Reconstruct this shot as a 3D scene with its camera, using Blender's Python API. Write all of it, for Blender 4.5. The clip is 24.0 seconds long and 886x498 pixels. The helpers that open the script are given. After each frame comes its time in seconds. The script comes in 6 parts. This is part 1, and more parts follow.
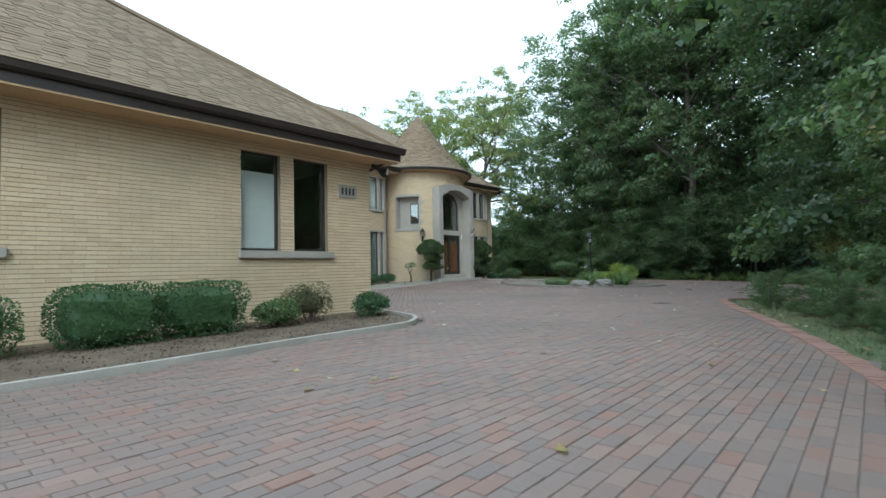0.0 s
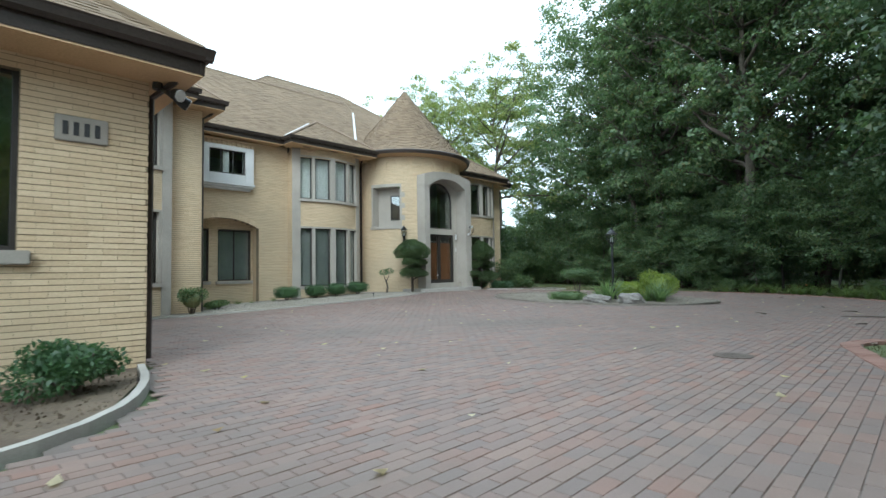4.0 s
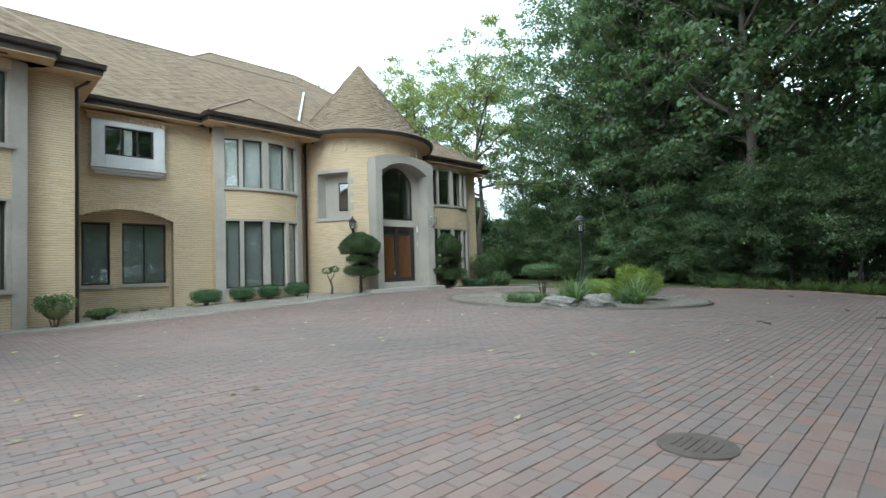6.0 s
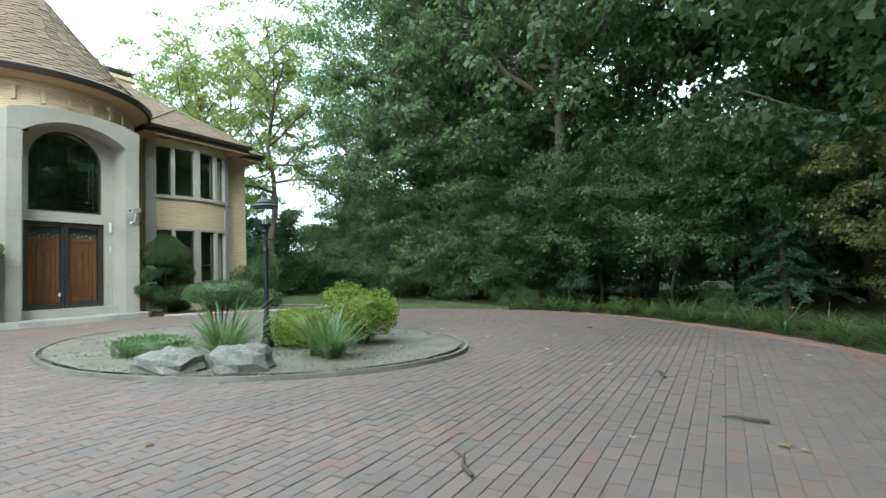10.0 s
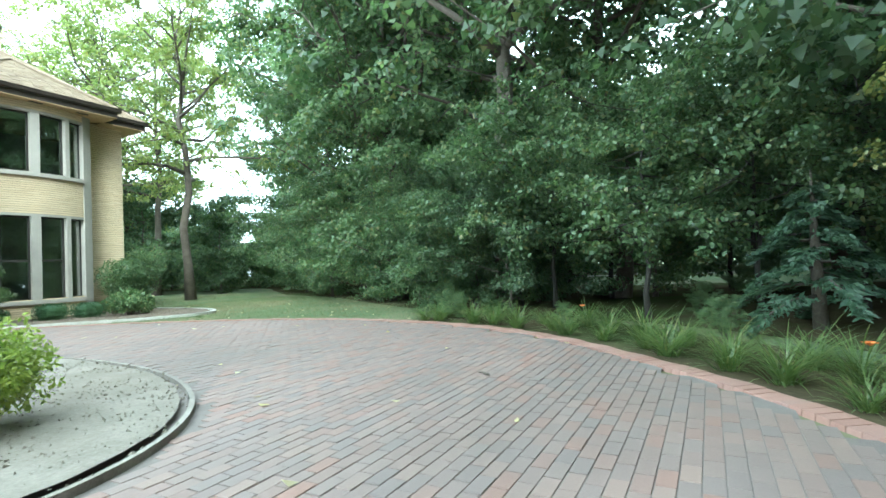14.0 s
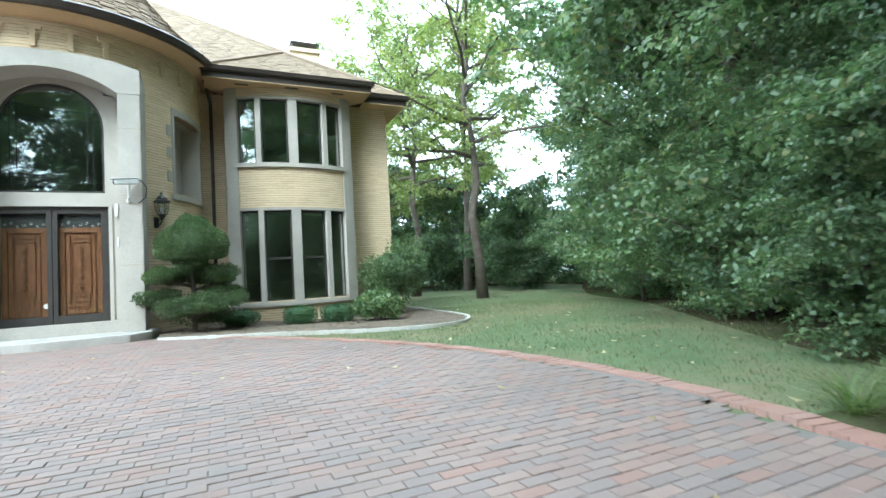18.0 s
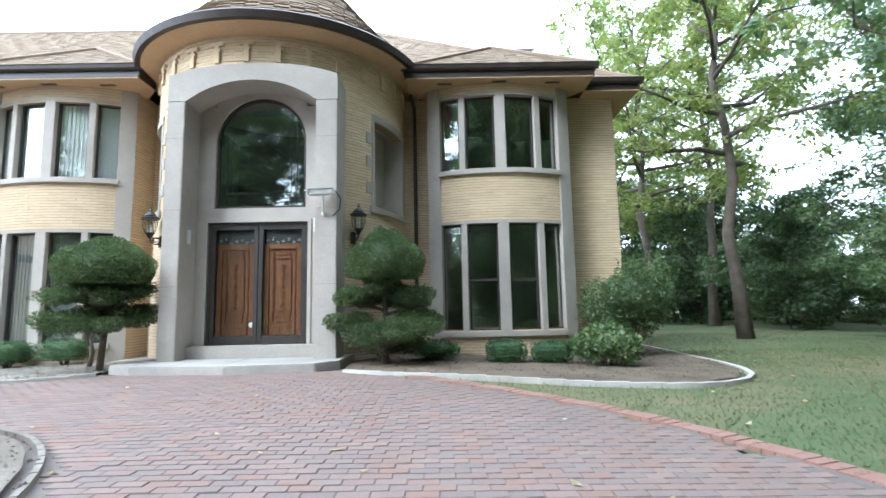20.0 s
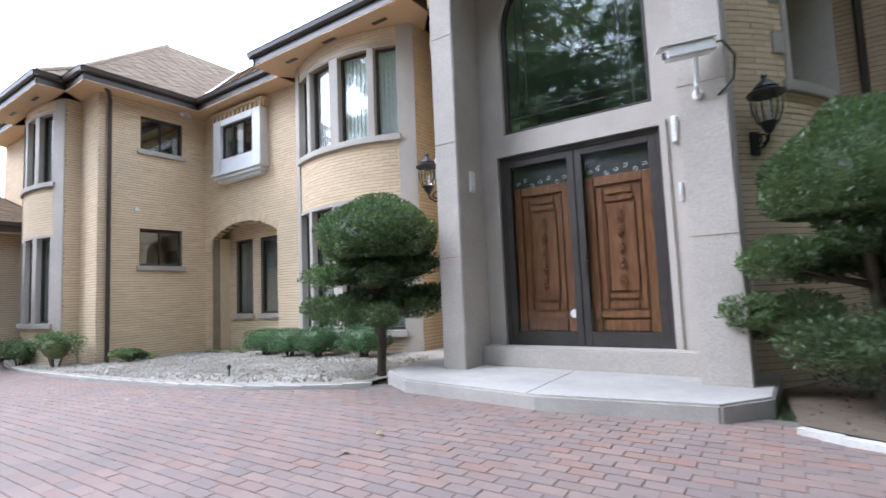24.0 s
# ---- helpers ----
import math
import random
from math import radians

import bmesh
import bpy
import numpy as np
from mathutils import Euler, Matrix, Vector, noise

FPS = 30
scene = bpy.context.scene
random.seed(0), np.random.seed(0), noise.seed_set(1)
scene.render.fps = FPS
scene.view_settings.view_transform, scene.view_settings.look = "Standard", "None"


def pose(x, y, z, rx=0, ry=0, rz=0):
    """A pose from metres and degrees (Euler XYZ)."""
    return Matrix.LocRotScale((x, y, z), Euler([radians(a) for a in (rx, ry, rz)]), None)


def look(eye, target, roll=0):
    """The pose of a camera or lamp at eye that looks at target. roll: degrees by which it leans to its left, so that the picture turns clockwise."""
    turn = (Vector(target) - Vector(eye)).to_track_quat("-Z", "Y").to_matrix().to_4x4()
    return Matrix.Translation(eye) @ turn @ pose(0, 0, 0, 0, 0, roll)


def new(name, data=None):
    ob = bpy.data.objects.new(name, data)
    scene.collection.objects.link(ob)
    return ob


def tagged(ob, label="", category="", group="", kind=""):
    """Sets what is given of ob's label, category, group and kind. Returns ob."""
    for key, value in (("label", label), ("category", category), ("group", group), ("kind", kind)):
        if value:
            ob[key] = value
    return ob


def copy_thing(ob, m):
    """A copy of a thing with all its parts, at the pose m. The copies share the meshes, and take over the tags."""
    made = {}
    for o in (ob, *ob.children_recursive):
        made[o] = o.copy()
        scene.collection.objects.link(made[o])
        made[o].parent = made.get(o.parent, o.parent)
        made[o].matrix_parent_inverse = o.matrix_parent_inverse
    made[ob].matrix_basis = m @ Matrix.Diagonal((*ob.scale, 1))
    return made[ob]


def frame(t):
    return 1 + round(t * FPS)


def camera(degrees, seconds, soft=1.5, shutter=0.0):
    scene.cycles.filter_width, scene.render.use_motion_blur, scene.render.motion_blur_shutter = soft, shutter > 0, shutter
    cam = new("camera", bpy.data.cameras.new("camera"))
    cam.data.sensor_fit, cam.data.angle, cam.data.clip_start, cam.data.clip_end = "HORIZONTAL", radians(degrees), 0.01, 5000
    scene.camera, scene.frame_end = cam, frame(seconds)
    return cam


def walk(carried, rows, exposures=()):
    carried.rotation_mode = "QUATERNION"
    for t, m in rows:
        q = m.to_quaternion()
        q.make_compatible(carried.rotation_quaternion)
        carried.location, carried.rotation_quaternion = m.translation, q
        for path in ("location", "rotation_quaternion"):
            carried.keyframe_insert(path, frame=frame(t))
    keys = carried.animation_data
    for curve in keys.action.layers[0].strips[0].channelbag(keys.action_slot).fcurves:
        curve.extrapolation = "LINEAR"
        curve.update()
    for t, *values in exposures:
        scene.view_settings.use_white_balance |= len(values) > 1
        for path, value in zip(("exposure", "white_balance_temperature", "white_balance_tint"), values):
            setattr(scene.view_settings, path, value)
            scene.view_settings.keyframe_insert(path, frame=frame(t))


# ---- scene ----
cam = camera(83.4, 24.0, 1.5, 0.3)
METRES, EYE, TURN = 37.0, 0.99, -49.0
ROWS = [
    (0.0, 0.0, 0.0, 0.0, 0.04, 2.2, 1.16),
    (0.5, 0.0038, 0.0201, 0.0006, 2.18, 2.27, 0.22),
    (1.0, 0.0092, 0.0409, 0.0011, 1.1, 2.11, 0.72),
    (1.5, 0.0152, 0.061, 0.0016, -1.35, 2.41, 0.74),
    (3.5, 0.0491, 0.1412, 0.0025, 1.26, 2.69, 0.75),
    (4.0, 0.0613, 0.1624, 0.0028, 3.77, 2.75, 0.94),
    (4.5, 0.0735, 0.184, 0.0029, 4.93, 2.97, 0.77),
    (5.0, 0.0864, 0.2074, 0.0029, 8.78, 2.37, 0.89),
    (5.5, 0.0998, 0.2297, 0.0027, 6.93, 2.56, 1.4),
    (6.0, 0.1134, 0.253, 0.0032, 4.37, 2.27, 1.76),
    (6.5, 0.1259, 0.2755, 0.0031, 3.73, 2.95, 1.71),
    (7.0, 0.1398, 0.2985, 0.0034, 0.74, 3.21, 2.3),
    (7.5, 0.1535, 0.3213, 0.0029, -0.65, 3.09, 2.05),
    (8.0, 0.1678, 0.3438, 0.0032, -2.84, 2.91, 2.27),
    (8.5, 0.1823, 0.3638, 0.0034, -6.85, 3.24, 2.25),
    (9.0, 0.1966, 0.382, 0.0032, -9.8, 3.02, 2.67),
    (9.5, 0.2101, 0.3994, 0.0034, -11.95, 3.08, 1.94),
    (11.5, 0.2679, 0.4629, 0.0052, -9.14, 2.67, 3.26),
    (12.0, 0.2786, 0.4759, 0.0047, -11.12, 2.54, 2.21),
    (12.5, 0.2877, 0.4877, 0.0049, -11.55, 2.31, 1.82),
    (13.0, 0.2966, 0.4992, 0.0048, -11.73, 2.14, 2.73),
    (13.5, 0.3031, 0.5089, 0.0048, -13.4, 2.31, 2.65),
    (14.0, 0.3098, 0.521, 0.0052, -12.79, 1.87, 2.63),
    (14.5, 0.3169, 0.5355, 0.0053, -10.8, 1.49, 2.67),
    (15.0, 0.3251, 0.5526, 0.0052, -8.08, 1.21, 2.78),
    (15.5, 0.3334, 0.5726, 0.0051, -4.91, 1.23, 3.37),
    (16.0, 0.3395, 0.5948, 0.0052, -0.59, 0.9, 3.47),
    (16.5, 0.3432, 0.6192, 0.0047, 5.5, 1.0, 3.21),
    (17.0, 0.3442, 0.6451, 0.0041, 11.26, 1.43, 3.3),
    (17.5, 0.3407, 0.6715, 0.0039, 18.28, 1.91, 3.38),
    (18.0, 0.3331, 0.6947, 0.0047, 24.49, 2.96, 3.31),
    (18.5, 0.3237, 0.7136, 0.0057, 28.64, 4.34, 3.03),
    (19.0, 0.3114, 0.7317, 0.006, 35.95, 4.72, 2.37),
    (19.5, 0.2992, 0.7462, 0.0066, 43.07, 5.9, 1.5),
    (21.5, 0.2518, 0.7826, 0.0068, 59.62, 8.21, 1.98),
    (22.0, 0.2378, 0.7886, 0.0074, 62.36, 7.08, 2.2),
    (22.5, 0.2235, 0.7932, 0.0081, 66.08, 6.99, 2.6),
    (23.0, 0.2077, 0.7966, 0.0084, 70.51, 6.35, 2.87),
    (23.5, 0.1895, 0.7981, 0.0088, 76.76, 5.73, 2.38),
    (24.0, 0.1699, 0.7974, 0.0093, 83.37, 4.78, 2.44),
]
walk(cam, [(t, pose(0, 0, EYE, 0, 0, TURN) @ pose(METRES * x, METRES * y, METRES * z, 90 + pitch, roll, yaw)) for t, x, y, z, yaw, pitch, roll in ROWS],
     [(0, 0.65, 5350, -2), (1.5, 0.75, 5350, -2), (4, 0.95, 5400, -2), (8, 1.15, 5400, -4), (9.5, 1.35, 5450, -6), (12, 2.1, 5250, -10), (15.5, 2.55, 5200, -12), (17.5, 2.45, 5200, -7), (19.5, 2.15, 5250, 4), (21.5, 2.05, 5300, 11), (24, 1.85, 5300, 15)])

# ---- light: a bright overcast sky, a wide soft sun ----
world = bpy.data.worlds.new("overcast_sky")
scene.world = world
world.use_nodes = True
wn, wl = world.node_tree.nodes, world.node_tree.links
wn.clear()
w_out, w_bg = wn.new("ShaderNodeOutputWorld"), wn.new("ShaderNodeBackground")
w_sky, w_mix, w_noise = wn.new("ShaderNodeTexSky"), wn.new("ShaderNodeMix"), wn.new("ShaderNodeTexNoise")
w_ramp, w_tc = wn.new("ShaderNodeValToRGB"), wn.new("ShaderNodeTexCoord")
w_sky.sky_type, w_sky.sun_disc = "NISHITA", False
w_sky.sun_elevation, w_sky.sun_rotation = radians(42), radians(229)
w_sky.dust_density, w_sky.air_density = 4.0, 1.2
w_mix.data_type = "RGBA"
w_noise.inputs["Scale"].default_value, w_noise.inputs["Detail"].default_value = 2.2, 5
w_ramp.color_ramp.elements[0].position, w_ramp.color_ramp.elements[1].position = 0.36, 0.6
w_ramp.color_ramp.elements[0].color, w_ramp.color_ramp.elements[1].color = (0.55, 0.55, 0.55, 1), (0.95, 0.95, 0.95, 1)
w_mix.inputs[7].default_value = (13.5, 13.8, 14.0, 1)
wl.new(w_tc.outputs["Generated"], w_noise.inputs["Vector"])
wl.new(w_noise.outputs["Fac"], w_ramp.inputs["Fac"])
wl.new(w_ramp.outputs["Color"], w_mix.inputs[0])
wl.new(w_sky.outputs["Color"], w_mix.inputs[6])
wl.new(w_mix.outputs[2], w_bg.inputs["Color"])
w_bg.inputs["Strength"].default_value = 0.11
wl.new(w_bg.outputs[0], w_out.inputs["Surface"])
sun_data = bpy.data.lights.new("sun", "SUN")
sun_data.energy, sun_data.angle, sun_data.color = 0.7, radians(22), (1.0, 0.96, 0.9)
new("sun", sun_data).matrix_world = look((-22, -24, 48), (22, 14, 0))


# ---- materials ----
def material(name, build, rough=0.8, metal=0.0, spec=0.5):
    m = bpy.data.materials.new(name)
    m.use_nodes = True
    n, l = m.node_tree.nodes, m.node_tree.links
    b = n["Principled BSDF"]
    b.inputs["Roughness"].default_value, b.inputs["Metallic"].default_value = rough, metal
    b.inputs["Specular IOR Level"].default_value = spec
    build(n, l, b)
    return m


def noise_node(n, l, scale, detail=4, rough=0.6, coords="Object"):
    t, c = n.new("ShaderNodeTexNoise"), n.new("ShaderNodeTexCoord")
    t.inputs["Scale"].default_value, t.inputs["Detail"].default_value, t.inputs["Roughness"].default_value = scale, detail, rough
    l.new(c.outputs[coords], t.inputs["Vector"])
    return t.outputs["Fac"]


def ramp(n, l, fac, *stops):
    r = n.new("ShaderNodeValToRGB")
    e = r.color_ramp.elements
    while len(e) < len(stops):
        e.new(0.5)
    for k, (p, c) in enumerate(stops):
        e[k].position, e[k].color = p, (*c, 1)
    l.new(fac, r.inputs["Fac"])
    return r.outputs["Color"]


def mix(n, l, fac, a, b, how="MIX"):
    m = n.new("ShaderNodeMix")
    m.data_type, m.blend_type = "RGBA", how
    for k, v in ((0, fac), (6, a), (7, b)):
        if isinstance(v, (int, float)):
            m.inputs[k].default_value = v
        elif isinstance(v, tuple):
            m.inputs[k].default_value = (*v, 1)
        else:
            l.new(v, m.inputs[k])
    return m.outputs[2]


def bump(n, l, b, fac, strength=0.3, distance=0.01):
    k = n.new("ShaderNodeBump")
    k.inputs["Strength"].default_value, k.inputs["Distance"].default_value = strength, distance
    l.new(fac, k.inputs["Height"])
    l.new(k.outputs["Normal"], b.inputs["Normal"])


def rnd(n, l, island=True):
    a = n.new("ShaderNodeNewGeometry").outputs["Random Per Island"]
    o = n.new("ShaderNodeObjectInfo").outputs["Random"]
    if not island:
        return o
    add, fr = n.new("ShaderNodeMath"), n.new("ShaderNodeMath")
    add.operation, fr.operation = "ADD", "FRACT"
    l.new(a, add.inputs[0])
    l.new(o, add.inputs[1])
    l.new(add.outputs[0], fr.inputs[0])
    return fr.outputs[0]


def plain(c1, c2, scale=3.0, fine=60.0, rough=0.8, metal=0.0, relief=0.2, pieces=None, stain=None, spec=0.4):
    """Two colours mixed by coarse and fine noise, with relief; pieces: how far each piece differs; stain: a third colour in blotches."""
    def build(n, l, b):
        coarse, grain = noise_node(n, l, scale), noise_node(n, l, fine, 3)
        col = ramp(n, l, coarse, (0.35, c1), (0.65, c2))
        col = mix(n, l, 0.35, col, ramp(n, l, grain, (0.3, tuple(0.6 * v for v in c1)), (0.7, tuple(min(1, 1.25 * v) for v in c2))))
        if pieces:
            col = mix(n, l, pieces[0], col, ramp(n, l, rnd(n, l), *[(k / (len(pieces) - 2), c) for k, c in enumerate(pieces[1:])]))
        if stain:
            col = mix(n, l, ramp(n, l, noise_node(n, l, scale * 0.35, 6, 0.7), (0.46, (0, 0, 0)), (0.66, (0.8, 0.8, 0.8))), col, stain)
        l.new(col, b.inputs["Base Color"])
        bump(n, l, b, grain, relief, 0.006)
    return build


BRICK = material("buff_brick", plain((0.57, 0.44, 0.28), (0.65, 0.515, 0.34), 0.7, 55, relief=0.35,
                                     pieces=(0.45, (0.51, 0.38, 0.235), (0.62, 0.49, 0.32), (0.71, 0.575, 0.39), (0.60, 0.45, 0.285)), stain=(0.49, 0.40, 0.275)), 0.85)
# mortar colour darkened to include the shadow in the raked joints
MORTAR = material("mortar", plain((0.22, 0.175, 0.115), (0.30, 0.24, 0.16), 2, 80), 0.95)
STONE = material("cast_stone", plain((0.375, 0.34, 0.295), (0.455, 0.415, 0.36), 0.9, 70, relief=0.2, stain=(0.30, 0.275, 0.24)), 0.8)
CONCRETE = material("concrete", plain((0.36, 0.335, 0.30), (0.45, 0.42, 0.375), 1.2, 90, relief=0.3, stain=(0.27, 0.255, 0.235)), 0.9)
SHINGLE = material("asphalt_shingle", plain((0.166, 0.114, 0.071), (0.224, 0.158, 0.10), 0.5, 120, relief=0.5,
                                            pieces=(0.5, (0.118, 0.085, 0.053), (0.196, 0.148, 0.094), (0.252, 0.194, 0.125), (0.164, 0.13, 0.088))), 0.95)
RIDGE = material("ridge_shingle", plain((0.22, 0.165, 0.115), (0.29, 0.22, 0.16), 1.5, 120, relief=0.5), 0.95)
SOFFIT = material("tan_soffit", plain((0.50, 0.34, 0.19), (0.57, 0.40, 0.23), 1.5, 40, 0.7, relief=0.1), 0.7)
GUTTER = material("dark_brown_gutter", plain((0.035, 0.026, 0.022), (0.055, 0.042, 0.035), 2, 40, relief=0.05), 0.4)
FRAME = material("dark_bronze_frame", plain((0.028, 0.024, 0.021), (0.045, 0.038, 0.033), 4, 60, relief=0.05), 0.45)
PAVER = material("clay_paver", plain((0.195, 0.132, 0.106), (0.24, 0.17, 0.14), 0.45, 60, relief=0.5,
                                     pieces=(0.62, (0.235, 0.125, 0.092), (0.175, 0.146, 0.134), (0.25, 0.175, 0.142), (0.15, 0.13, 0.124), (0.23, 0.143, 0.113)), stain=(0.14, 0.112, 0.094)), 0.7)
JOINT = material("sand_joint", plain((0.14, 0.115, 0.10), (0.19, 0.16, 0.14), 3, 120), 0.95)
REDPAVER = material("red_edge_paver", plain((0.25, 0.135, 0.105), (0.30, 0.175, 0.14), 1.2, 60, relief=0.4,
                                           pieces=(0.5, (0.25, 0.13, 0.095), (0.32, 0.18, 0.135), (0.28, 0.175, 0.145))), 0.8)
SOIL = material("mulch_soil", plain((0.10, 0.075, 0.05), (0.17, 0.13, 0.09), 2.5, 40, relief=0.9, stain=(0.07, 0.05, 0.035)), 0.98)
DRYSOIL = material("dry_tan_soil", plain((0.16, 0.137, 0.106), (0.24, 0.208, 0.168), 2.2, 45, relief=1.0, stain=(0.14, 0.115, 0.085)), 0.98)
GRAVEL = material("pale_gravel", plain((0.25, 0.225, 0.185), (0.34, 0.31, 0.26), 2.0, 45, relief=1.0, stain=(0.36, 0.33, 0.29)), 0.95)
# brown leaf litter, with the trees' shadow also darkened into the colour
WOODFLOOR = material("leafy_woodland_floor", plain((0.055, 0.045, 0.028), (0.095, 0.08, 0.045), 0.8, 18, relief=1.0, stain=(0.055, 0.085, 0.028)), 1.0, spec=0.0)
GRASS = material("lawn_ground", plain((0.068, 0.105, 0.038), (0.105, 0.135, 0.055), 0.9, 25, relief=1.0, stain=(0.20, 0.155, 0.085)), 0.95)
BLADE = material("grass_blades", plain((0.07, 0.115, 0.035), (0.105, 0.145, 0.05), 0.4, 20, relief=0,
                                       pieces=(0.5, (0.065, 0.11, 0.035), (0.10, 0.15, 0.05), (0.23, 0.185, 0.095), (0.17, 0.155, 0.07)), stain=(0.23, 0.18, 0.095)), 0.7)
BARK = material("grey_brown_bark", plain((0.075, 0.06, 0.045), (0.14, 0.115, 0.09), 3, 30, relief=1.0), 0.95)
DARK_BARK = material("dark_sapling_bark", plain((0.03, 0.026, 0.021), (0.06, 0.05, 0.041), 3, 30, relief=1.0), 0.95)
RUST = material("rusty_iron", plain((0.10, 0.075, 0.06), (0.14, 0.11, 0.09), 6, 60, relief=0.4), 0.7, 0.3)
IRON = material("black_iron", plain((0.012, 0.012, 0.013), (0.022, 0.022, 0.024), 4, 60, relief=0.1), 0.4)
PALE = material("white_paint", plain((0.62, 0.62, 0.61), (0.70, 0.70, 0.69), 1.5, 40, relief=0.1, stain=(0.52, 0.52, 0.50)), 0.6)
FLASHING = material("pale_metal_flashing", plain((0.55, 0.55, 0.54), (0.66, 0.66, 0.65), 2, 40, relief=0.1), 0.5)
ROCK = material("field_stone", plain((0.17, 0.155, 0.135), (0.30, 0.275, 0.245), 5, 25, relief=1.0, stain=(0.09, 0.08, 0.07)), 0.9)
ENAMEL = material("white_enamel", plain((0.78, 0.78, 0.76), (0.84, 0.84, 0.82), 3, 60, relief=0.05), 0.35)
CURTAIN = material("pale_curtain", plain((0.76, 0.76, 0.74), (0.84, 0.84, 0.82), 1.5, 60, relief=0.1), 0.9)
DIM_BLIND = material("grey_blind", plain((0.20, 0.21, 0.205), (0.30, 0.31, 0.30), 1.2, 60, relief=0.1), 0.9)
ROOM = material("dim_room", plain((0.26, 0.25, 0.23), (0.36, 0.345, 0.32), 0.6, 10, relief=0.0), 0.9)
METAL = material("brushed_metal", plain((0.55, 0.55, 0.55), (0.65, 0.65, 0.64), 4, 80, relief=0.05), 0.3, 0.8)
LETTER = material("dark_lettering", plain((0.03, 0.03, 0.032), (0.05, 0.05, 0.05), 4, 60, relief=0.05), 0.6)
SOILKERB = material("weathered_edging", plain((0.20, 0.17, 0.14), (0.28, 0.25, 0.21), 2, 60, relief=0.4, stain=(0.13, 0.11, 0.09)), 0.9)
WHITEKERB = material("white_kerb", plain((0.44, 0.42, 0.38), (0.54, 0.52, 0.47), 1.5, 60, relief=0.3, stain=(0.33, 0.30, 0.25)), 0.85)


def wood_build(n, l, b):
    c, m = n.new("ShaderNodeTexCoord"), n.new("ShaderNodeMapping")
    m.inputs["Scale"].default_value = (22, 22, 1.6)
    l.new(c.outputs["Object"], m.inputs["Vector"])
    t = n.new("ShaderNodeTexNoise")
    t.inputs["Scale"].default_value, t.inputs["Detail"].default_value = 2.2, 6
    l.new(m.outputs[0], t.inputs["Vector"])
    l.new(ramp(n, l, t.outputs["Fac"], (0.3, (0.12, 0.047, 0.02)), (0.55, (0.215, 0.09, 0.04)), (0.75, (0.32, 0.145, 0.065))), b.inputs["Base Color"])
    bump(n, l, b, t.outputs["Fac"], 0.25, 0.004)


WOOD = material("stained_oak", wood_build, 0.42)


def glass_build(tint, base=0.07):
    def build(n, l, b):
        out = n["Material Output"]
        gl, tr, mx, lw = n.new("ShaderNodeBsdfGlossy"), n.new("ShaderNodeBsdfTransparent"), n.new("ShaderNodeMixShader"), n.new("ShaderNodeLayerWeight")
        gl.inputs["Roughness"].default_value = 0.015
        gl.inputs["Color"].default_value = (0.92, 0.96, 0.95, 1)
        tr.inputs["Color"].default_value = (*tint, 1)
        lw.inputs["Blend"].default_value = 0.5
        pw, ma = n.new("ShaderNodeMath"), n.new("ShaderNodeMath")
        pw.operation, ma.operation = "POWER", "MULTIPLY_ADD"
        pw.inputs[1].default_value, ma.inputs[1].default_value, ma.inputs[2].default_value = 4.0, 1 - base, base
        w = noise_node(n, l, 1.6, 2)
        k = n.new("ShaderNodeBump")
        k.inputs["Strength"].default_value, k.inputs["Distance"].default_value = 0.04, 0.02
        l.new(w, k.inputs["Height"])
        l.new(k.outputs[0], gl.inputs["Normal"])
        l.new(lw.outputs["Facing"], pw.inputs[0])
        l.new(pw.outputs[0], ma.inputs[0])
        l.new(ma.outputs[0], mx.inputs[0])
        l.new(tr.outputs[0], mx.inputs[1])
        l.new(gl.outputs[0], mx.inputs[2])
        l.new(mx.outputs[0], out.inputs["Surface"])
    return build


GLASS = material("window_glass", glass_build((0.95, 0.97, 0.96), 0.15))
STORM_GLASS = material("storm_glass", glass_build((0.93, 0.95, 0.93), 0.02))
LANTERN_GLASS = material("lantern_glass", glass_build((0.9, 0.92, 0.9), 0.06))


def leaf_material(name, dark, mid, light, odd=None):
    def build(n, l, b):
        out = n["Material Output"]
        stops = [(0.0, dark), (0.45, mid), (0.88, light), (0.97, odd or light)]
        col = mix(n, l, 0.5, ramp(n, l, noise_node(n, l, 1.1, 2), (0.36, dark), (0.5, mid), (0.66, light)), ramp(n, l, rnd(n, l), *stops))
        l.new(col, b.inputs["Base Color"])
        b.inputs["Roughness"].default_value = 0.38
        t, mx = n.new("ShaderNodeBsdfTranslucent"), n.new("ShaderNodeMixShader")
        l.new(mix(n, l, 1.0, col, (1.15, 1.3, 0.85), "MULTIPLY"), t.inputs["Color"])
        mx.inputs[0].default_value = 0.45
        l.new(b.outputs[0], mx.inputs[1])
        l.new(t.outputs[0], mx.inputs[2])
        l.new(mx.outputs[0], out.inputs["Surface"])
    return material(name, build)


LEAF = leaf_material("maple_leaves", (0.072, 0.122, 0.052), (0.132, 0.195, 0.085), (0.23, 0.295, 0.135), (0.34, 0.25, 0.095))
LEAF_WOOD = leaf_material("woodland_leaves", (0.06, 0.104, 0.047), (0.115, 0.172, 0.076), (0.20, 0.256, 0.118), (0.28, 0.22, 0.085))
# darker copy of the leaf colours: the shade of the wood is painted in
LEAF_SHADED = leaf_material("shade_darkened_leaves", (0.045, 0.078, 0.037), (0.08, 0.126, 0.059), (0.15, 0.20, 0.093), (0.2, 0.19, 0.08))
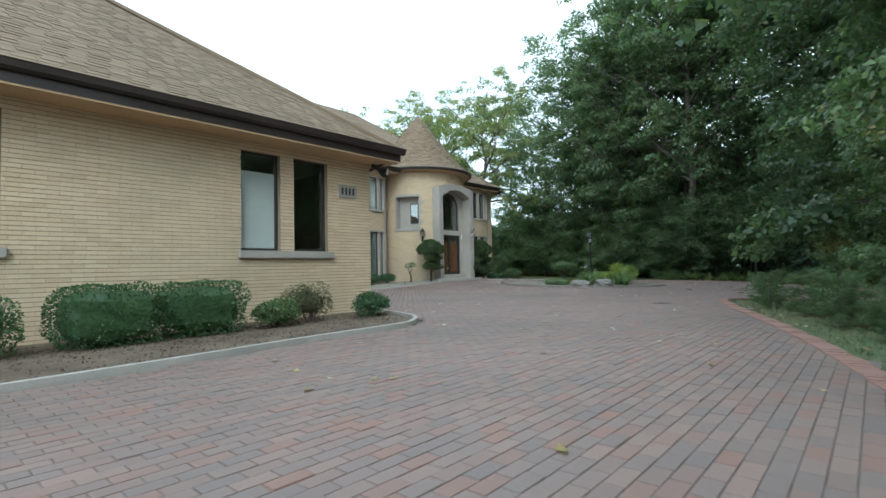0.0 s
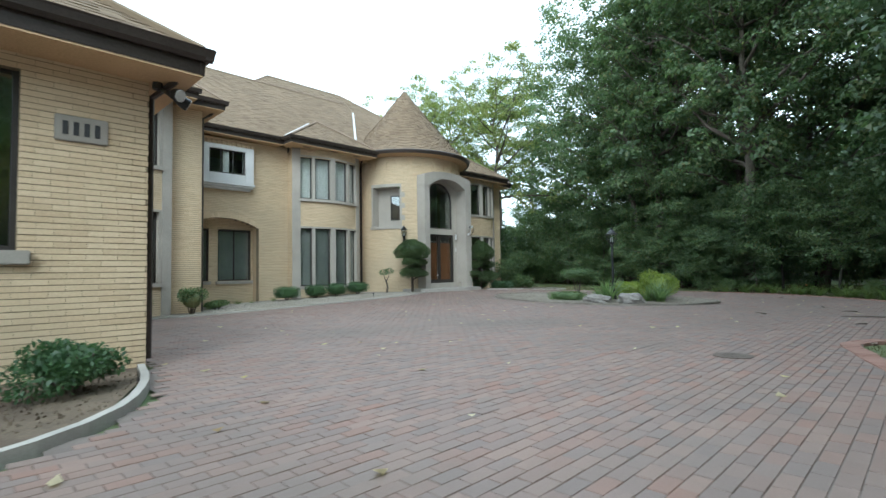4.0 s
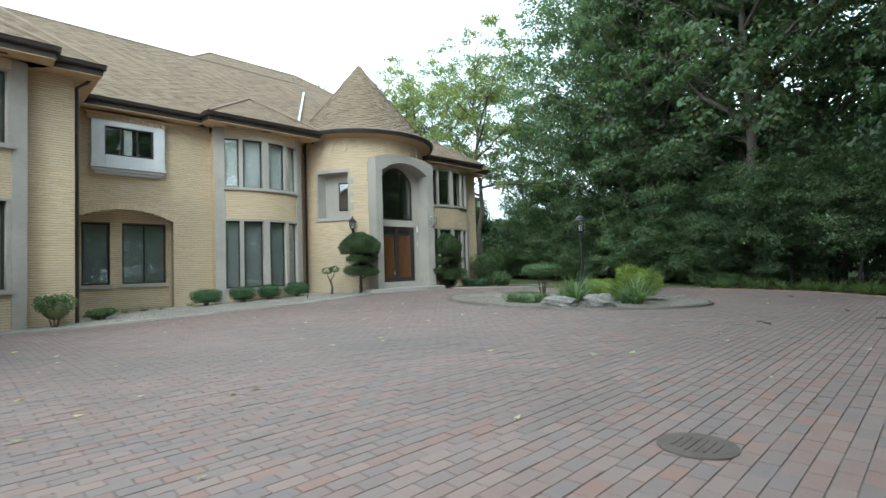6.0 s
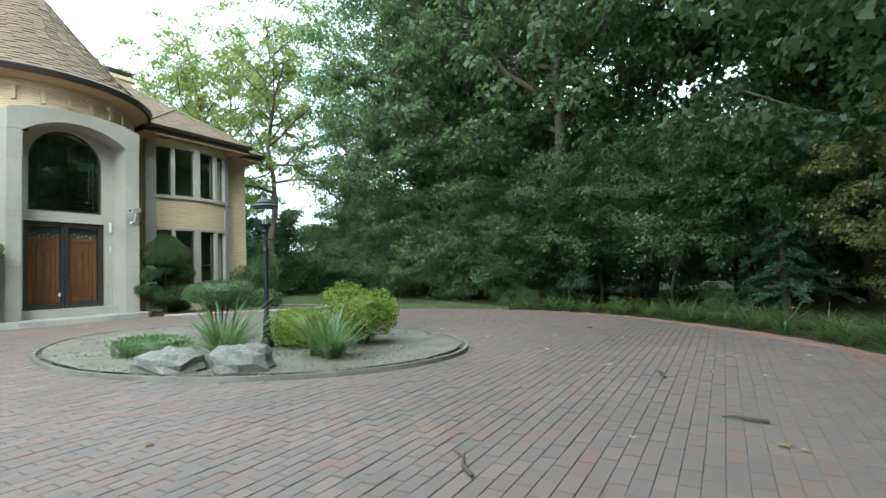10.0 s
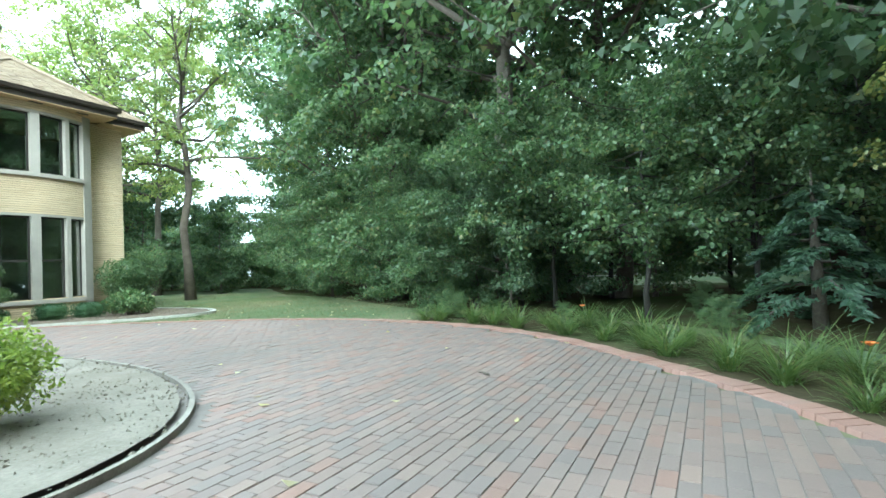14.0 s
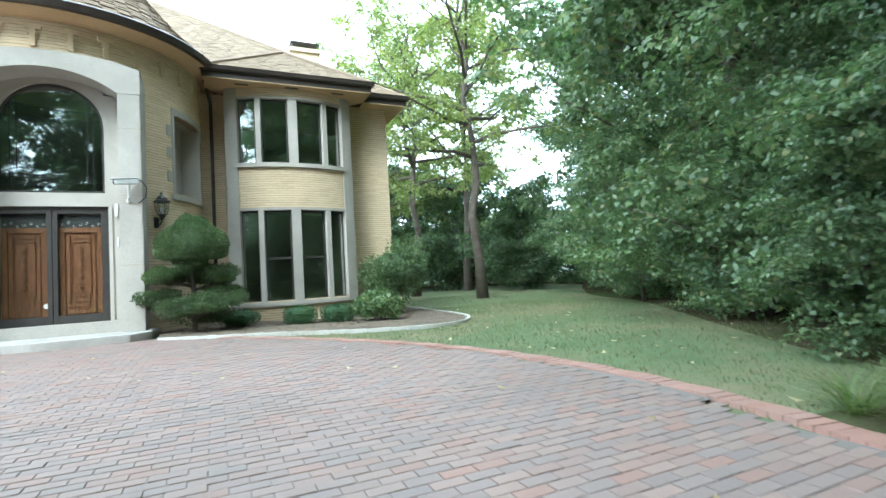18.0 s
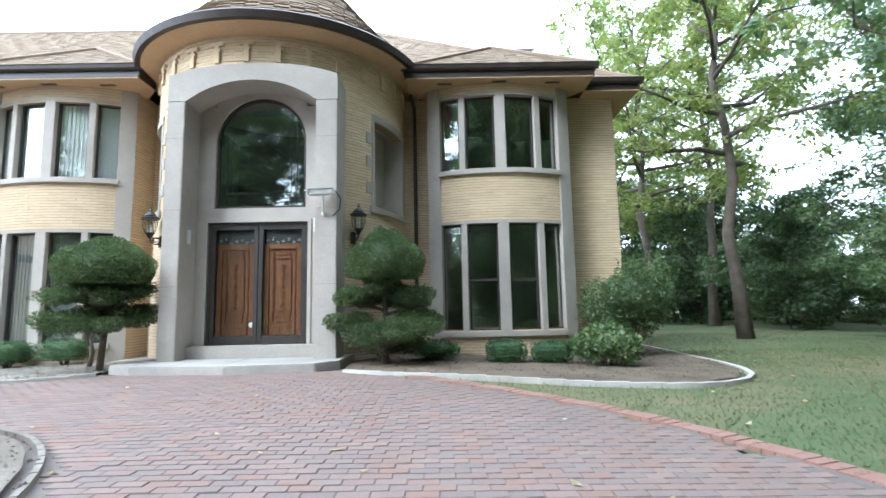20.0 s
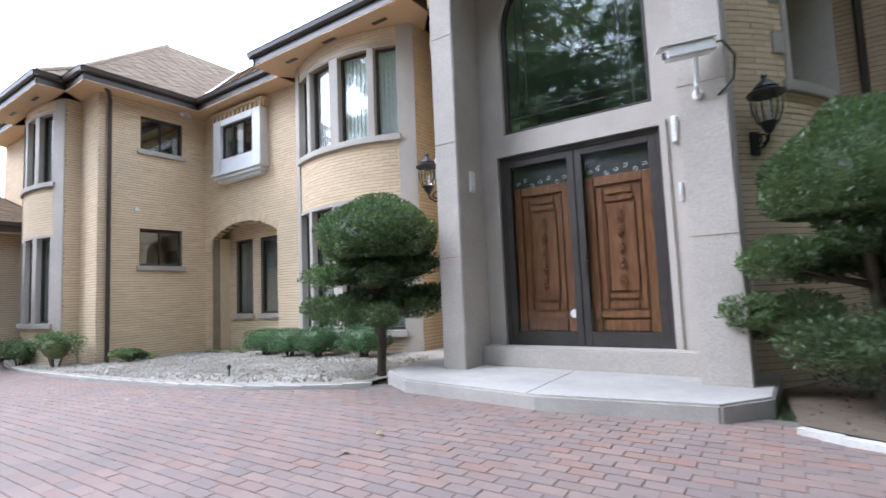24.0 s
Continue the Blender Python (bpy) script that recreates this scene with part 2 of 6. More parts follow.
LEAF_OLIVE = leaf_material("olive_twiggy_leaves", (0.075, 0.075, 0.045), (0.115, 0.125, 0.065), (0.17, 0.17, 0.09), (0.2, 0.13, 0.09))
LEAF_OAK = leaf_material("yellowing_leaves", (0.12, 0.17, 0.055), (0.21, 0.25, 0.075), (0.33, 0.34, 0.11), (0.38, 0.30, 0.10))
LEAF_GOLD = leaf_material("turning_leaves", (0.10, 0.135, 0.045), (0.19, 0.20, 0.065), (0.30, 0.26, 0.09), (0.36, 0.22, 0.07))
LEAF_LIME = leaf_material("yellow_green_leaves", (0.13, 0.19, 0.035), (0.25, 0.30, 0.055), (0.40, 0.43, 0.10))
NEEDLE = leaf_material("juniper_foliage", (0.046, 0.076, 0.036), (0.088, 0.13, 0.056), (0.155, 0.205, 0.088), (0.18, 0.15, 0.075))
SPRUCE = leaf_material("spruce_needles", (0.06, 0.105, 0.065), (0.10, 0.16, 0.10), (0.17, 0.24, 0.15))
BOX_LEAF = leaf_material("clipped_yew_foliage", (0.045, 0.09, 0.045), (0.075, 0.14, 0.065), (0.12, 0.195, 0.085))
STRAP = leaf_material("strap_leaves", (0.075, 0.115, 0.036), (0.13, 0.18, 0.058), (0.22, 0.26, 0.09), (0.36, 0.29, 0.13))
YUCCA = leaf_material("grey_green_blades", (0.09, 0.14, 0.06), (0.15, 0.215, 0.085), (0.25, 0.31, 0.13))
LITTER = leaf_material("fallen_leaves", (0.20, 0.12, 0.05), (0.38, 0.30, 0.16), (0.60, 0.54, 0.40), (0.5, 0.42, 0.1))


# ---- geometry helpers ----
class Geo:
    """Collects vertices and faces of one mesh."""

    def __init__(self):
        self.v, self.f = [], []

    def add(self, verts, faces):
        k = len(self.v)
        self.v += [tuple(p) for p in verts]
        self.f += [tuple(i + k for i in f) for f in faces]
        return self

    def box(self, x0, x1, y0, y1, z0, z1):
        return self.add([(x, y, z) for z in (z0, z1) for y in (y0, y1) for x in (x0, x1)],
                        [(0, 2, 3, 1), (4, 5, 7, 6), (0, 1, 5, 4), (2, 6, 7, 3), (0, 4, 6, 2), (1, 3, 7, 5)])

    def hexa(self, p):
        """Eight corners: four of the lower face, four of the upper, each round the same way."""
        return self.add(p, [(3, 2, 1, 0), (4, 5, 6, 7), (0, 1, 5, 4), (1, 2, 6, 5), (2, 3, 7, 6), (3, 0, 4, 7)])

    def prism(self, poly, z0, z1):
        n = len(poly)
        return self.add([(x, y, z0) for x, y in poly] + [(x, y, z1) for x, y in poly],
                        [tuple(range(n - 1, -1, -1)), tuple(range(n, 2 * n))] + [(i, (i + 1) % n, n + (i + 1) % n, n + i) for i in range(n)])

    def slab(self, poly, t):
        """A sloping sheet through 3D points, t thick downwards."""
        n = len(poly)
        return self.add([(x, y, z - t) for x, y, z in poly] + list(poly),
                        [tuple(range(n - 1, -1, -1)), tuple(range(n, 2 * n))] + [(i, (i + 1) % n, n + (i + 1) % n, n + i) for i in range(n)])

    def tube(self, pts, r, n=8):
        """A round bar along points; r: one radius or one for each point."""
        pts = [Vector(p) for p in pts]
        rs = r if isinstance(r, (list, tuple)) else [r] * len(pts)
        k, up = len(self.v), Vector((0.13, 0.37, 0.92))
        for i, p in enumerate(pts):
            d = (pts[min(i + 1, len(pts) - 1)] - pts[max(i - 1, 0)]).normalized()
            if abs(d.dot(up)) > 0.95:
                up = Vector((0.9, 0.3, 0.1))
            a = d.cross(up).normalized()
            b = d.cross(a)
            for j in range(n):
                t = 2 * math.pi * j / n
                self.v.append(tuple(p + rs[i] * (math.cos(t) * a + math.sin(t) * b)))
        for i in range(len(pts) - 1):
            for j in range(n):
                self.f.append((k + i * n + j, k + i * n + (j + 1) % n, k + (i + 1) * n + (j + 1) % n, k + (i + 1) * n + j))
        self.f.append(tuple(k + j for j in range(n - 1, -1, -1)))
        self.f.append(tuple(k + (len(pts) - 1) * n + j for j in range(n)))
        return self

    def lathe(self, prof, cx=0, cy=0, n=16):
        """A turned body from (radius, height) pairs."""
        k = len(self.v)
        for r, z in prof:
            for j in range(n):
                t = 2 * math.pi * j / n
                self.v.append((cx + r * math.cos(t), cy + r * math.sin(t), z))
        for i in range(len(prof) - 1):
            for j in range(n):
                self.f.append((k + i * n + j, k + i * n + (j + 1) % n, k + (i + 1) * n + (j + 1) % n, k + (i + 1) * n + j))
        self.f.append(tuple(k + j for j in range(n - 1, -1, -1)))
        self.f.append(tuple(k + (len(prof) - 1) * n + j for j in range(n)))
        return self

    def mesh(self, name, mat, smooth=False, bevel=0.0):
        me = bpy.data.meshes.new(name)
        me.from_pydata(self.v, [], self.f)
        me.materials.append(mat)
        if bevel:
            bm = bmesh.new()
            bm.from_mesh(me)
            bmesh.ops.recalc_face_normals(bm, faces=bm.faces)
            sharp = [e for e in bm.edges if len(e.link_faces) == 2 and e.calc_face_angle(0) > 0.6]
            bmesh.ops.bevel(bm, geom=sharp, offset=bevel, segments=2, affect="EDGES", clamp_overlap=True)
            bm.to_mesh(me)
            bm.free()
        if smooth:
            me.shade_smooth()
        return me


def part(name, geo, mat, parent=None, label="", smooth=False, bevel=0.0, kind=""):
    ob = new(name, geo.mesh(name, mat, smooth, bevel))
    ob.parent = parent
    return tagged(ob, label, kind=kind)


def thing(name, label, category, at=(0, 0, 0), rz=0.0, group="", kind=""):
    ob = new(name)
    ob.matrix_world = pose(*at, 0, 0, rz)
    return tagged(ob, label, category, group, kind)


def smooth01(t):
    t = np.clip(t, 0, 1)
    return t * t * (3 - 2 * t)


def gz(x, y):
    """Height of the ground: level, rising a little towards the entrance and falling towards the wing."""
    x = np.asarray(x, float)
    return smooth01((np.asarray(y, float) - 8) / 12) * (-0.16 + 0.36 * smooth01((x - 10) / 14)) * (1 - smooth01((x - 25) / 8))


def g0(x, y):
    return float(gz(x, y))


def inside(poly, x, y):
    """Which of the points lie inside the polygon."""
    r = np.zeros(np.shape(x), bool)
    n = len(poly)
    for i in range(n):
        (x0, y0), (x1, y1) = poly[i], poly[(i + 1) % n]
        if y0 != y1:
            r ^= ((y0 > y) != (y1 > y)) & (x < (x1 - x0) * (y - y0) / (y1 - y0) + x0)
    return r


def curve_points(pts, step=0.25, closed=False):
    """A smooth line through points (Catmull-Rom), cut in even steps."""
    pts = [np.array(p, float) for p in pts]
    n, out = len(pts), []
    for i in range(n if closed else n - 1):
        if closed:
            a, b, c, d = (pts[(i + k) % n] for k in (-1, 0, 1, 2))
        else:
            a, b, c, d = pts[max(i - 1, 0)], pts[i], pts[i + 1], pts[min(i + 2, n - 1)]
        m = max(2, int(np.linalg.norm(c - b) / step))
        for k in range(m):
            t = k / m
            out.append(0.5 * (2 * b + (c - a) * t + (2 * a - 5 * b + 4 * c - d) * t * t + (3 * b - a - 3 * c + d) * t ** 3))
    if not closed:
        out.append(pts[-1])
    return out


# ---- walls of brick along a line on the ground ----
class Run:
    """A line along which a wall stands: straight or an arc. at(s) gives the place and the outward direction."""

    def __init__(self, p0, p1=None, centre=None, radius=0, a0=0, a1=0):
        self.arc = centre is not None
        if self.arc:
            self.c, self.r, self.a0, self.a1 = centre, radius, radians(a0), radians(a1)
            self.length = abs(self.a1 - self.a0) * radius
        else:
            self.p, self.q = p0, p1
            self.length = math.dist(p0, p1)

    def at(self, s):
        if self.arc:
            a = self.a0 + (self.a1 - self.a0) * s / self.length
            return self.c[0] + self.r * math.cos(a), self.c[1] + self.r * math.sin(a), math.cos(a), math.sin(a)
        t = s / self.length
        dx, dy = (self.q[0] - self.p[0]) / self.length, (self.q[1] - self.p[1]) / self.length
        return self.p[0] + t * (self.q[0] - self.p[0]), self.p[1] + t * (self.q[1] - self.p[1]), dy, -dx

    def block(self, geo, s0, s1, z0, z1, d0, d1, step=0.3):
        """A block from s0 to s1, from d0 behind to d1 before the line."""
        m = max(1, math.ceil((s1 - s0) / step)) if self.arc else 1
        vs, fs = [], [(0, 1, 3, 2), (4 * m + 2, 4 * m + 3, 4 * m + 1, 4 * m)]
        for k in range(m + 1):
            x, y, nx, ny = self.at(s0 + (s1 - s0) * k / m)
            vs += [(x + nx * d, y + ny * d, z) for z in (z0, z1) for d in (d1, d0)]
        for k in range(m):
            i, j = 4 * k, 4 * k + 4
            fs += [(i, j, j + 2, i + 2), (i + 1, i + 3, j + 3, j + 1), (i, i + 1, j + 1, j), (i + 2, j + 2, j + 3, i + 3)]
        geo.add(vs, fs)


COURSE, BLEN, JOINT_W = 0.0677, 0.305, 0.010


def free_spans(length, holes, z):
    """The stretches of a course that no opening takes away. holes: (s0, s1, z0, z1) or a function of z that gives (s0, s1) or None."""
    spans = [(0.0, length)]
    for h in holes:
        cut = h(z) if callable(h) else ((h[0], h[1]) if h[2] < z < h[3] else None)
        if cut:
            spans = [q for a, b in spans for q in ((a, min(b, cut[0])), (max(a, cut[1]), b)) if q[1] - q[0] > 0.02]
    return spans


def brick_wall(parent, run, z0, z1, holes=(), thick=0.24, singles=None):
    """Mortar wall with every brick standing 5 mm proud of it. singles: a test of (s, z) for the bricks that become parts of their own."""
    w, bricks, rows = None, Geo(), int(math.ceil((z1 - z0) / COURSE))
    last, start = None, z0
    for r in range(rows + 1):
        z = z0 + r * COURSE
        spans = free_spans(run.length, holes, z + COURSE / 2) if r < rows else None
        if spans != last:
            if last:
                for a, b in last:
                    g = Geo()
                    run.block(g, a, b, start, min(z, z1), -thick, -0.005 if run.arc else 0)
                    w = part("wall", g, MORTAR, parent, "buff brick wall with dark bed joints")
            last, start = spans, z
        if spans is None:
            break
        top = min(z + COURSE - JOINT_W, z1)
        if top - z < 0.015:
            continue
        off = (r % 2) * BLEN / 2 + 0.02 * math.sin(r * 12.9)
        for a, b in spans:
            k = math.floor((a - off) / BLEN)
            while off + k * BLEN < b:
                s0, s1 = max(a, off + k * BLEN), min(b, off + (k + 1) * BLEN - 0.004)
                k += 1
                if s1 - s0 < 0.02:
                    continue
                out = 0.005 + 0.003 * math.sin(k * 7.3 + r * 3.1)
                if singles and singles((s0 + s1) / 2, z):
                    g = Geo()
                    run.block(g, s0, s1, z, top, -0.012, out, 9)
                    part("brick", g, BRICK, parent)
                else:
                    run.block(bricks, s0, s1, z, top, -0.012, out, 9)
    part("bricks", bricks, BRICK, w, kind="stuff")
    return w


def shingles(parent, eave0, eave1, top0, top1, name="roof", singles=0, expose=0.135, width=0.28):
    """A roof plane from its eave line to its top line: a deck with overlapping shingle tabs."""
    e0, e1, t0, t1 = (np.array(p, float) for p in (eave0, eave1, top0, top1))
    nrm = np.cross(e1 - e0, (t0 + t1) / 2 - (e0 + e1) / 2)
    nrm = nrm / np.linalg.norm(nrm)
    if nrm[2] < 0:
        nrm = -nrm
    rise = np.linalg.norm((t0 + t1) / 2 - (e0 + e1) / 2)
    rows, g = max(2, int(rise / expose)), Geo()
    deck = part(name, Geo().add([e0, e1, t1, t0] + [p - nrm * 0.08 for p in (e0, e1, t1, t0)],
                                [(0, 1, 2, 3), (7, 6, 5, 4), (0, 4, 5, 1), (1, 5, 6, 2), (2, 6, 7, 3), (3, 7, 4, 0)]), SHINGLE, parent, "weathered brown asphalt shingle roof")
    made = 0
    for r in range(rows):
        f0, f1 = r / rows, min(1.0, (r + 1.25) / rows)
        a0, a1, b0, b1 = e0 + (t0 - e0) * f0, e1 + (t1 - e1) * f0, e0 + (t0 - e0) * f1, e1 + (t1 - e1) * f1
        length = np.linalg.norm(a1 - a0)
        n = max(1, int(length / width))
        jog = 0.5 * (r % 2) + 0.13 * math.sin(r * 5.1)
        for k in range(-1, n + 1):
            u0, u1 = max(0.0, (k + jog) / n), min(1.0, (k + jog + 0.97) / n)
            if u1 - u0 < 0.1 / n:
                continue
            lift = 0.012 + 0.006 * math.sin(k * 9.7 + r * 4.3)
            p0, p1 = a0 + (a1 - a0) * u0, a0 + (a1 - a0) * u1
            q0, q1 = b0 + (b1 - b0) * u0, b0 + (b1 - b0) * u1
            vs = [p0 + nrm * 0.001, p1 + nrm * 0.001, p0 + nrm * lift, p1 + nrm * lift, q0 + nrm * 0.004, q1 + nrm * 0.004]
            fs = [(0, 1, 3, 2), (2, 3, 5, 4), (0, 2, 4), (1, 5, 3)]
            if made < singles and r < 16 and k > n - 24:
                part("shingle", Geo().add(vs, fs), SHINGLE, deck)
                made += 1
            else:
                g.add(vs, fs)
    part("shingles", g, SHINGLE, deck, kind="stuff")
    return deck


def cone_roof(parent, cx, cy, prof, name="roof", expose=0.15, width=0.30):
    """A round roof from (radius, height) pairs with shingle tabs."""
    g = Geo()
    deck = part(name, Geo().lathe(prof, cx, cy, 48), SHINGLE, parent, "conical brown shingle turret roof")
    zs = [z for _, z in prof]
    rs = [r for r, _ in prof]
    total, z, row = zs[-1] - zs[0], zs[0], 0
    step = expose * 0.75
    while z < zs[-1] - 0.1:
        z2 = min(zs[-1] - 0.02, z + step * 1.3)
        r0, r1 = np.interp(z, zs, rs), np.interp(z2, zs, rs)
        n = max(6, int(2 * math.pi * r0 / width))
        for k in range(n):
            a0, a1 = (k + 0.5 * (row % 2)) / n * 2 * math.pi, (k + 0.5 * (row % 2) + 0.96) / n * 2 * math.pi
            lift = 0.022 + 0.008 * math.sin(k * 9.7 + row * 4.3)
            c0, s0, c1, s1 = math.cos(a0), math.sin(a0), math.cos(a1), math.sin(a1)
            g.add([(cx + r0 * c0, cy + r0 * s0, z), (cx + r0 * c1, cy + r0 * s1, z), (cx + (r0 + lift) * c0, cy + (r0 + lift) * s0, z + lift), (cx + (r0 + lift) * c1, cy + (r0 + lift) * s1, z + lift),
                   (cx + (r1 + 0.012) * c0, cy + (r1 + 0.012) * s0, z2), (cx + (r1 + 0.012) * c1, cy + (r1 + 0.012) * s1, z2)], [(0, 1, 3, 2), (2, 3, 5, 4), (0, 2, 4), (1, 5, 3)])
        z += step
        row += 1
    part("shingles", g, SHINGLE, deck, kind="stuff")
    return deck


def window(parent, run, s0, s1, z0, z1, inset=0.12, bar=0.06, split=0, curtain=None, rail=None):
    """A framed pane set back in an opening of a wall; split: upright bars; rail: height of a cross bar; curtain: material hung behind."""
    fr, o, i = Geo(), [], []
    for d in (-inset, -inset - 0.07):
        for e, dst in ((0.0, o), (bar, i)):
            for s, z in ((s0 + e, z0 + e), (s1 - e, z0 + e), (s1 - e, z1 - e), (s0 + e, z1 - e)):
                x, y, nx, ny = run.at(s)
                dst.append((x + nx * d, y + ny * d, z))
    fs = []
    for k in range(4):
        j = (k + 1) % 4
        fs += [(k, j, 8 + j, 8 + k), (4 + j, 4 + k, 12 + k, 12 + j), (8 + k, 8 + j, 12 + j, 12 + k), (j, k, 4 + k, 4 + j)]
    fr.add(o + i, fs)
    w = part("window", fr, FRAME, parent, "dark bronze framed window", bevel=0.006)
    for k in range(split):
        m = s0 + (s1 - s0) * (k + 1) / (split + 1)
        g = Geo()
        run.block(g, m - bar * 0.4, m + bar * 0.4, z0 + bar, z1 - bar, -inset - 0.06, -inset - 0.01, 9)
        part("mullion_bar", g, FRAME, w)
    if rail:
        g = Geo()
        run.block(g, s0 + bar, s1 - bar, rail - 0.03, rail + 0.03, -inset - 0.06, -inset - 0.01, 9)
        part("meeting_rail", g, FRAME, w)
    g = Geo()
    run.block(g, s0 + bar * 0.8, s1 - bar * 0.8, z0 + bar * 0.8, z1 - bar * 0.8, -inset - 0.046, -inset - 0.04, 9)
    p = part("pane", g, GLASS, w)
    p.visible_shadow = False
    if curtain:
        c, n = Geo(), max(4, int((s1 - s0) / 0.05))
        for k in range(n):
            a, b = s0 + (s1 - s0) * k / n, s0 + (s1 - s0) * (k + 1) / n
            d = 0.025 * (k % 2)
            run.block(c, a, b, z0, z1, -inset - 0.115 - d, -inset - 0.1 - d, 9)
        part("curtain", c, curtain, w, "pale drawn curtain" if curtain is CURTAIN else "grey drawn blind")
    return w


# ---- the house ----
house = thing("house", "large buff brick house with a round turret and brown roofs", "house")
EAVE, SOFF, PITCH = 7.12, 6.84, 0.85


def eave_run(parent, pts, z, wall_in, closed=False):
    """Gutter, fascia and soffit along an eave line; wall_in: the same line at the wall's face."""
    for i in range(len(pts) - 1):
        (x0, y0), (x1, y1) = pts[i], pts[i + 1]
        d = Vector((x1 - x0, y1 - y0, 0))
        ln = d.length
        d /= ln
        n = Vector((d.y, -d.x, 0))
        g = Geo()
        prof = [(0.0, -0.13), (0.05, -0.14), (0.10, -0.10), (0.115, -0.02), (0.13, 0.0), (0.10, 0.0), (0.085, -0.06), (0.0, -0.06)]
        vs = [Vector((x0, y0, z)) + d * s + n * a + Vector((0, 0, b)) for s in (-0.1, ln + 0.1) for a, b in prof]
        m = len(prof)
        g.add(vs, [tuple(range(m - 1, -1, -1)), tuple(range(m, 2 * m))] + [(k, (k + 1) % m, m + (k + 1) % m, m + k) for k in range(m)])
        part("gutter", g, GUTTER, parent)
        f = Geo()
        q = [Vector((x0, y0, 0)) - d * 0.02, Vector((x1, y1, 0)) + d * 0.02]
        f.hexa([q[0] - n * 0.03 + Vector((0, 0, z - 0.30)), q[0] + Vector((0, 0, z - 0.30)), q[1] + Vector((0, 0, z - 0.30)), q[1] - n * 0.03 + Vector((0, 0, z - 0.30)),
                q[0] - n * 0.03 + Vector((0, 0, z - 0.01)), q[0] + Vector((0, 0, z - 0.01)), q[1] + Vector((0, 0, z - 0.01)), q[1] - n * 0.03 + Vector((0, 0, z - 0.01))])
        part("fascia", f, GUTTER, parent)
    for i in range(len(pts) - 1):
        a, b = (*pts[i], z - 0.29), (*pts[i + 1], z - 0.29)
        c, e = (*wall_in[i + 1], z - 0.29), (*wall_in[i], z - 0.29)
        part("soffit", Geo().slab([a, b, c, e], 0.03), SOFFIT, parent)


def arch_cut(s0, s1, z0, spring, top):
    """An opening with a segmental head."""
    half, rise = (s1 - s0) / 2, top - spring
    r = (half * half + rise * rise) / (2 * rise)

    def cut(z):
        if z < z0 or z > top:
            return None
        if z <= spring:
            return s0, s1
        d = math.sqrt(max(0, r * r - (z - top + r) ** 2))
        return (s0 + s1) / 2 - d, (s0 + s1) / 2 + d
    return cut


# straight walls
GROUND = -0.3062
wing_front = Run((5.0, 20.0), (12.25, 20.0))
wing_side = Run((12.25, 20.0), (12.25, 22.85))
left_run = Run((12.25, 22.85), (17.1, 22.85))
main_run = Run((12.25, 23.3), (32.85, 23.3))
east_run = Run((32.85, 23.3), (32.85, 39.0))
brick_wall(house, wing_front, GROUND, SOFF, [(3.3, 6.2, -1, 9)])
side_windows = [(1.0, 2.14, 5.52, 6.46), (1.0, 2.14, 2.34, 3.32)]
brick_wall(house, wing_side, GROUND, SOFF, side_windows)
RECESS = arch_cut(0.36, 3.35, -1, 3.12, 3.5)
brick_wall(house, left_run, GROUND, SOFF, [RECESS, (1.15, 2.75, 5.35, 6.5)])
brick_wall(house, main_run, GROUND, SOFF, [(-1, 8.3, -1, 9), (9.05, 14.85, -1, 9), (15.6, 19.2, -1, 9)])
brick_wall(house, east_run, GROUND, SOFF)
for a, b, c, d in side_windows:
    window(house, wing_side, a, b, c, d, 0.08, 0.055, 1)
    sill = Geo()
    wing_side.block(sill, a - 0.08, b + 0.08, c - 0.13, c, -0.12, 0.07)
    part("sill", sill, STONE, house, "pale stone sill", bevel=0.01)

# the arched recess with its two windows
back_run = Run((12.3, 23.42), (15.9, 23.42))
brick_wall(house, back_run, GROUND, 3.75, [(0.62, 1.44, 0.9, 3.05), (1.8, 3.2, 0.9, 3.05)], 0.2)
window(house, back_run, 0.62, 1.44, 0.9, 3.05, 0.06, 0.06, curtain=DIM_BLIND)
window(house, back_run, 1.8, 3.2, 0.9, 3.05, 0.06, 0.06, 1, curtain=DIM_BLIND)
for a, b in ((0.54, 1.52), (1.72, 3.28)):
    g = Geo()
    back_run.block(g, a, b, 0.77, 0.9, -0.1, 0.08)
    part("sill", g, STONE, house, bevel=0.01)
g = Geo()
g.box(15.6, 15.7, 23.09, 23.42, GROUND, 3.15).box(12.51, 12.61, 23.09, 23.42, GROUND, 3.15).box(12.3, 15.9, 23.09, 23.42, 3.52, 3.62)
part("reveal", g, BRICK, house)
for k in range(26):
    a = math.radians(-62 + 124 * k / 25)
    half, rise = 1.49, 0.38
    r = (half * half + rise * rise) / (2 * rise)
    t = math.asin(half / r) * (2 * (k + 0.5) / 26 - 1)
    cx, cz = 12.25 + 1.855 + r * math.sin(t), 3.5 - r + r * math.cos(t)
    ux, uz = math.sin(t), math.cos(t)
    w = 0.047
    part("soldier_brick", Geo().hexa([(cx - w * uz, 22.83, cz + w * ux), (cx + w * uz, 22.83, cz - w * ux), (cx + w * uz, 23.05, cz - w * ux), (cx - w * uz, 23.05, cz + w * ux),
            (cx - w * uz + 0.2 * ux, 22.83, cz + w * ux + 0.2 * uz), (cx + w * uz + 0.2 * ux, 22.83, cz - w * ux + 0.2 * uz), (cx + w * uz + 0.2 * ux, 23.05, cz - w * ux + 0.2 * uz), (cx - w * uz + 0.2 * ux, 23.05, cz + w * ux + 0.2 * uz)]), BRICK, house)
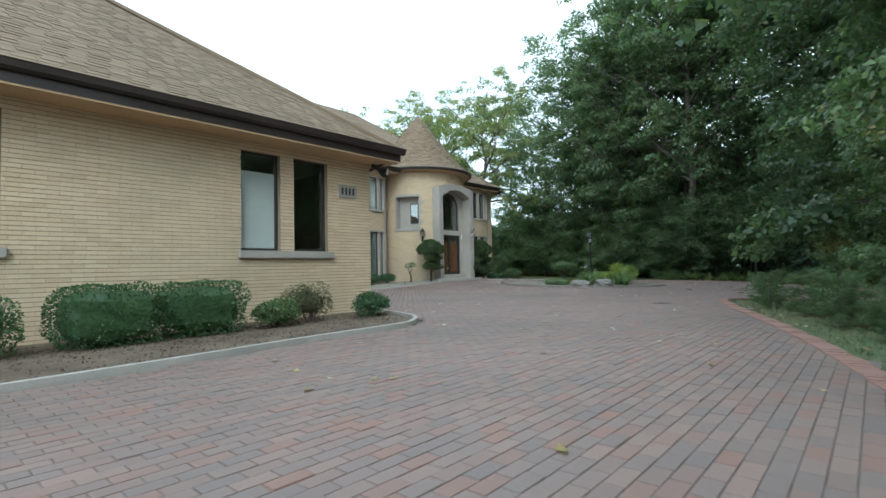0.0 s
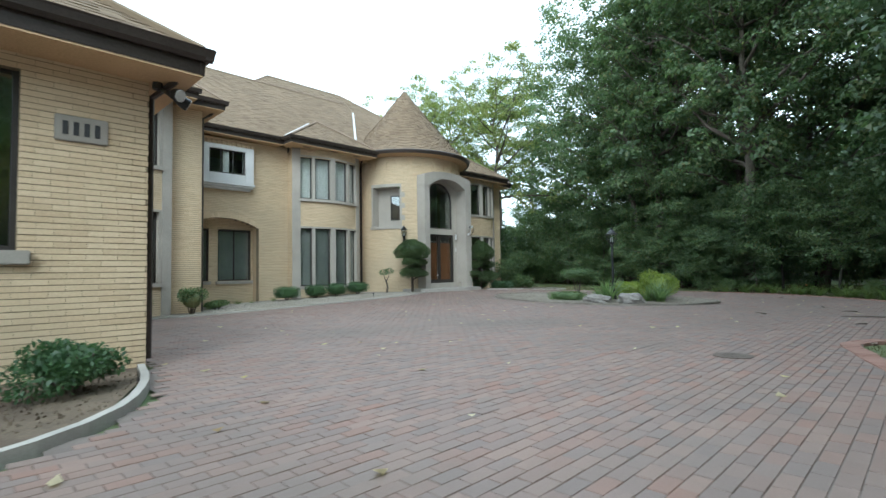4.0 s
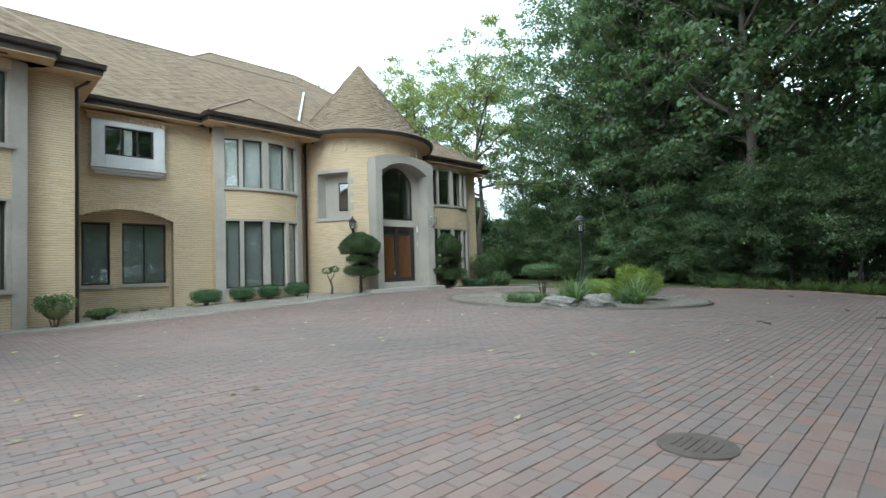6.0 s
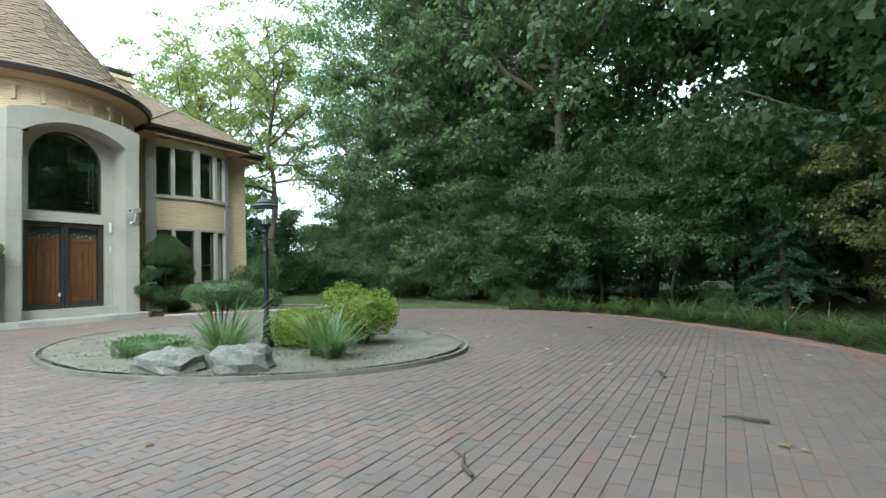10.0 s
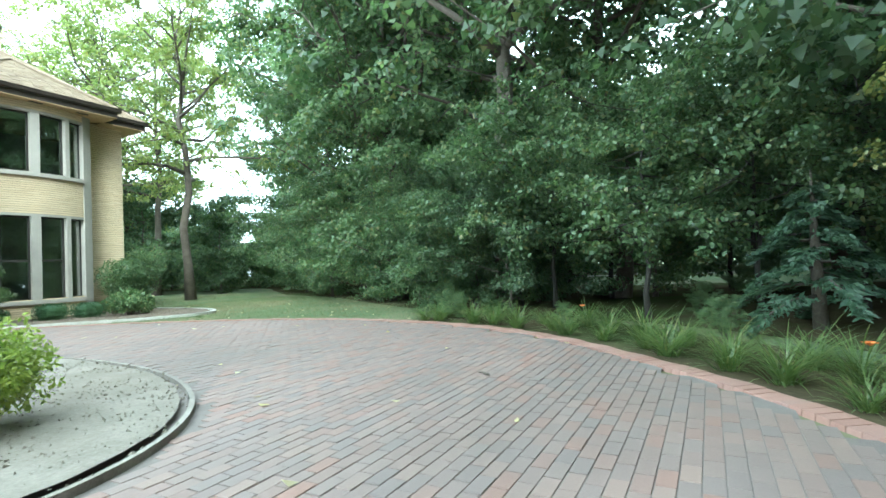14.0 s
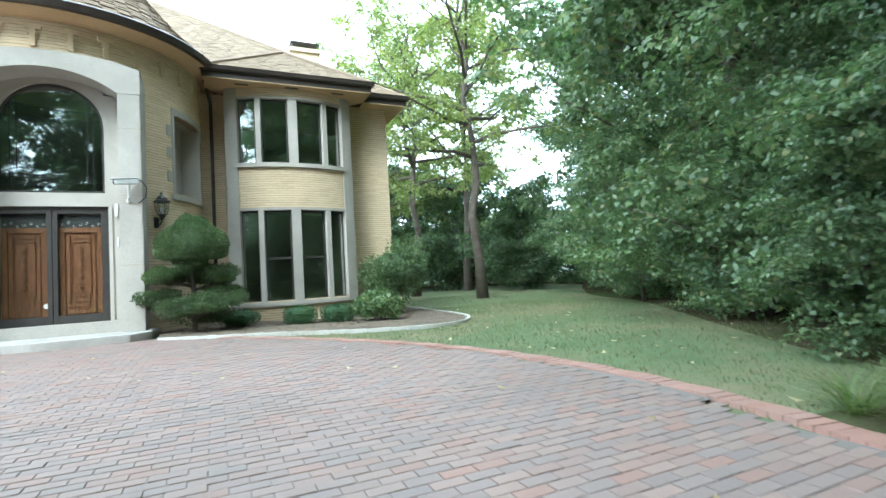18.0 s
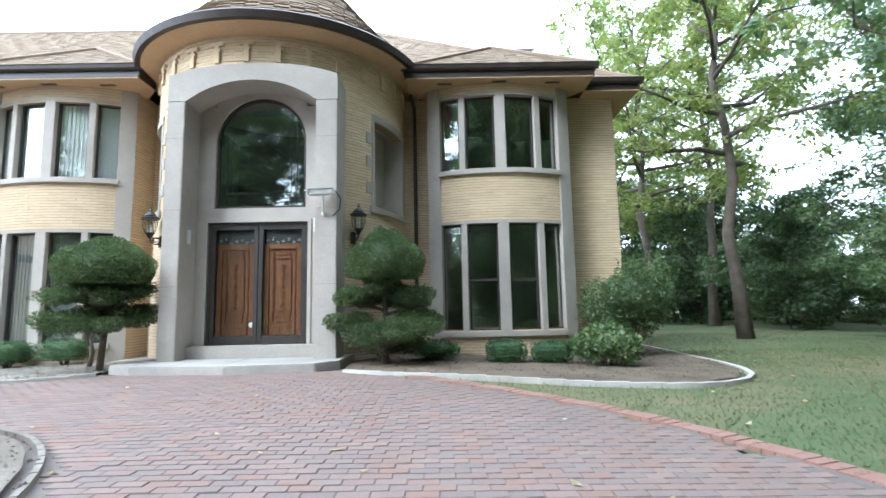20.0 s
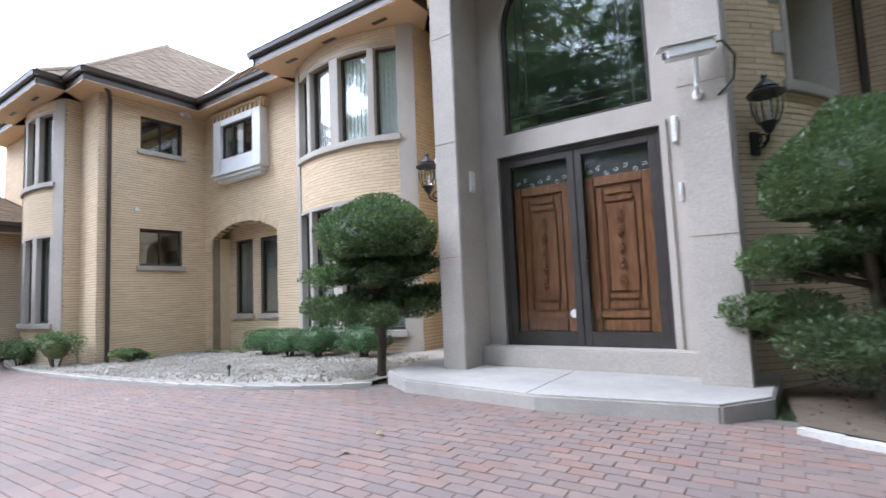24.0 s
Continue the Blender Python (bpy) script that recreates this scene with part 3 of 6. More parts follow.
for k in range(6):
    g = Geo().box(12.3, 12.6 + 0.02 * k, 22.79, 22.85, 2.75 + k * 0.0677, 2.75 + k * 0.0677 + 0.057)
    part("corbel_brick", g, BRICK, house)

# oriel box with its small window
oriel = part("oriel", Geo().box(13.07, 13.45, 22.6, 22.95, 5.05, 6.58).box(14.92, 15.27, 22.6, 22.95, 5.05, 6.58).box(13.45, 14.92, 22.6, 22.95, 5.05, 5.42).box(13.45, 14.92, 22.6, 22.95, 6.4, 6.58),
             PALE, house, "pale painted window box", bevel=0.012)
orun = Run((13.45, 22.6), (14.92, 22.6))
w = window(oriel, orun, 0, 1.47, 5.42, 6.4, 0.07, 0.05, 2)
g = Geo()
g.box(14.04, 14.28, 22.76, 22.78, 5.46, 6.36)
part("blind", g, CURTAIN, w)
for k, (z, d) in enumerate(((4.96, 0.06), (4.87, 0.0), (4.78, -0.08))):
    part("ledge", Geo().box(13.09 - d, 15.25 + d, 22.6 - d, 22.95, z, z + 0.085), PALE, oriel, bevel=0.012)
part("brick_frieze", Geo().box(12.95, 15.35, 22.68, 22.96, 6.585, 6.75), BRICK, oriel)
for k in range(12):
    part("dentil", Geo().box(12.96 + k * 0.2, 13.07 + k * 0.2, 22.63, 22.95, 6.6, 6.75), BRICK, oriel)
part("brick_band", Geo().box(12.92, 15.38, 22.59, 22.95, 6.75, 6.82), BRICK, oriel, "projecting brick band")
oriel.matrix_basis = pose(0, 0, -0.12)


# bays: brick bows with stone piers, mullions and sills
def bay(cx, y, half, sag, windows, pier, low, high, curtain_low=None, curtain_high=None, rail=None):
    r = (half * half + sag * sag) / (2 * sag)
    a = math.degrees(math.asin(half / r))
    run = Run(None, None, (cx, y - sag + r), r, -90 - a, -90 + a)
    mid, le = run.length / 2, run.length
    e = pier
    holes = [(-1, e, -1, 9), (le - e, le + 1, -1, 9), (e, le - e, low[0], low[1]), (e, le - e, high[0], high[1])]
    brick_wall(house, run, GROUND, SOFF, holes, 0.2)
    for s in (0, le - e):
        g = Geo()
        run.block(g, s, s + e, g0(cx, y) - 0.1, SOFF, -0.26, 0.035)
        part("pier", g, STONE, house, "pale cast-stone pier", bevel=0.012)
    for x in (cx - half, cx + half):
        back = 23.3 if y > 22 else 20.0
        brick_wall(house, Run((x, y), (x, back)) if x > cx else Run((x, back), (x, y)), GROUND, SOFF, (), 0.12)
    for (z0, z1), cur, rl in ((low, curtain_low, rail), (high, curtain_high, None)):
        cuts = [e] + [mid + v for w in windows for v in w] + [le - e]
        for k in range(0, len(cuts), 2):
            if cuts[k + 1] - cuts[k] > 0.02:
                g = Geo()
                run.block(g, cuts[k], cuts[k + 1], z0, z1, -0.22, 0.02)
                part("mullion", g, STONE, house, bevel=0.01)
        for k, (w0, w1) in enumerate(windows):
            window(house, run, mid + w0, mid + w1, z0, z1, 0.1, 0.05, curtain=cur[k] if cur else None, rail=rl if rl and k in (1, 2) else None)
        g = Geo()
        run.block(g, e - 0.05, le - e + 0.05, z0 - 0.13, z0, -0.2, 0.085)
        part("sill", g, STONE, house, "pale stone sill", bevel=0.01)
        g = Geo()
        run.block(g, e, le - e, z1, z1 + 0.07, -0.2, 0.022)
        part("lintel", g, STONE, house)
    return run


WINS = [(-1.58, -1.03), (-0.88, -0.13), (0.13, 0.88), (1.03, 1.58)]
C = CURTAIN
bay(18.75, 22.45, 1.8, 0.5, WINS, 0.36, (0.6, 3.2), (4.52, 6.42), [DIM_BLIND, DIM_BLIND, DIM_BLIND, DIM_BLIND], [C, C, C, C])
bay(29.65, 22.7, 1.8, 0.5, WINS, 0.36, (0.68, 3.27), (4.62, 6.5), rail=1.9)
bay(9.75, 19.65, 1.45, 0.3, [(-1.05, -0.5), (-0.28, 0.28), (0.5, 1.05)], 0.34, (0.92, 3.15), (4.6, 6.45), [C, C, DIM_BLIND], [C, C, DIM_BLIND])

# the round turret
TX, TY, TR = 24.2, 23.1, 3.0
turret = Run(None, None, (TX, TY), TR, -182, 2)


def ts(deg):
    """Distance along the turret wall for an angle from straight ahead."""
    return TR * math.radians(deg + 92)


def portal_cut(z):
    """The opening that the portal fills, rounded like its crown."""
    if z < 5.95:
        return ts(-30.2), ts(34)
    if z > 6.25:
        return None
    q = 1.7 * math.sqrt(max(0, 1 - ((z - 5.74) / 0.5) ** 2) / 0.75)
    return ts(math.degrees(math.asin((0.2 - min(q, 1.65)) / TR))), ts(math.degrees(math.asin((0.2 + min(q, 1.65)) / TR)))


niche = [(ts(-76), ts(-45), 3.45, 5.42), (ts(53), ts(84), 3.52, 5.52)]
brick_wall(house, turret, GROUND, 6.96, [portal_cut, *niche], 0.22,
           singles=lambda s, z: ts(35) < s < ts(62) and 1.0 < z < 3.35)
for sgn, (s0, s1, z0, z1) in zip((-1, 1), niche):
    nch = Geo()
    for a, b, c, d in ((s0, s0 + 0.09, z0, z1), (s1 - 0.09, s1, z0, z1)):
        turret.block(nch, a, b, c, d, -0.55, 0.03)
    turret.block(nch, s0, s1, z1, z1 + 0.16, -0.55, 0.03)
    n = part("niche", nch, STONE, house, "deep cast-stone window niche", bevel=0.01)
    g = Geo()
    turret.block(g, s0 - 0.06, s1 + 0.06, z0 - 0.14, z0, -0.55, 0.06)
    part("sill", g, STONE, n, bevel=0.012)
    a, b = (s0 + 0.92, s1 - 0.12) if sgn < 0 else (s0 + 0.12, s1 - 0.92)
    w = window(house, turret, a, b, z0 + 0.34, z1 - 0.38, 0.42, 0.05)
    g = Geo()
    for q0, q1, y0, y1 in ((s0 + 0.09, a, z0, z1), (b, s1 - 0.09, z0, z1), (a, b, z0, z0 + 0.34), (a, b, z1 - 0.38, z1)):
        if q1 - q0 > 0.01:
            turret.block(g, q0, q1, y0, y1, -0.62, -0.46)
    part("splay", g, STONE, n)
    for zz in (z0 + 0.3, z0 + 0.9, z0 + 1.45):
        g = Geo()
        turret.block(g, s0 - 0.16 if sgn > 0 else s1, s0 if sgn > 0 else s1 + 0.16, zz, zz + 0.25, -0.02, 0.025)
        part("quoin", g, STONE, n, bevel=0.006)
for k in range(15):
    s = ts(-84 + 12 * k)
    g = Geo()
    x, y, nx, ny = turret.at(s)
    out = [(-0.05, 6.36), (0.05, 6.36), (0.05, 6.62), (0.09, 6.62), (0.09, 6.67), (0.05, 6.67), (0.05, 6.72), (0.15, 6.72), (0.15, 6.79), (-0.15, 6.79), (-0.15, 6.72), (-0.05, 6.72), (-0.05, 6.67), (-0.09, 6.67), (-0.09, 6.62), (-0.05, 6.62)]
    n = len(out)
    g.add([(x - ny * u + nx * d, y + nx * u + ny * d, z) for d in (-0.02, 0.055) for u, z in out],
          [tuple(range(n)), tuple(range(2 * n - 1, n - 1, -1))] + [(i, n + i, n + (i + 1) % n, (i + 1) % n) for i in range(n)])
    part("corbel", g, BRICK, house)

# stone portal
portal = part("portal", Geo().box(22.7, 23.05, 19.95, 21.0, 0.3, 5.47), STONE, house, "cast-stone entrance portal with a segmental arch", bevel=0.015)
part("pillar", Geo().box(25.67, 26.1, 19.95, 21.0, 0.3, 5.47), STONE, portal, bevel=0.015)
g, N = Geo(), 20
hx, rise = 1.31, 0.44
rr = (hx * hx + rise * rise) / (2 * rise)


def arch_z(x):
    return 5.91 - rr + math.sqrt(max(0, rr * rr - (x - 24.36) ** 2))


def crown_z(x):
    q = (x - 24.4) / 1.7
    return 5.78 + 0.5 * math.sqrt(max(0.0, 1 - 0.75 * q * q)) - 0.02


xs = [22.7] + [23.05 + 2.62 * k / N for k in range(N + 1)] + [26.1]
n = len(xs)
lows = [5.47] + [arch_z(x) for x in xs[1:-1]] + [5.47]
vs = [(x, y, z) for y in (19.95, 21.0) for x, z in list(zip(xs, lows)) + [(x, crown_z(x)) for x in xs]]
m = 2 * n
fs = [(0, n, m + n, m), (n - 1, m + n - 1, m + 2 * n - 1, 2 * n - 1)]
for k in range(n - 1):
    fs += [(k, k + 1, n + k + 1, n + k), (m + k + 1, m + k, m + n + k, m + n + k + 1), (k, m + k, m + k + 1, k + 1), (n + k, n + k + 1, m + n + k + 1, m + n + k)]
g.add(vs, fs)
part("arch", g, STONE, portal)
for x0, x1 in ((22.7, 23.05), (25.67, 26.1)):
    for z in (1.75, 3.25, 4.7):
        part("joint", Geo().box(x0 + 0.001, x1 - 0.001, 19.946, 19.952, z, z + 0.006), MORTAR, portal)
# entrance wall with door and arched window
ent = Geo().box(23.05, 23.3, 20.6, 20.8, 0.3, 3.1).box(25.37, 25.67, 20.6, 20.8, 0.3, 3.1).box(23.05, 25.67, 20.6, 20.8, 3.1, 3.4)
ent.box(23.05, 23.41, 20.6, 20.8, 3.4, 4.85).box(25.31, 25.67, 20.6, 20.8, 3.4, 4.85)
R2, CX2 = 0.95, 24.36
for k in range(24):
    a, b = math.pi * k / 24, math.pi * (k + 1) / 24
    xa, za, xb, zb = CX2 - R2 * math.cos(a), 4.85 + R2 * math.sin(a), CX2 - R2 * math.cos(b), 4.85 + R2 * math.sin(b)
    ta, tb = (arch_z(xa) + 0.02), (arch_z(xb) + 0.02)
    ent.hexa([(xa, 20.6, za), (xb, 20.6, zb), (xb, 20.8, zb), (xa, 20.8, za), (xa, 20.6, ta), (xb, 20.6, tb), (xb, 20.8, tb), (xa, 20.8, ta)])
ent.box(23.05, 23.41, 20.6, 20.8, 4.85, 5.6).box(25.31, 25.67, 20.6, 20.8, 4.85, 5.6)
part("entrance_wall", ent, STONE, portal)
part("door_sill", Geo().box(23.05, 25.67, 20.35, 20.7, 0.3, 0.58), STONE, portal, bevel=0.012)
part("door_trim", Geo().box(23.24, 23.3, 20.57, 20.62, 0.58, 3.16).box(25.37, 25.44, 20.57, 20.62, 0.58, 3.16).box(23.3, 25.37, 20.57, 20.62, 3.1, 3.16), STONE, portal)
aw = Geo()
for k in range(24):
    a, b = math.pi * k / 24, math.pi * (k + 1) / 24
    q = []
    for y in (20.66, 20.74):
        for ang in (a, b):
            for rad in (R2, R2 - 0.05):
                q.append((CX2 - rad * math.cos(ang), y, 4.85 + rad * math.sin(ang)))
    aw.hexa([q[0], q[2], q[3], q[1], q[4], q[6], q[7], q[5]])
aw.box(23.41, 23.46, 20.66, 20.74, 3.4, 4.85).box(25.26, 25.31, 20.66, 20.74, 3.4, 4.85).box(23.46, 25.26, 20.66, 20.74, 3.4, 3.45)
awin = part("arched_window", aw, FRAME, house, "tall arched window over the entrance doors")
pane = [(CX2 - (R2 - 0.03) * math.cos(math.pi * k / 24), 4.85 + (R2 - 0.03) * math.sin(math.pi * k / 24)) for k in range(25)]
pane = [(23.44, 3.43)] + pane + [(25.28, 3.43)]
m = len(pane)
p = part("pane", Geo().add([(x, 20.695, z) for x, z in pane] + [(x, 20.70, z) for x, z in pane],
                           [tuple(range(m)), tuple(range(2 * m - 1, m - 1, -1))] + [(i, (i + 1) % m, m + (i + 1) % m, m + i) for i in range(m)]), GLASS, awin)
p.visible_shadow = False
for pts in ([(23.62, 3.46), (23.62, 5.42)], [(23.74, 3.7), (23.74, 5.5)], [(25.1, 3.46), (25.1, 5.42)], [(24.98, 3.7), (24.98, 5.5)], [(23.47, 3.62), (25.25, 3.62)], [(23.62, 3.74), (25.1, 3.74)], [(23.74, 4.85), (24.75, 4.1)], [(24.1, 5.05), (24.98, 4.4)]):
    part("came", Geo().tube([(x, 20.69, z) for x, z in pts], 0.005, 6), FRAME, awin)

# double entrance doors
doors = part("front_door", Geo().box(23.3, 23.36, 20.63, 20.74, 0.58, 3.1).box(25.31, 25.37, 20.63, 20.74, 0.58, 3.1).box(23.36, 25.31, 20.63, 20.74, 3.04, 3.1), FRAME, house, "closed double entrance doors of carved oak behind dark glazed storm doors", bevel=0.006)
for x0, x1, hand in ((23.36, 24.33, 1), (24.34, 25.31, -1)):
    lf = part("storm_door", Geo().box(x0, x0 + 0.09, 20.645, 20.69, 0.58, 3.04).box(x1 - 0.09, x1, 20.645, 20.69, 0.58, 3.04).box(x0 + 0.09, x1 - 0.09, 20.645, 20.69, 0.58, 0.76).box(x0 + 0.09, x1 - 0.09, 20.645, 20.69, 2.95, 3.04), FRAME, doors, bevel=0.006)
    w = x1 - x0 - 0.18
    a = x0 + 0.09
    part("leaf", Geo().box(a, a + w, 20.765, 20.8, 0.66, 2.66), WOOD, doors, "carved oak leaf")
    for p0, p1, z0, z1, y0 in ((0.0, 0.11, 0.66, 2.66, 20.725), (w - 0.11, w, 0.66, 2.66, 20.725), (0.11, w - 0.11, 2.54, 2.66, 20.725), (0.11, w - 0.11, 0.66, 0.74, 20.725), (0.11, w - 0.11, 0.92, 1.0, 20.725),
                               (0.135, w - 0.135, 0.765, 0.895, 20.735), (0.13, 0.2, 1.03, 2.5, 20.735), (w - 0.2, w - 0.13, 1.03, 2.5, 20.735), (0.225, w - 0.225, 1.24, 2.3, 20.74),
                               (0.225, w - 0.225, 2.33, 2.39, 20.73), (0.24, w - 0.24, 2.42, 2.5, 20.735), (0.225, w - 0.225, 1.15, 1.21, 20.73), (0.24, w - 0.24, 1.03, 1.12, 20.735), (0.21, 0.235, 1.24, 2.3, 20.72), (w - 0.235, w - 0.21, 1.24, 2.3, 20.72)):
        part("panel", Geo().box(a + p0, a + p1, y0, 20.766, z0, z1), WOOD, doors, bevel=0.009)
    g = Geo()
    cx = a + w / 2
    for z in (1.36, 1.56, 1.76, 1.96, 2.16):
        for q in range(6):
            t = 2 * math.pi * q / 6
            g.tube([(cx, 20.725, z), (cx + 0.045 * math.cos(t), 20.712, z + 0.06 * math.sin(t)), (cx + 0.03 * math.cos(t + 0.8), 20.722, z + 0.085 * math.sin(t + 0.5))], [0.010, 0.012, 0.004], 5)
    part("carving", g, WOOD, doors, "carved scroll ornament", smooth=True)
    part("transom_panel", Geo().box(a, a + w, 20.74, 20.78, 2.66, 2.98), LETTER, doors)
    for q in range(7):
        t = a + 0.07 + (w - 0.14) * q / 6
        g = Geo().tube([(t + 0.035 * math.cos(0.9 * j + q) * (1 - j / 9), 20.73, 2.72 + 0.04 * math.sin(q * 2.1) + 0.035 * math.sin(0.9 * j + q) * (1 - j / 9)) for j in range(8)], 0.005, 5)
        part("scroll", g, METAL, doors, "wrought scroll over the leaf")
    p = part("pane", Geo().box(a, a + w, 20.665, 20.669, 0.76, 2.95), STORM_GLASS, doors)
    p.visible_shadow = False
part("handle", Geo().tube([(24.39, 20.645, 1.62), (24.39, 20.6, 1.62), (24.47, 20.6, 1.62)], 0.011).box(24.365, 24.415, 20.635, 20.647, 1.45, 1.72), FRAME, doors, "dark lever handle")
part("sticker", Geo().lathe([(0.0, 0), (0.055, 0.0), (0.055, 0.004), (0.0, 0.004)], 0, 0, 16), PALE, doors).matrix_local = pose(24.22, 20.664, 0.98, 90, 0, 0)

# inside: dim rooms behind the glass
part("interior", Geo().box(5.1, 32.7, 26.6, 26.7, 0.2, 6.8).box(5.1, 32.7, 23.6, 26.6, 0.2, 0.35).box(5.1, 32.7, 23.6, 26.6, 3.7, 3.9).box(5.1, 12.0, 20.55, 23.6, 0.2, 0.35).box(5.1, 12.0, 20.55, 23.6, 3.7, 3.9)
     .box(22.45, 25.95, 20.85, 23.6, 0.2, 0.35).box(22.4, 26.0, 21.3, 23.6, 6.6, 6.75).box(11.9, 12.0, 23.6, 26.6, 0.3, 6.8).box(27.0, 27.12, 23.6, 26.6, 0.3, 6.8).box(21.3, 21.42, 23.6, 26.6, 0.3, 6.8), ROOM, house)
part("back_wall", Geo().box(13.7, 32.85, 38.9, 39.1, 0, SOFF).box(5.0, 5.2, 20.3, 32, 0, SOFF).box(5.0, 13.9, 31.8, 32.0, 0, SOFF).box(13.7, 13.9, 31.8, 38.9, 0, SOFF), BRICK, house)

# eaves
eave_run(house, [(5.0, 19.45), (12.8, 19.45), (12.8, 22.3)], EAVE, [(5.0, 20.05), (12.25, 20.05), (12.25, 22.85)])
eave_run(house, [(12.8, 22.3), (16.45, 22.3)], EAVE, [(12.25, 22.85), (16.45, 22.85)])
for c, half, front, back, wy in ((18.75, 2.3, 21.6, 22.3, 22.45), (29.65, 2.3, 21.9, 22.75, 22.75), (9.75, 1.95, 18.85, 19.45, 19.65)):
    eave_run(house, [(c - half, back), (c - half, front), (c + half, front), (c + half, back)], EAVE, [(c - half + 0.5, back + 0.55), (c - half + 0.5, wy), (c + half - 0.5, wy), (c + half - 0.5, back + 0.55)])
    rise = half * 0.61
    peak, meet = (c, front + half * 0.78, EAVE + rise), (c, back + rise / PITCH + 0.05, EAVE + rise)
    shingles(house, (c - half, front, EAVE), (c + half, front, EAVE), peak, peak)
    shingles(house, (c + half, front, EAVE), (c + half, back, EAVE), peak, meet)
    shingles(house, (c - half, back, EAVE), (c - half, front, EAVE), meet, peak)
    for sx in (-1, 1):
        part("valley_flashing", Geo().tube([(c + sx * half * 0.97, back + 0.02, EAVE + 0.1), (c + sx * 0.12, meet[1] - 0.08, EAVE + rise + 0.03)], 0.045, 6), FLASHING if c < 25 and back > 22 and sx < 0 else SHINGLE, house)
        part("ridge_cap", Geo().tube([(c + sx * half, front, EAVE + 0.03), (peak[0], peak[1], peak[2] + 0.03)], 0.055, 6), RIDGE, house, "paler ridge shingles")
eave_run(house, [(31.95, 22.75), (33.4, 22.75), (33.4, 39.25)], EAVE, [(31.95, 23.3), (32.85, 23.3), (32.85, 39.25)])
eave_run(house, [(21.05, 22.5), (21.6, 22.5)], EAVE, [(21.05, 23.3), (21.6, 23.3)])

# main roofs
W0, W1 = 4.8, 12.8
wr = (W1 - W0) / 2
wp = ((W0 + W1) / 2, 19.45 + wr, EAVE + wr * PITCH)
wq = ((W0 + W1) / 2, 22.3 + wr, EAVE + wr * PITCH)
shingles(house, (W0, 19.45, EAVE), (W1, 19.45, EAVE), wp, wp)
shingles(house, (W1, 19.45, EAVE), (W1, 22.3, EAVE), wp, wq)
shingles(house, (W0, 22.3, EAVE), (W0, 19.45, EAVE), wq, wp)
LOW_R, HIGH_R = (27.25, 11.33), (31.0, 13.4)
shingles(house, (5.25, 22.3, EAVE), (20.6, 22.3, EAVE), (10.2, *LOW_R), (23.2, *LOW_R), expose=0.16, width=0.33)
shingles(house, (11.7, 22.75, EAVE), (33.4, 22.75, EAVE), (19.9, *HIGH_R), (25.1, *HIGH_R), expose=0.16, width=0.33)
shingles(house, (20.78, 22.9, 7.55), (21.5, 22.6, 7.4), (23.0, 26.3, 10.45), (24.1, 25.7, 10.0), expose=0.16, width=0.33)
shingles(house, (33.4, 22.75, EAVE), (33.4, 39.25, EAVE), (25.1, *HIGH_R), (25.1, 31.05, 13.4), expose=0.16, width=0.33)
part("roof", Geo().slab([(33.4, 39.25, EAVE), (13.6, 39.25, EAVE), (19.9, 31.0, 13.39), (25.1, 31.0, 13.39)], 0.08).slab([(17.2, 28.3, 11.33), (19.9, 31.0, 13.4), (13.6, 39.2, EAVE), (13.6, 28.3, 8.6)], 0.05)
     .slab([(10.2, 27.27, 11.32), (23.0, 27.27, 11.32), (23.0, 32.2, EAVE), (5.25, 32.2, EAVE)], 0.08).slab([(5.25, 32.2, EAVE), (5.25, 22.3, EAVE), (10.2, 27.25, 11.32)], 0.08), SHINGLE, house)
part("valley_flashing", Geo().tube([(12.8, 22.35, EAVE + 0.07), (8.85, 26.25, 10.5)], 0.04, 6), FLASHING, house)
part("valley_flashing", Geo().tube([(20.7, 22.85, 7.66), (22.95, 26.3, 10.58)], 0.06, 6), FLASHING, house)
for a, b in (((12.8, 19.45, EAVE), wp), ((25.1, *HIGH_R), (33.4, 22.75, EAVE)), ((19.9, *HIGH_R), (25.1, *HIGH_R)), ((10.2, *LOW_R), (23.0, *LOW_R)), ((17.2, 28.3, 11.33), (19.9, *HIGH_R))):
    part("ridge_cap", Geo().tube([(a[0], a[1], a[2] + 0.01), (b[0], b[1], b[2] + 0.01)], 0.06, 6), RIDGE, house)
cone_roof(house, TX, TY, [(3.52, 7.18), (2.75, 7.9), (1.45, 9.48), (0.03, 11.35)])
g = Geo().lathe([(3.42, 7.02), (3.56, 7.02), (3.61, 7.16), (3.57, 7.2), (3.42, 7.2)], TX, TY, 64)
part("gutter", g, GUTTER, house, "curved dark gutter round the turret")
part("soffit", Geo().lathe([(2.95, 6.94), (3.45, 7.02), (3.45, 7.06), (2.95, 7.06)], TX, TY, 64), SOFFIT, house)

# downpipes
for pts in ([(16.75, 22.4, 7.0), (16.85, 22.6, 6.8), (17.0, 22.88, 6.6), (17.0, 22.88, -0.15)], [(20.95, 22.6, 7.0), (21.05, 22.95, 6.7), (21.15, 23.1, 6.5), (21.15, 23.1, 0.0)],
            [(27.35, 22.6, 7.0), (27.45, 22.95, 6.7), (27.5, 23.1, 6.5), (27.5, 23.1, 0.2)], [(12.75, 19.8, 7.0), (12.55, 20.1, 6.75), (12.34, 20.22, 6.6), (12.34, 20.22, -0.2)]):
    part("downpipe", Geo().tube(pts, 0.05, 8), GUTTER, house, "dark downpipe")
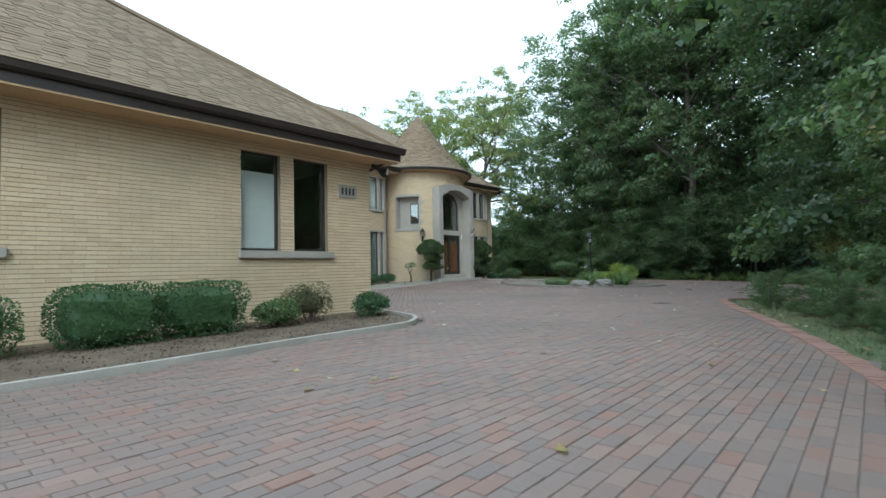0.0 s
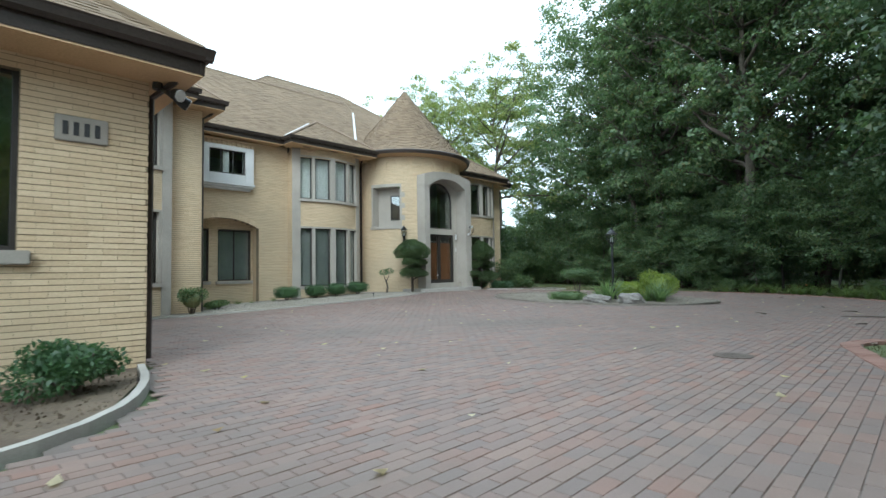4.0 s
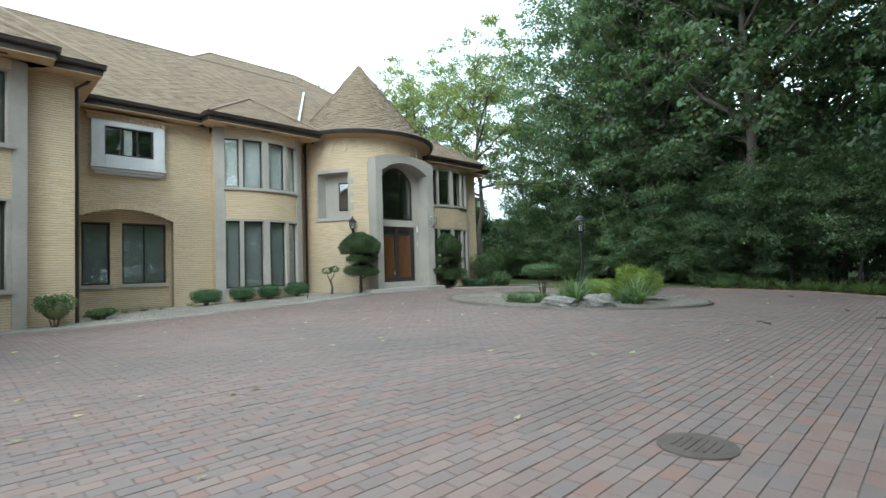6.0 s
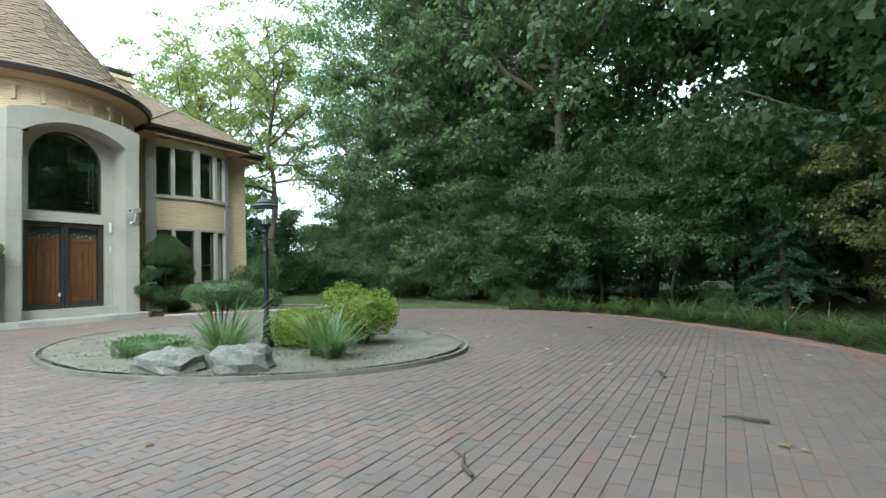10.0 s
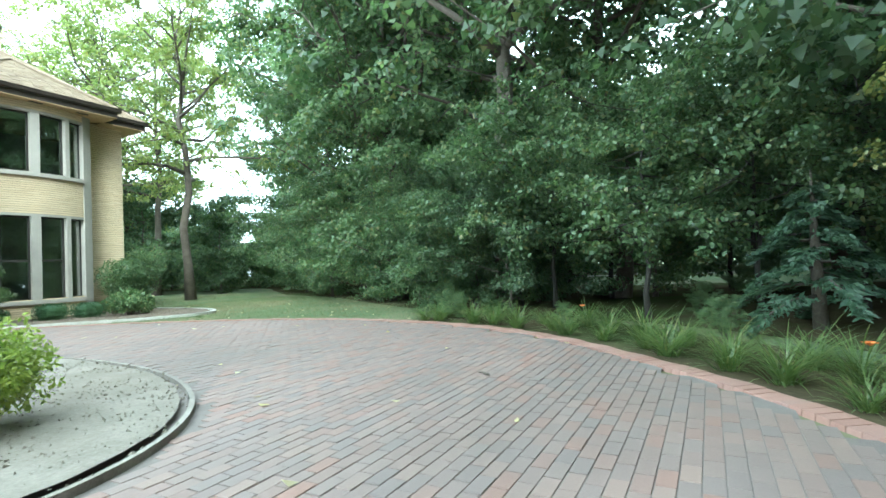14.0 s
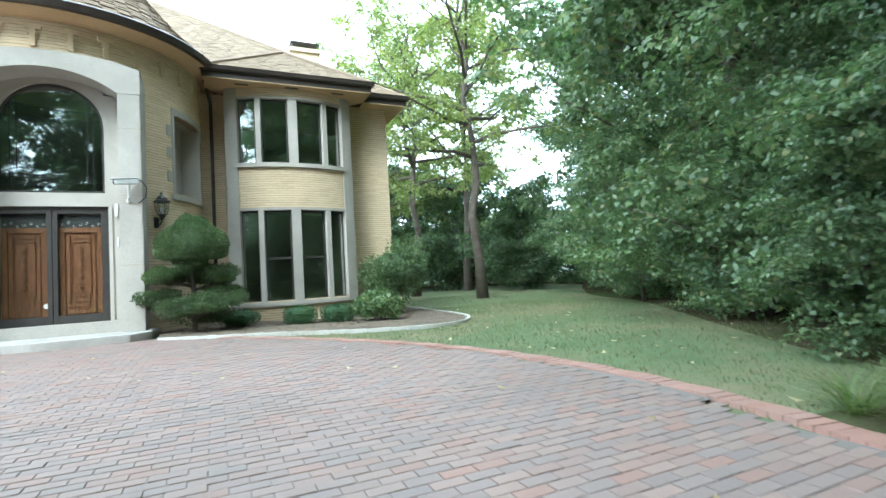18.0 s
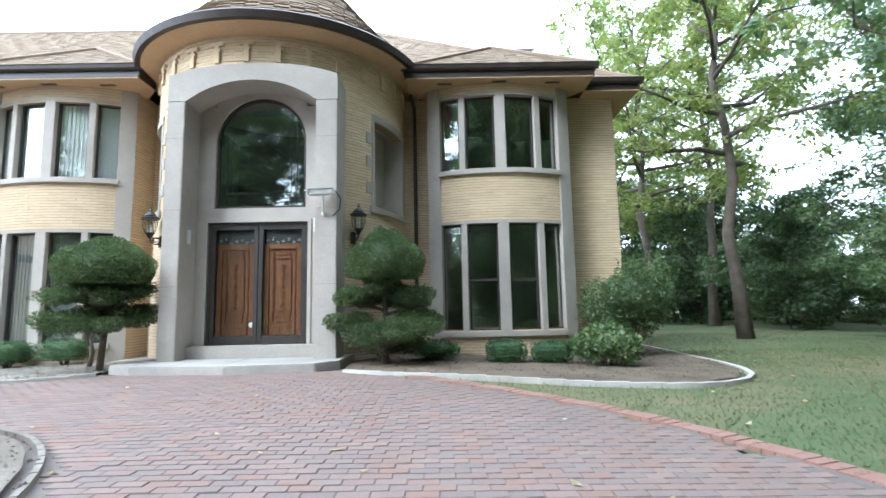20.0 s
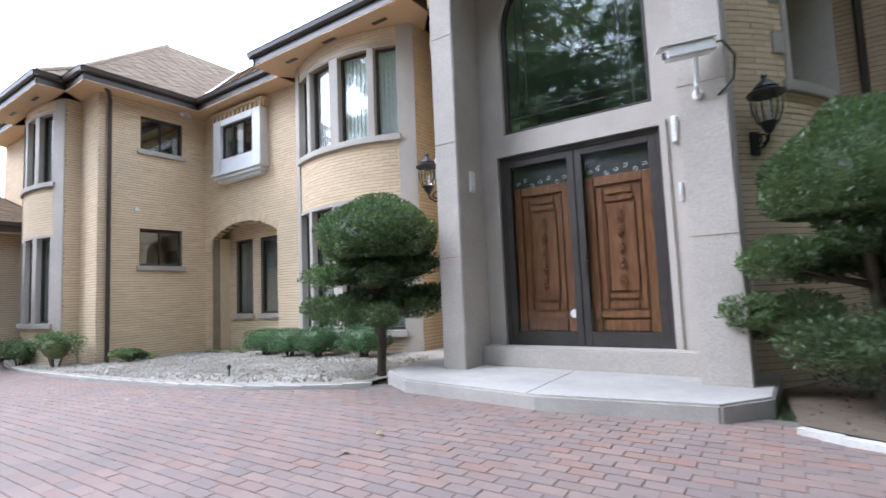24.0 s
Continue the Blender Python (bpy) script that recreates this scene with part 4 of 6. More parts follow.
# soffit vents
for x, y in ((17.4, 21.95), (18.75, 21.85), (20.1, 21.95), (28.3, 22.2), (29.65, 22.1), (31.0, 22.2), (8.9, 19.15), (10.6, 19.15)):
    part("soffit_vent", Geo().box(x - 0.18, x + 0.18, y - 0.04, y + 0.04, EAVE - 0.335, EAVE - 0.318), GUTTER, house)

# chimney
ch = part("chimney", Geo().box(31.2, 32.5, 32.0, 33.0, 6.9, 12.5).box(31.1, 32.6, 31.9, 33.1, 12.5, 12.7), BRICK, house, "buff brick chimney with a dark cap")
part("cap", Geo().box(31.15, 32.55, 31.95, 33.05, 12.95, 13.02).box(31.2, 31.28, 32.0, 32.08, 12.7, 12.95).box(32.42, 32.5, 32.0, 32.08, 12.7, 12.95).box(31.2, 31.28, 32.9, 33.0, 12.7, 12.95).box(32.42, 32.5, 32.9, 33.0, 12.7, 12.95), GUTTER, ch)

# ---- the garage ----
garage = thing("garage", "single-storey buff brick garage wing with a brown hipped shingle roof", "house")
gfront = Run((-9.0, 9.05), (7.78, 9.05))
gside = Run((7.78, 9.05), (7.78, 20.25))
GW = [(4.59, 5.42), (5.73, 6.57), (-0.85, -0.02), (0.3, 1.15)]
brick_wall(garage, gfront, -0.05, 3.52, [(a + 9, b + 9, 1.4, 3.36) for a, b in GW], singles=lambda s, z: s > 15.66 and 1.2 < z < 3.5)
brick_wall(garage, gside, -0.05, 3.52)
for k, (a, b) in enumerate(GW):
    w = window(garage, gfront, a + 9, b + 9, 1.4, 3.36, 0.1, 0.055)
    # pale slats added behind the glass imitate the sky's reflection low in it
    if k in (0, 2):
        bl = Geo()
        for q in range(36):
            bl.box(a + 0.05, b - 0.05, 9.198, 9.212, 1.44 + q * 0.0425, 1.48 + q * 0.0425)
        part("blind", bl, CURTAIN, w, "pale slats standing in for sky reflected in the lower pane")
for a, b in ((4.52, 6.68), (-0.92, 1.22)):
    part("sill", Geo().box(a, b, 8.96, 9.17, 1.25, 1.4), STONE, garage, "pale stone sill", bevel=0.012)
part("interior", Geo().box(-8.7, 7.5, 12.0, 12.1, 0, 3.5).box(-8.7, 7.5, 9.3, 12.0, -0.05, 0.05).box(-8.7, 7.5, 9.3, 12.0, 3.45, 3.52), ROOM, garage)
part("back_wall", Geo().box(-9.0, 7.5, 20.5, 20.7, 0, 3.5).box(-9.2, -9.0, 9.05, 20.6, 0, 3.5), BRICK, garage)
eave_run(garage, [(-9.4, 8.42), (8.2, 8.42), (8.2, 20.2)], 3.82, [(-9.4, 9.05), (7.78, 9.05), (7.78, 20.2)])
k = 6.2
shingles(garage, (-9.4, 8.42, 3.8), (8.2, 8.42, 3.8), (-9.4 + k, 8.42 + k, 3.8 + k * 0.745), (8.2 - k, 8.42 + k, 3.8 + k * 0.745), singles=300)
shingles(garage, (8.2, 8.42, 3.8), (8.2, 20.6, 3.8), (8.2 - k, 8.42 + k, 3.8 + k * 0.745), (8.2 - k, 20.6 - k, 3.8 + k * 0.745))
part("roof", Geo().slab([(8.2, 20.7, 3.8), (-9.4, 20.7, 3.8), (-9.4 + k, 14.7, 3.8 + k * 0.745), (8.2 - k, 14.7, 3.8 + k * 0.745)], 0.08).slab([(-9.4, 20.7, 3.8), (-9.4, 8.42, 3.8), (-9.4 + k, 14.6, 3.8 + k * 0.745)], 0.08), SHINGLE, garage)
part("ridge_cap", Geo().tube([(8.2, 8.42, 3.83), (8.2 - k, 8.42 + k, 3.83 + k * 0.745)], 0.06, 6), SHINGLE, garage)
part("downpipe", Geo().tube([(8.1, 8.6, 3.7), (8.0, 8.85, 3.5), (7.84, 9.2, 3.35), (7.84, 9.2, 0.1)], 0.045, 8), GUTTER, garage)

# house number plaque: bars for the figures
plaque = thing("plaque", "pale stone plaque with dark figures set in the brick garage wall", "sign")
part("plate", Geo().box(6.86, 7.36, 9.015, 9.06, 2.63, 2.92), STONE, plaque, bevel=0.01)
for k, (x, w) in enumerate(((6.93, 0.05), (7.03, 0.05), (7.13, 0.05), (7.23, 0.05))):
    part("figure", Geo().box(x, x + w, 9.005, 9.018, 2.7, 2.85), LETTER, plaque)
# twin floodlight under the garage eave corner
flood = thing("floodlight", "twin dark floodlight under the garage eave corner", "lamp")
part("mount", Geo().tube([(7.86, 8.98, 3.42), (7.86, 8.98, 3.52)], 0.06).tube([(7.86, 8.98, 3.44), (7.95, 8.85, 3.36)], 0.02).tube([(7.86, 8.98, 3.44), (8.05, 9.0, 3.38)], 0.02), IRON, flood)
for a, b in (((7.95, 8.85, 3.36), (8.03, 8.68, 3.30)), ((8.05, 9.0, 3.38), (8.22, 8.98, 3.3))):
    part("lamp_head", Geo().tube([a, tuple(0.4 * p + 0.6 * q for p, q in zip(a, b)), b], [0.035, 0.075, 0.08], 14), IRON, flood, smooth=False)
    part("lens", Geo().tube([b, tuple(q + 0.04 * (q - p) for p, q in zip(a, b))], [0.076, 0.07], 14), PALE, flood)


# ---- ground ----
def sheet(name, mat, x0, x1, y0, y1, step, lift=0.0, mask=None, label="", kind="structure"):
    xs, ys = np.arange(x0, x1 + step / 2, step), np.arange(y0, y1 + step / 2, step)
    X, Y = np.meshgrid(xs, ys)
    Z = gz(X, Y) + lift
    nx = len(xs)
    V = np.stack([X.ravel(), Y.ravel(), Z.ravel()], 1)
    i = (np.arange(len(ys) - 1)[:, None] * nx + np.arange(nx - 1)[None]).ravel()
    if mask is not None:
        i = i[mask(X.ravel()[i] + step / 2, Y.ravel()[i] + step / 2)]
    me = bpy.data.meshes.new(name)
    me.from_pydata(V.tolist(), [], np.stack([i, i + 1, i + nx + 1, i + nx], 1).tolist())
    me.materials.append(mat)
    ob = new(name, me)
    return tagged(ob, label, kind=kind)


DRIVE = [(-12.0, 5.2), (1.5, 5.7), (4.1, 5.98), (5.8, 6.08), (6.5, 6.3), (7.1, 6.9), (7.55, 7.9), (7.78, 9.0), (7.78, 19.5), (8.8, 19.1), (11.0, 18.85), (14.0, 18.7), (17.0, 18.55), (19.7, 18.6), (21.2, 18.9), (22.0, 19.3), (26.5, 19.35),
         (28.2, 18.1), (29.3, 17.0), (30.2, 15.8), (30.9, 14.2), (31.25, 12.6), (31.3, 11.0), (31.0, 9.2), (30.4, 7.6), (29.5, 6.2), (28.3, 4.95), (26.9, 3.75), (25.3, 2.75), (23.8, 2.1), (22.6, 1.2), (22.0, -0.5), (21.8, -30.0),
         (15.2, -30.0), (15.5, -1.0), (15.75, 1.6), (15.6, 2.7), (15.0, 3.05), (14.2, 2.85), (13.2, 2.55), (10.5, 1.55), (9.0, 1.0), (6.5, 0.2), (3.0, -0.7), (-2.0, -1.8), (-12.0, -3.5)]
ISLAND = [(23.15 + 2.75 * math.cos(t), 11.3 + 4.15 * math.sin(t)) for t in np.linspace(0, 2 * math.pi, 49)[:-1]]
ground = sheet("ground", GRASS, -120, 170, -120, 150, 2.0, -0.035, label="mown lawn and woodland ground round the house")
WOODS = [(-40, -14), (-8, -7.6), (0, -2.9), (6, -1.1), (10.5, 0.5), (13.2, 1.5), (14.6, 1.9), (14.9, 0.5), (14.6, -40), (-40, -40)]
WOODS2 = [(22.8, -40), (23.0, -4), (24.8, -0.2), (27.8, 1.4), (30.6, 3.4), (32.4, 6.2), (33.0, 9.0), (34.7, 12.2), (37.4, 16.0), (39.8, 19.6), (42, 24.4), (46, 29.6), (51, 36.5), (51, 45), (46, 54), (36, 60), (90, 90), (90, -40)]
for poly, m in ((WOODS, 7), (WOODS2, 16)):
    rim = [tuple(p) for p in curve_points(poly[1:m], 0.4)]
    tagged(part("woodland_floor", Geo().prism(rim + poly[m:] + poly[:1], -0.2, -0.02), WOODFLOOR), "brown leaf-strewn woodland floor", kind="structure")
tagged(part("clearing", Geo().prism([(43.0, -2.0), (44.5, 4.0), (43.5, 10.0), (45.0, 16.0), (62.0, 18.0), (62.0, -6.0)], -0.2, -0.008), GRASS), "sunny mown lawn beyond the belt of trees", kind="structure")
tagged(part("path", Geo().prism([(55.0, -6.0), (56.6, -6.0), (57.4, 18.0), (55.8, 18.0)], -0.2, 0.004), CONCRETE), "pale path across the far lawn", kind="structure")
road = sheet("driveway", JOINT, -12, 32, -30, 20, 0.5, -0.007, lambda x, y: inside(DRIVE, x, y), "brick-paved driveway loop round a planted island")

# pavers: the ones along the way as pieces, the rest joined
PL, PW, GAP = 0.222, 0.111, 0.0025
ix, iy = np.meshgrid(np.arange(int(44 / PL)), np.arange(int(34 / PW)))
px = -12 + (ix + 0.5 * (iy % 2)) * PL + PL / 2
py = -14 + iy * PW + PW / 2
ok = inside(DRIVE, px, py) & ~inside(ISLAND, px, py)
for dx, dy in ((PL / 2, PW / 2), (-PL / 2, -PW / 2), (PL / 2, -PW / 2), (-PL / 2, PW / 2)):
    ok &= inside(DRIVE, px + dx, py + dy) & ~inside(ISLAND, px + dx, py + dy)
px, py = px[ok], py[ok]
near = (px > 4.2) & (px < 6.7) & (py > 1.7) & (py < 4.4)
near &= np.cumsum(near) <= 300
rng = np.random.default_rng(3)


def paver_corners(cx, cy):
    n = len(cx)
    a, b, c = PL / 2 - GAP / 2, PW / 2 - GAP / 2, 0.004
    top = gz(cx, cy) + rng.normal(0, 0.0016, n)
    tx, ty = rng.normal(0, 0.006, n), rng.normal(0, 0.01, n)
    out = []
    for ux, uy, uz in ((-a, -b, -1), (a, -b, -1), (a, b, -1), (-a, b, -1), (-a + c, -b + c, 0), (a - c, -b + c, 0), (a - c, b - c, 0), (-a + c, b - c, 0)):
        z = top + tx * ux + ty * uy - (0.011 if uz else 0)
        out.append(np.stack([cx + ux, cy + uy, z], 1))
    return np.stack(out, 1)


V = paver_corners(px[~near], py[~near]).reshape(-1, 3)
base = np.arange(len(V) // 8)[:, None, None] * 8
F = (base + np.array([(4, 5, 6, 7), (0, 1, 5, 4), (1, 2, 6, 5), (2, 3, 7, 6), (3, 0, 4, 7)])[None]).reshape(-1, 4)
me = bpy.data.meshes.new("pavers")
me.from_pydata(V.tolist(), [], F.tolist())
me.materials.append(PAVER)
pav = new("pavers", me)
pav.parent = road
tagged(pav, "worn red and grey clay pavers", kind="stuff")


def strip(name, mat, line, width, height, parent=None, label="", pieces=0.0, lift=0.0, kind=""):
    """A kerb along a line on the ground; pieces: length of its stones, each a little apart."""
    pts = [np.array(p) for p in line]
    g, acc = Geo(), 0.0
    for i in range(len(pts) - 1):
        a, b = pts[i], pts[i + 1]
        d = (b - a) / np.linalg.norm(b - a)
        p = pts[i - 1] if i else a
        q = pts[i + 2] if i + 2 < len(pts) else b
        na = np.array([-(b - p)[1], (b - p)[0]]) / np.linalg.norm(b - p) * width / 2
        nb = np.array([-(q - a)[1], (q - a)[0]]) / np.linalg.norm(q - a) * width / 2
        e = d * 0.004 if pieces else d * 0
        zz = g0(*a) + lift
        wob = 0.006 * math.sin(i * 5.3) if pieces else 0
        g.hexa([(*(a - na + e), zz - 0.06), (*(b - nb - e), zz - 0.06), (*(b + nb - e), zz - 0.06), (*(a + na + e), zz - 0.06),
                (*(a - na * 0.92 + e), zz + height + wob), (*(b - nb * 0.92 - e), zz + height + wob), (*(b + nb * 0.92 - e), zz + height + wob), (*(a + na * 0.92 + e), zz + height + wob)])
    return part(name, g, mat, parent, label, kind=kind)


# red soldier edging of the drive
RED = curve_points([(-6, -2.5), (-2, -1.7), (3.0, -0.62), (6.5, 0.28), (9.0, 1.08), (10.5, 1.63), (13.2, 2.63), (14.2, 2.93), (15.05, 3.13), (15.68, 2.75), (15.83, 1.6), (15.6, -1.0), (15.4, -6)], 0.115)
FAR = curve_points([(21.9, -4), (22.1, -0.5), (22.7, 1.1), (23.85, 2.0), (25.35, 2.65), (26.95, 3.65), (28.35, 4.87), (29.57, 6.12), (30.5, 7.55), (31.1, 9.17), (31.4, 11.0), (31.35, 12.6), (31.0, 14.25), (30.3, 15.87), (29.4, 17.1), (28.3, 18.2), (26.9, 19.3)], 0.115)
strip("edging", REDPAVER, RED, 0.24, 0.012, None, "red clay paver edging along the driveway", 0.115, kind="structure")
strip("edging", REDPAVER, FAR, 0.24, 0.012, None, "red clay paver edging along the driveway", 0.115, kind="structure")

# dark soil under the lilies
LILY = [p + np.array([(q - p)[1], -(q - p)[0]]) / np.linalg.norm(q - p) * 1.05 for p, q in zip(FAR[:-1:4], FAR[1::4]) if p[0] > 22.4 and p[1] < 10.0]
strip("lily_bed", WOODFLOOR, LILY, 1.9, -0.016, None, "dark leafy soil under the daylilies", kind="structure")

# planting beds
def bed(name, poly, mat, lift, label):
    n = len(poly)
    c = np.mean(poly, 0)
    rings = []
    for f in (1.0, 0.75, 0.5, 0.25):
        rings += [(c[0] + (x - c[0]) * f, c[1] + (y - c[1]) * f) for x, y in poly]
    V = [(x, y, g0(x, y) + lift + 0.02 * noise.noise((x * 1.3, y * 1.3, 0))) for x, y in rings] + [(*c, g0(*c) + lift)]
    F = [(r * n + i, r * n + (i + 1) % n, (r + 1) * n + (i + 1) % n, (r + 1) * n + i) for r in range(3) for i in range(n)] + [(3 * n + i, 3 * n + (i + 1) % n, 4 * n) for i in range(n)]
    return tagged(part(name, Geo().add(V, F), mat), label, kind="structure")


bed("garage_bed", [(-10, 5.4), (1.5, 5.82), (4.1, 6.1), (5.75, 6.2), (6.4, 6.42), (6.98, 6.98), (7.42, 7.95), (7.7, 9.05), (-10, 9.05)], SOIL, 0.03, "bare soil bed along the garage wall")
strip("kerb", CONCRETE, curve_points([(-10, 5.3), (-3, 5.52), (1.5, 5.75), (4.1, 6.03), (5.8, 6.13), (6.45, 6.35), (7.05, 6.93), (7.48, 7.9), (7.72, 9.0)], 0.3), 0.085, 0.075, None, "low concrete bed edging", kind="structure")
bed("gravel_bed", [(7.85, 19.5), (8.8, 19.25), (11.0, 18.9), (14.0, 18.8), (17.0, 18.65), (19.7, 18.7), (21.15, 19.0), (21.9, 19.4), (21.9, 20.6), (21.4, 22.0), (21.2, 23.2), (12.3, 22.8), (12.25, 20.0), (7.85, 20.0)], GRAVEL, 0.035, "pale gravel strip before the house front")
strip("kerb", CONCRETE, curve_points([(7.85, 19.45), (8.8, 19.2), (11.0, 18.85), (14.0, 18.72), (17.0, 18.58), (19.7, 18.63), (21.2, 18.93), (22.0, 19.35)], 0.4), 0.1, 0.05, None, "pale concrete edging of the gravel strip", kind="structure")
bed("island_bed", [(23.15 + 2.65 * math.cos(t), 11.3 + 4.05 * math.sin(t)) for t in np.linspace(0, 2 * math.pi, 41)[:-1]], DRYSOIL, 0.05, "dry soil of the oval planted island")
isl = [(x, y) for x, y in ISLAND]
strip("kerb", SOILKERB, curve_points(isl + isl[:1], 0.3), 0.05, 0.05, None, "thin weathered edging round the island", kind="structure")
WK = curve_points([(26.4, 19.15), (27.1, 18.85), (28.8, 18.55), (30.4, 18.1), (31.9, 18.0), (33.0, 18.5), (33.6, 19.5), (33.85, 20.8), (33.95, 22.6), (34.1, 25.0), (34.1, 30.0)], 0.4)
bed("shrub_bed", [(26.4, 19.25), (27.1, 18.95), (28.8, 18.65), (30.4, 18.2), (31.9, 18.1), (32.9, 18.58), (33.5, 19.55), (33.75, 20.8), (33.85, 22.6), (33.95, 30.0), (32.9, 30.0), (32.85, 23.25), (27.3, 23.25), (27.0, 22.0), (26.3, 20.6)], SOIL, 0.04, "brown soil bed below the bay")
strip("kerb", WHITEKERB, WK, 0.09, 0.045, None, "white concrete edging of the shrub bed", kind="structure")
# entrance slab
slab = part("entrance_slab", Geo().prism([(22.0, 20.9), (22.05, 19.6), (22.7, 19.15), (24.4, 18.95), (25.9, 19.15), (26.25, 19.6), (26.3, 20.9)], -0.05, 0.34), CONCRETE, None, bevel=0.02)
tagged(slab, "pale concrete entrance slab with one joint", "step", kind="structure")
part("joint", Geo().box(24.3, 24.312, 18.98, 20.3, 0.341, 0.343), JOINT, slab)
# iron cover
cover = thing("drain_cover", "round rusty brown iron drain cover set in the driveway pavers", "cover", (13.0, 4.08, 0))
part("plate", Geo().lathe([(0.0, -0.02), (0.185, -0.02), (0.185, 0.004), (0.17, 0.008), (0.0, 0.008)], 0, 0, 32), RUST, cover)
part("rim", Geo().lathe([(0.195, -0.02), (0.225, -0.02), (0.225, 0.009), (0.195, 0.009)], 0, 0, 32), RUST, cover)
for k in range(6):
    part("rib", Geo().box(-0.135 + 0.02 * abs(k - 2.5), 0.135 - 0.02 * abs(k - 2.5), -0.115 + 0.046 * k - 0.008, -0.115 + 0.046 * k + 0.008, 0.008, 0.013), RUST, cover)


# ---- plants ----
RNG = np.random.default_rng(11)


def quads_mesh(name, P, mat):
    """A mesh of loose four-cornered leaves; P: n x 4 x 3."""
    n = len(P)
    me = bpy.data.meshes.new(name)
    me.vertices.add(n * 4)
    me.vertices.foreach_set("co", np.ascontiguousarray(P, np.float32).ravel())
    me.loops.add(n * 4)
    me.loops.foreach_set("vertex_index", np.arange(n * 4, dtype=np.int32))
    me.polygons.add(n)
    me.polygons.foreach_set("loop_start", np.arange(0, n * 4, 4, dtype=np.int32))
    me.polygons.foreach_set("loop_total", np.full(n, 4, np.int32))
    me.update(calc_edges=True)
    me.materials.append(mat)
    return me


def leaf_mesh(name, P, mat):
    """A mesh of loose three-cornered leaves; P: n x 3 x 3."""
    n = len(P)
    me = bpy.data.meshes.new(name)
    me.vertices.add(n * 3)
    me.vertices.foreach_set("co", np.ascontiguousarray(P, np.float32).ravel())
    me.loops.add(n * 3)
    me.loops.foreach_set("vertex_index", np.arange(n * 3, dtype=np.int32))
    me.polygons.add(n)
    me.polygons.foreach_set("loop_start", np.arange(0, n * 3, 3, dtype=np.int32))
    me.polygons.foreach_set("loop_total", np.full(n, 3, np.int32))
    me.update(calc_edges=True)
    me.materials.append(mat)
    return me


def unit(v):
    return v / np.maximum(1e-9, np.linalg.norm(v, axis=-1, keepdims=True))


def leaves_at(C, out, size, droop=0.3, wide=0.55, loose=0.8):
    """Leaf quads at centres C that point roughly along out."""
    n = len(C)
    d = unit(out + RNG.normal(0, loose, (n, 3)) + np.array([0, 0, -droop]))
    s = unit(np.cross(d, unit(RNG.normal(0, 1, (n, 3)) + np.array([0, 0, 1.2]))))
    up = np.cross(s, d)
    L = size * RNG.uniform(0.65, 1.25, (n, 1))
    base, tip = C - d * L * 0.5, C + d * L * 0.5 - up * L * 0.12
    return np.stack([base, C + s * L * wide * 0.5 + up * L * 0.05, tip, C - s * L * wide * 0.5 + up * L * 0.05], 1)


def sprays(C, R, size, r, droop=0.35, wide=0.62):
    """Leaves at centres C of clumps, R: their way from the clump's middle. They lie over one another like tiles, faces up and outwards."""
    n = len(C)
    out = unit(R)
    nrm = unit(out * 0.55 + np.array([0, 0, 0.8]) + r.normal(0, 0.48, (n, 3)))
    d = out * 0.8 + r.normal(0, 0.55, (n, 3)) - np.array([0, 0, droop])
    d = unit(d - nrm * (d * nrm).sum(1, keepdims=True))
    side = np.cross(nrm, d)
    L = size * r.uniform(0.65, 1.3, (n, 1))
    return np.stack([C - d * L * 0.5, C + side * L * wide * 0.5 + nrm * L * 0.04, C + d * L * 0.5 - nrm * L * 0.14, C - side * L * wide * 0.5 + nrm * L * 0.04], 1)


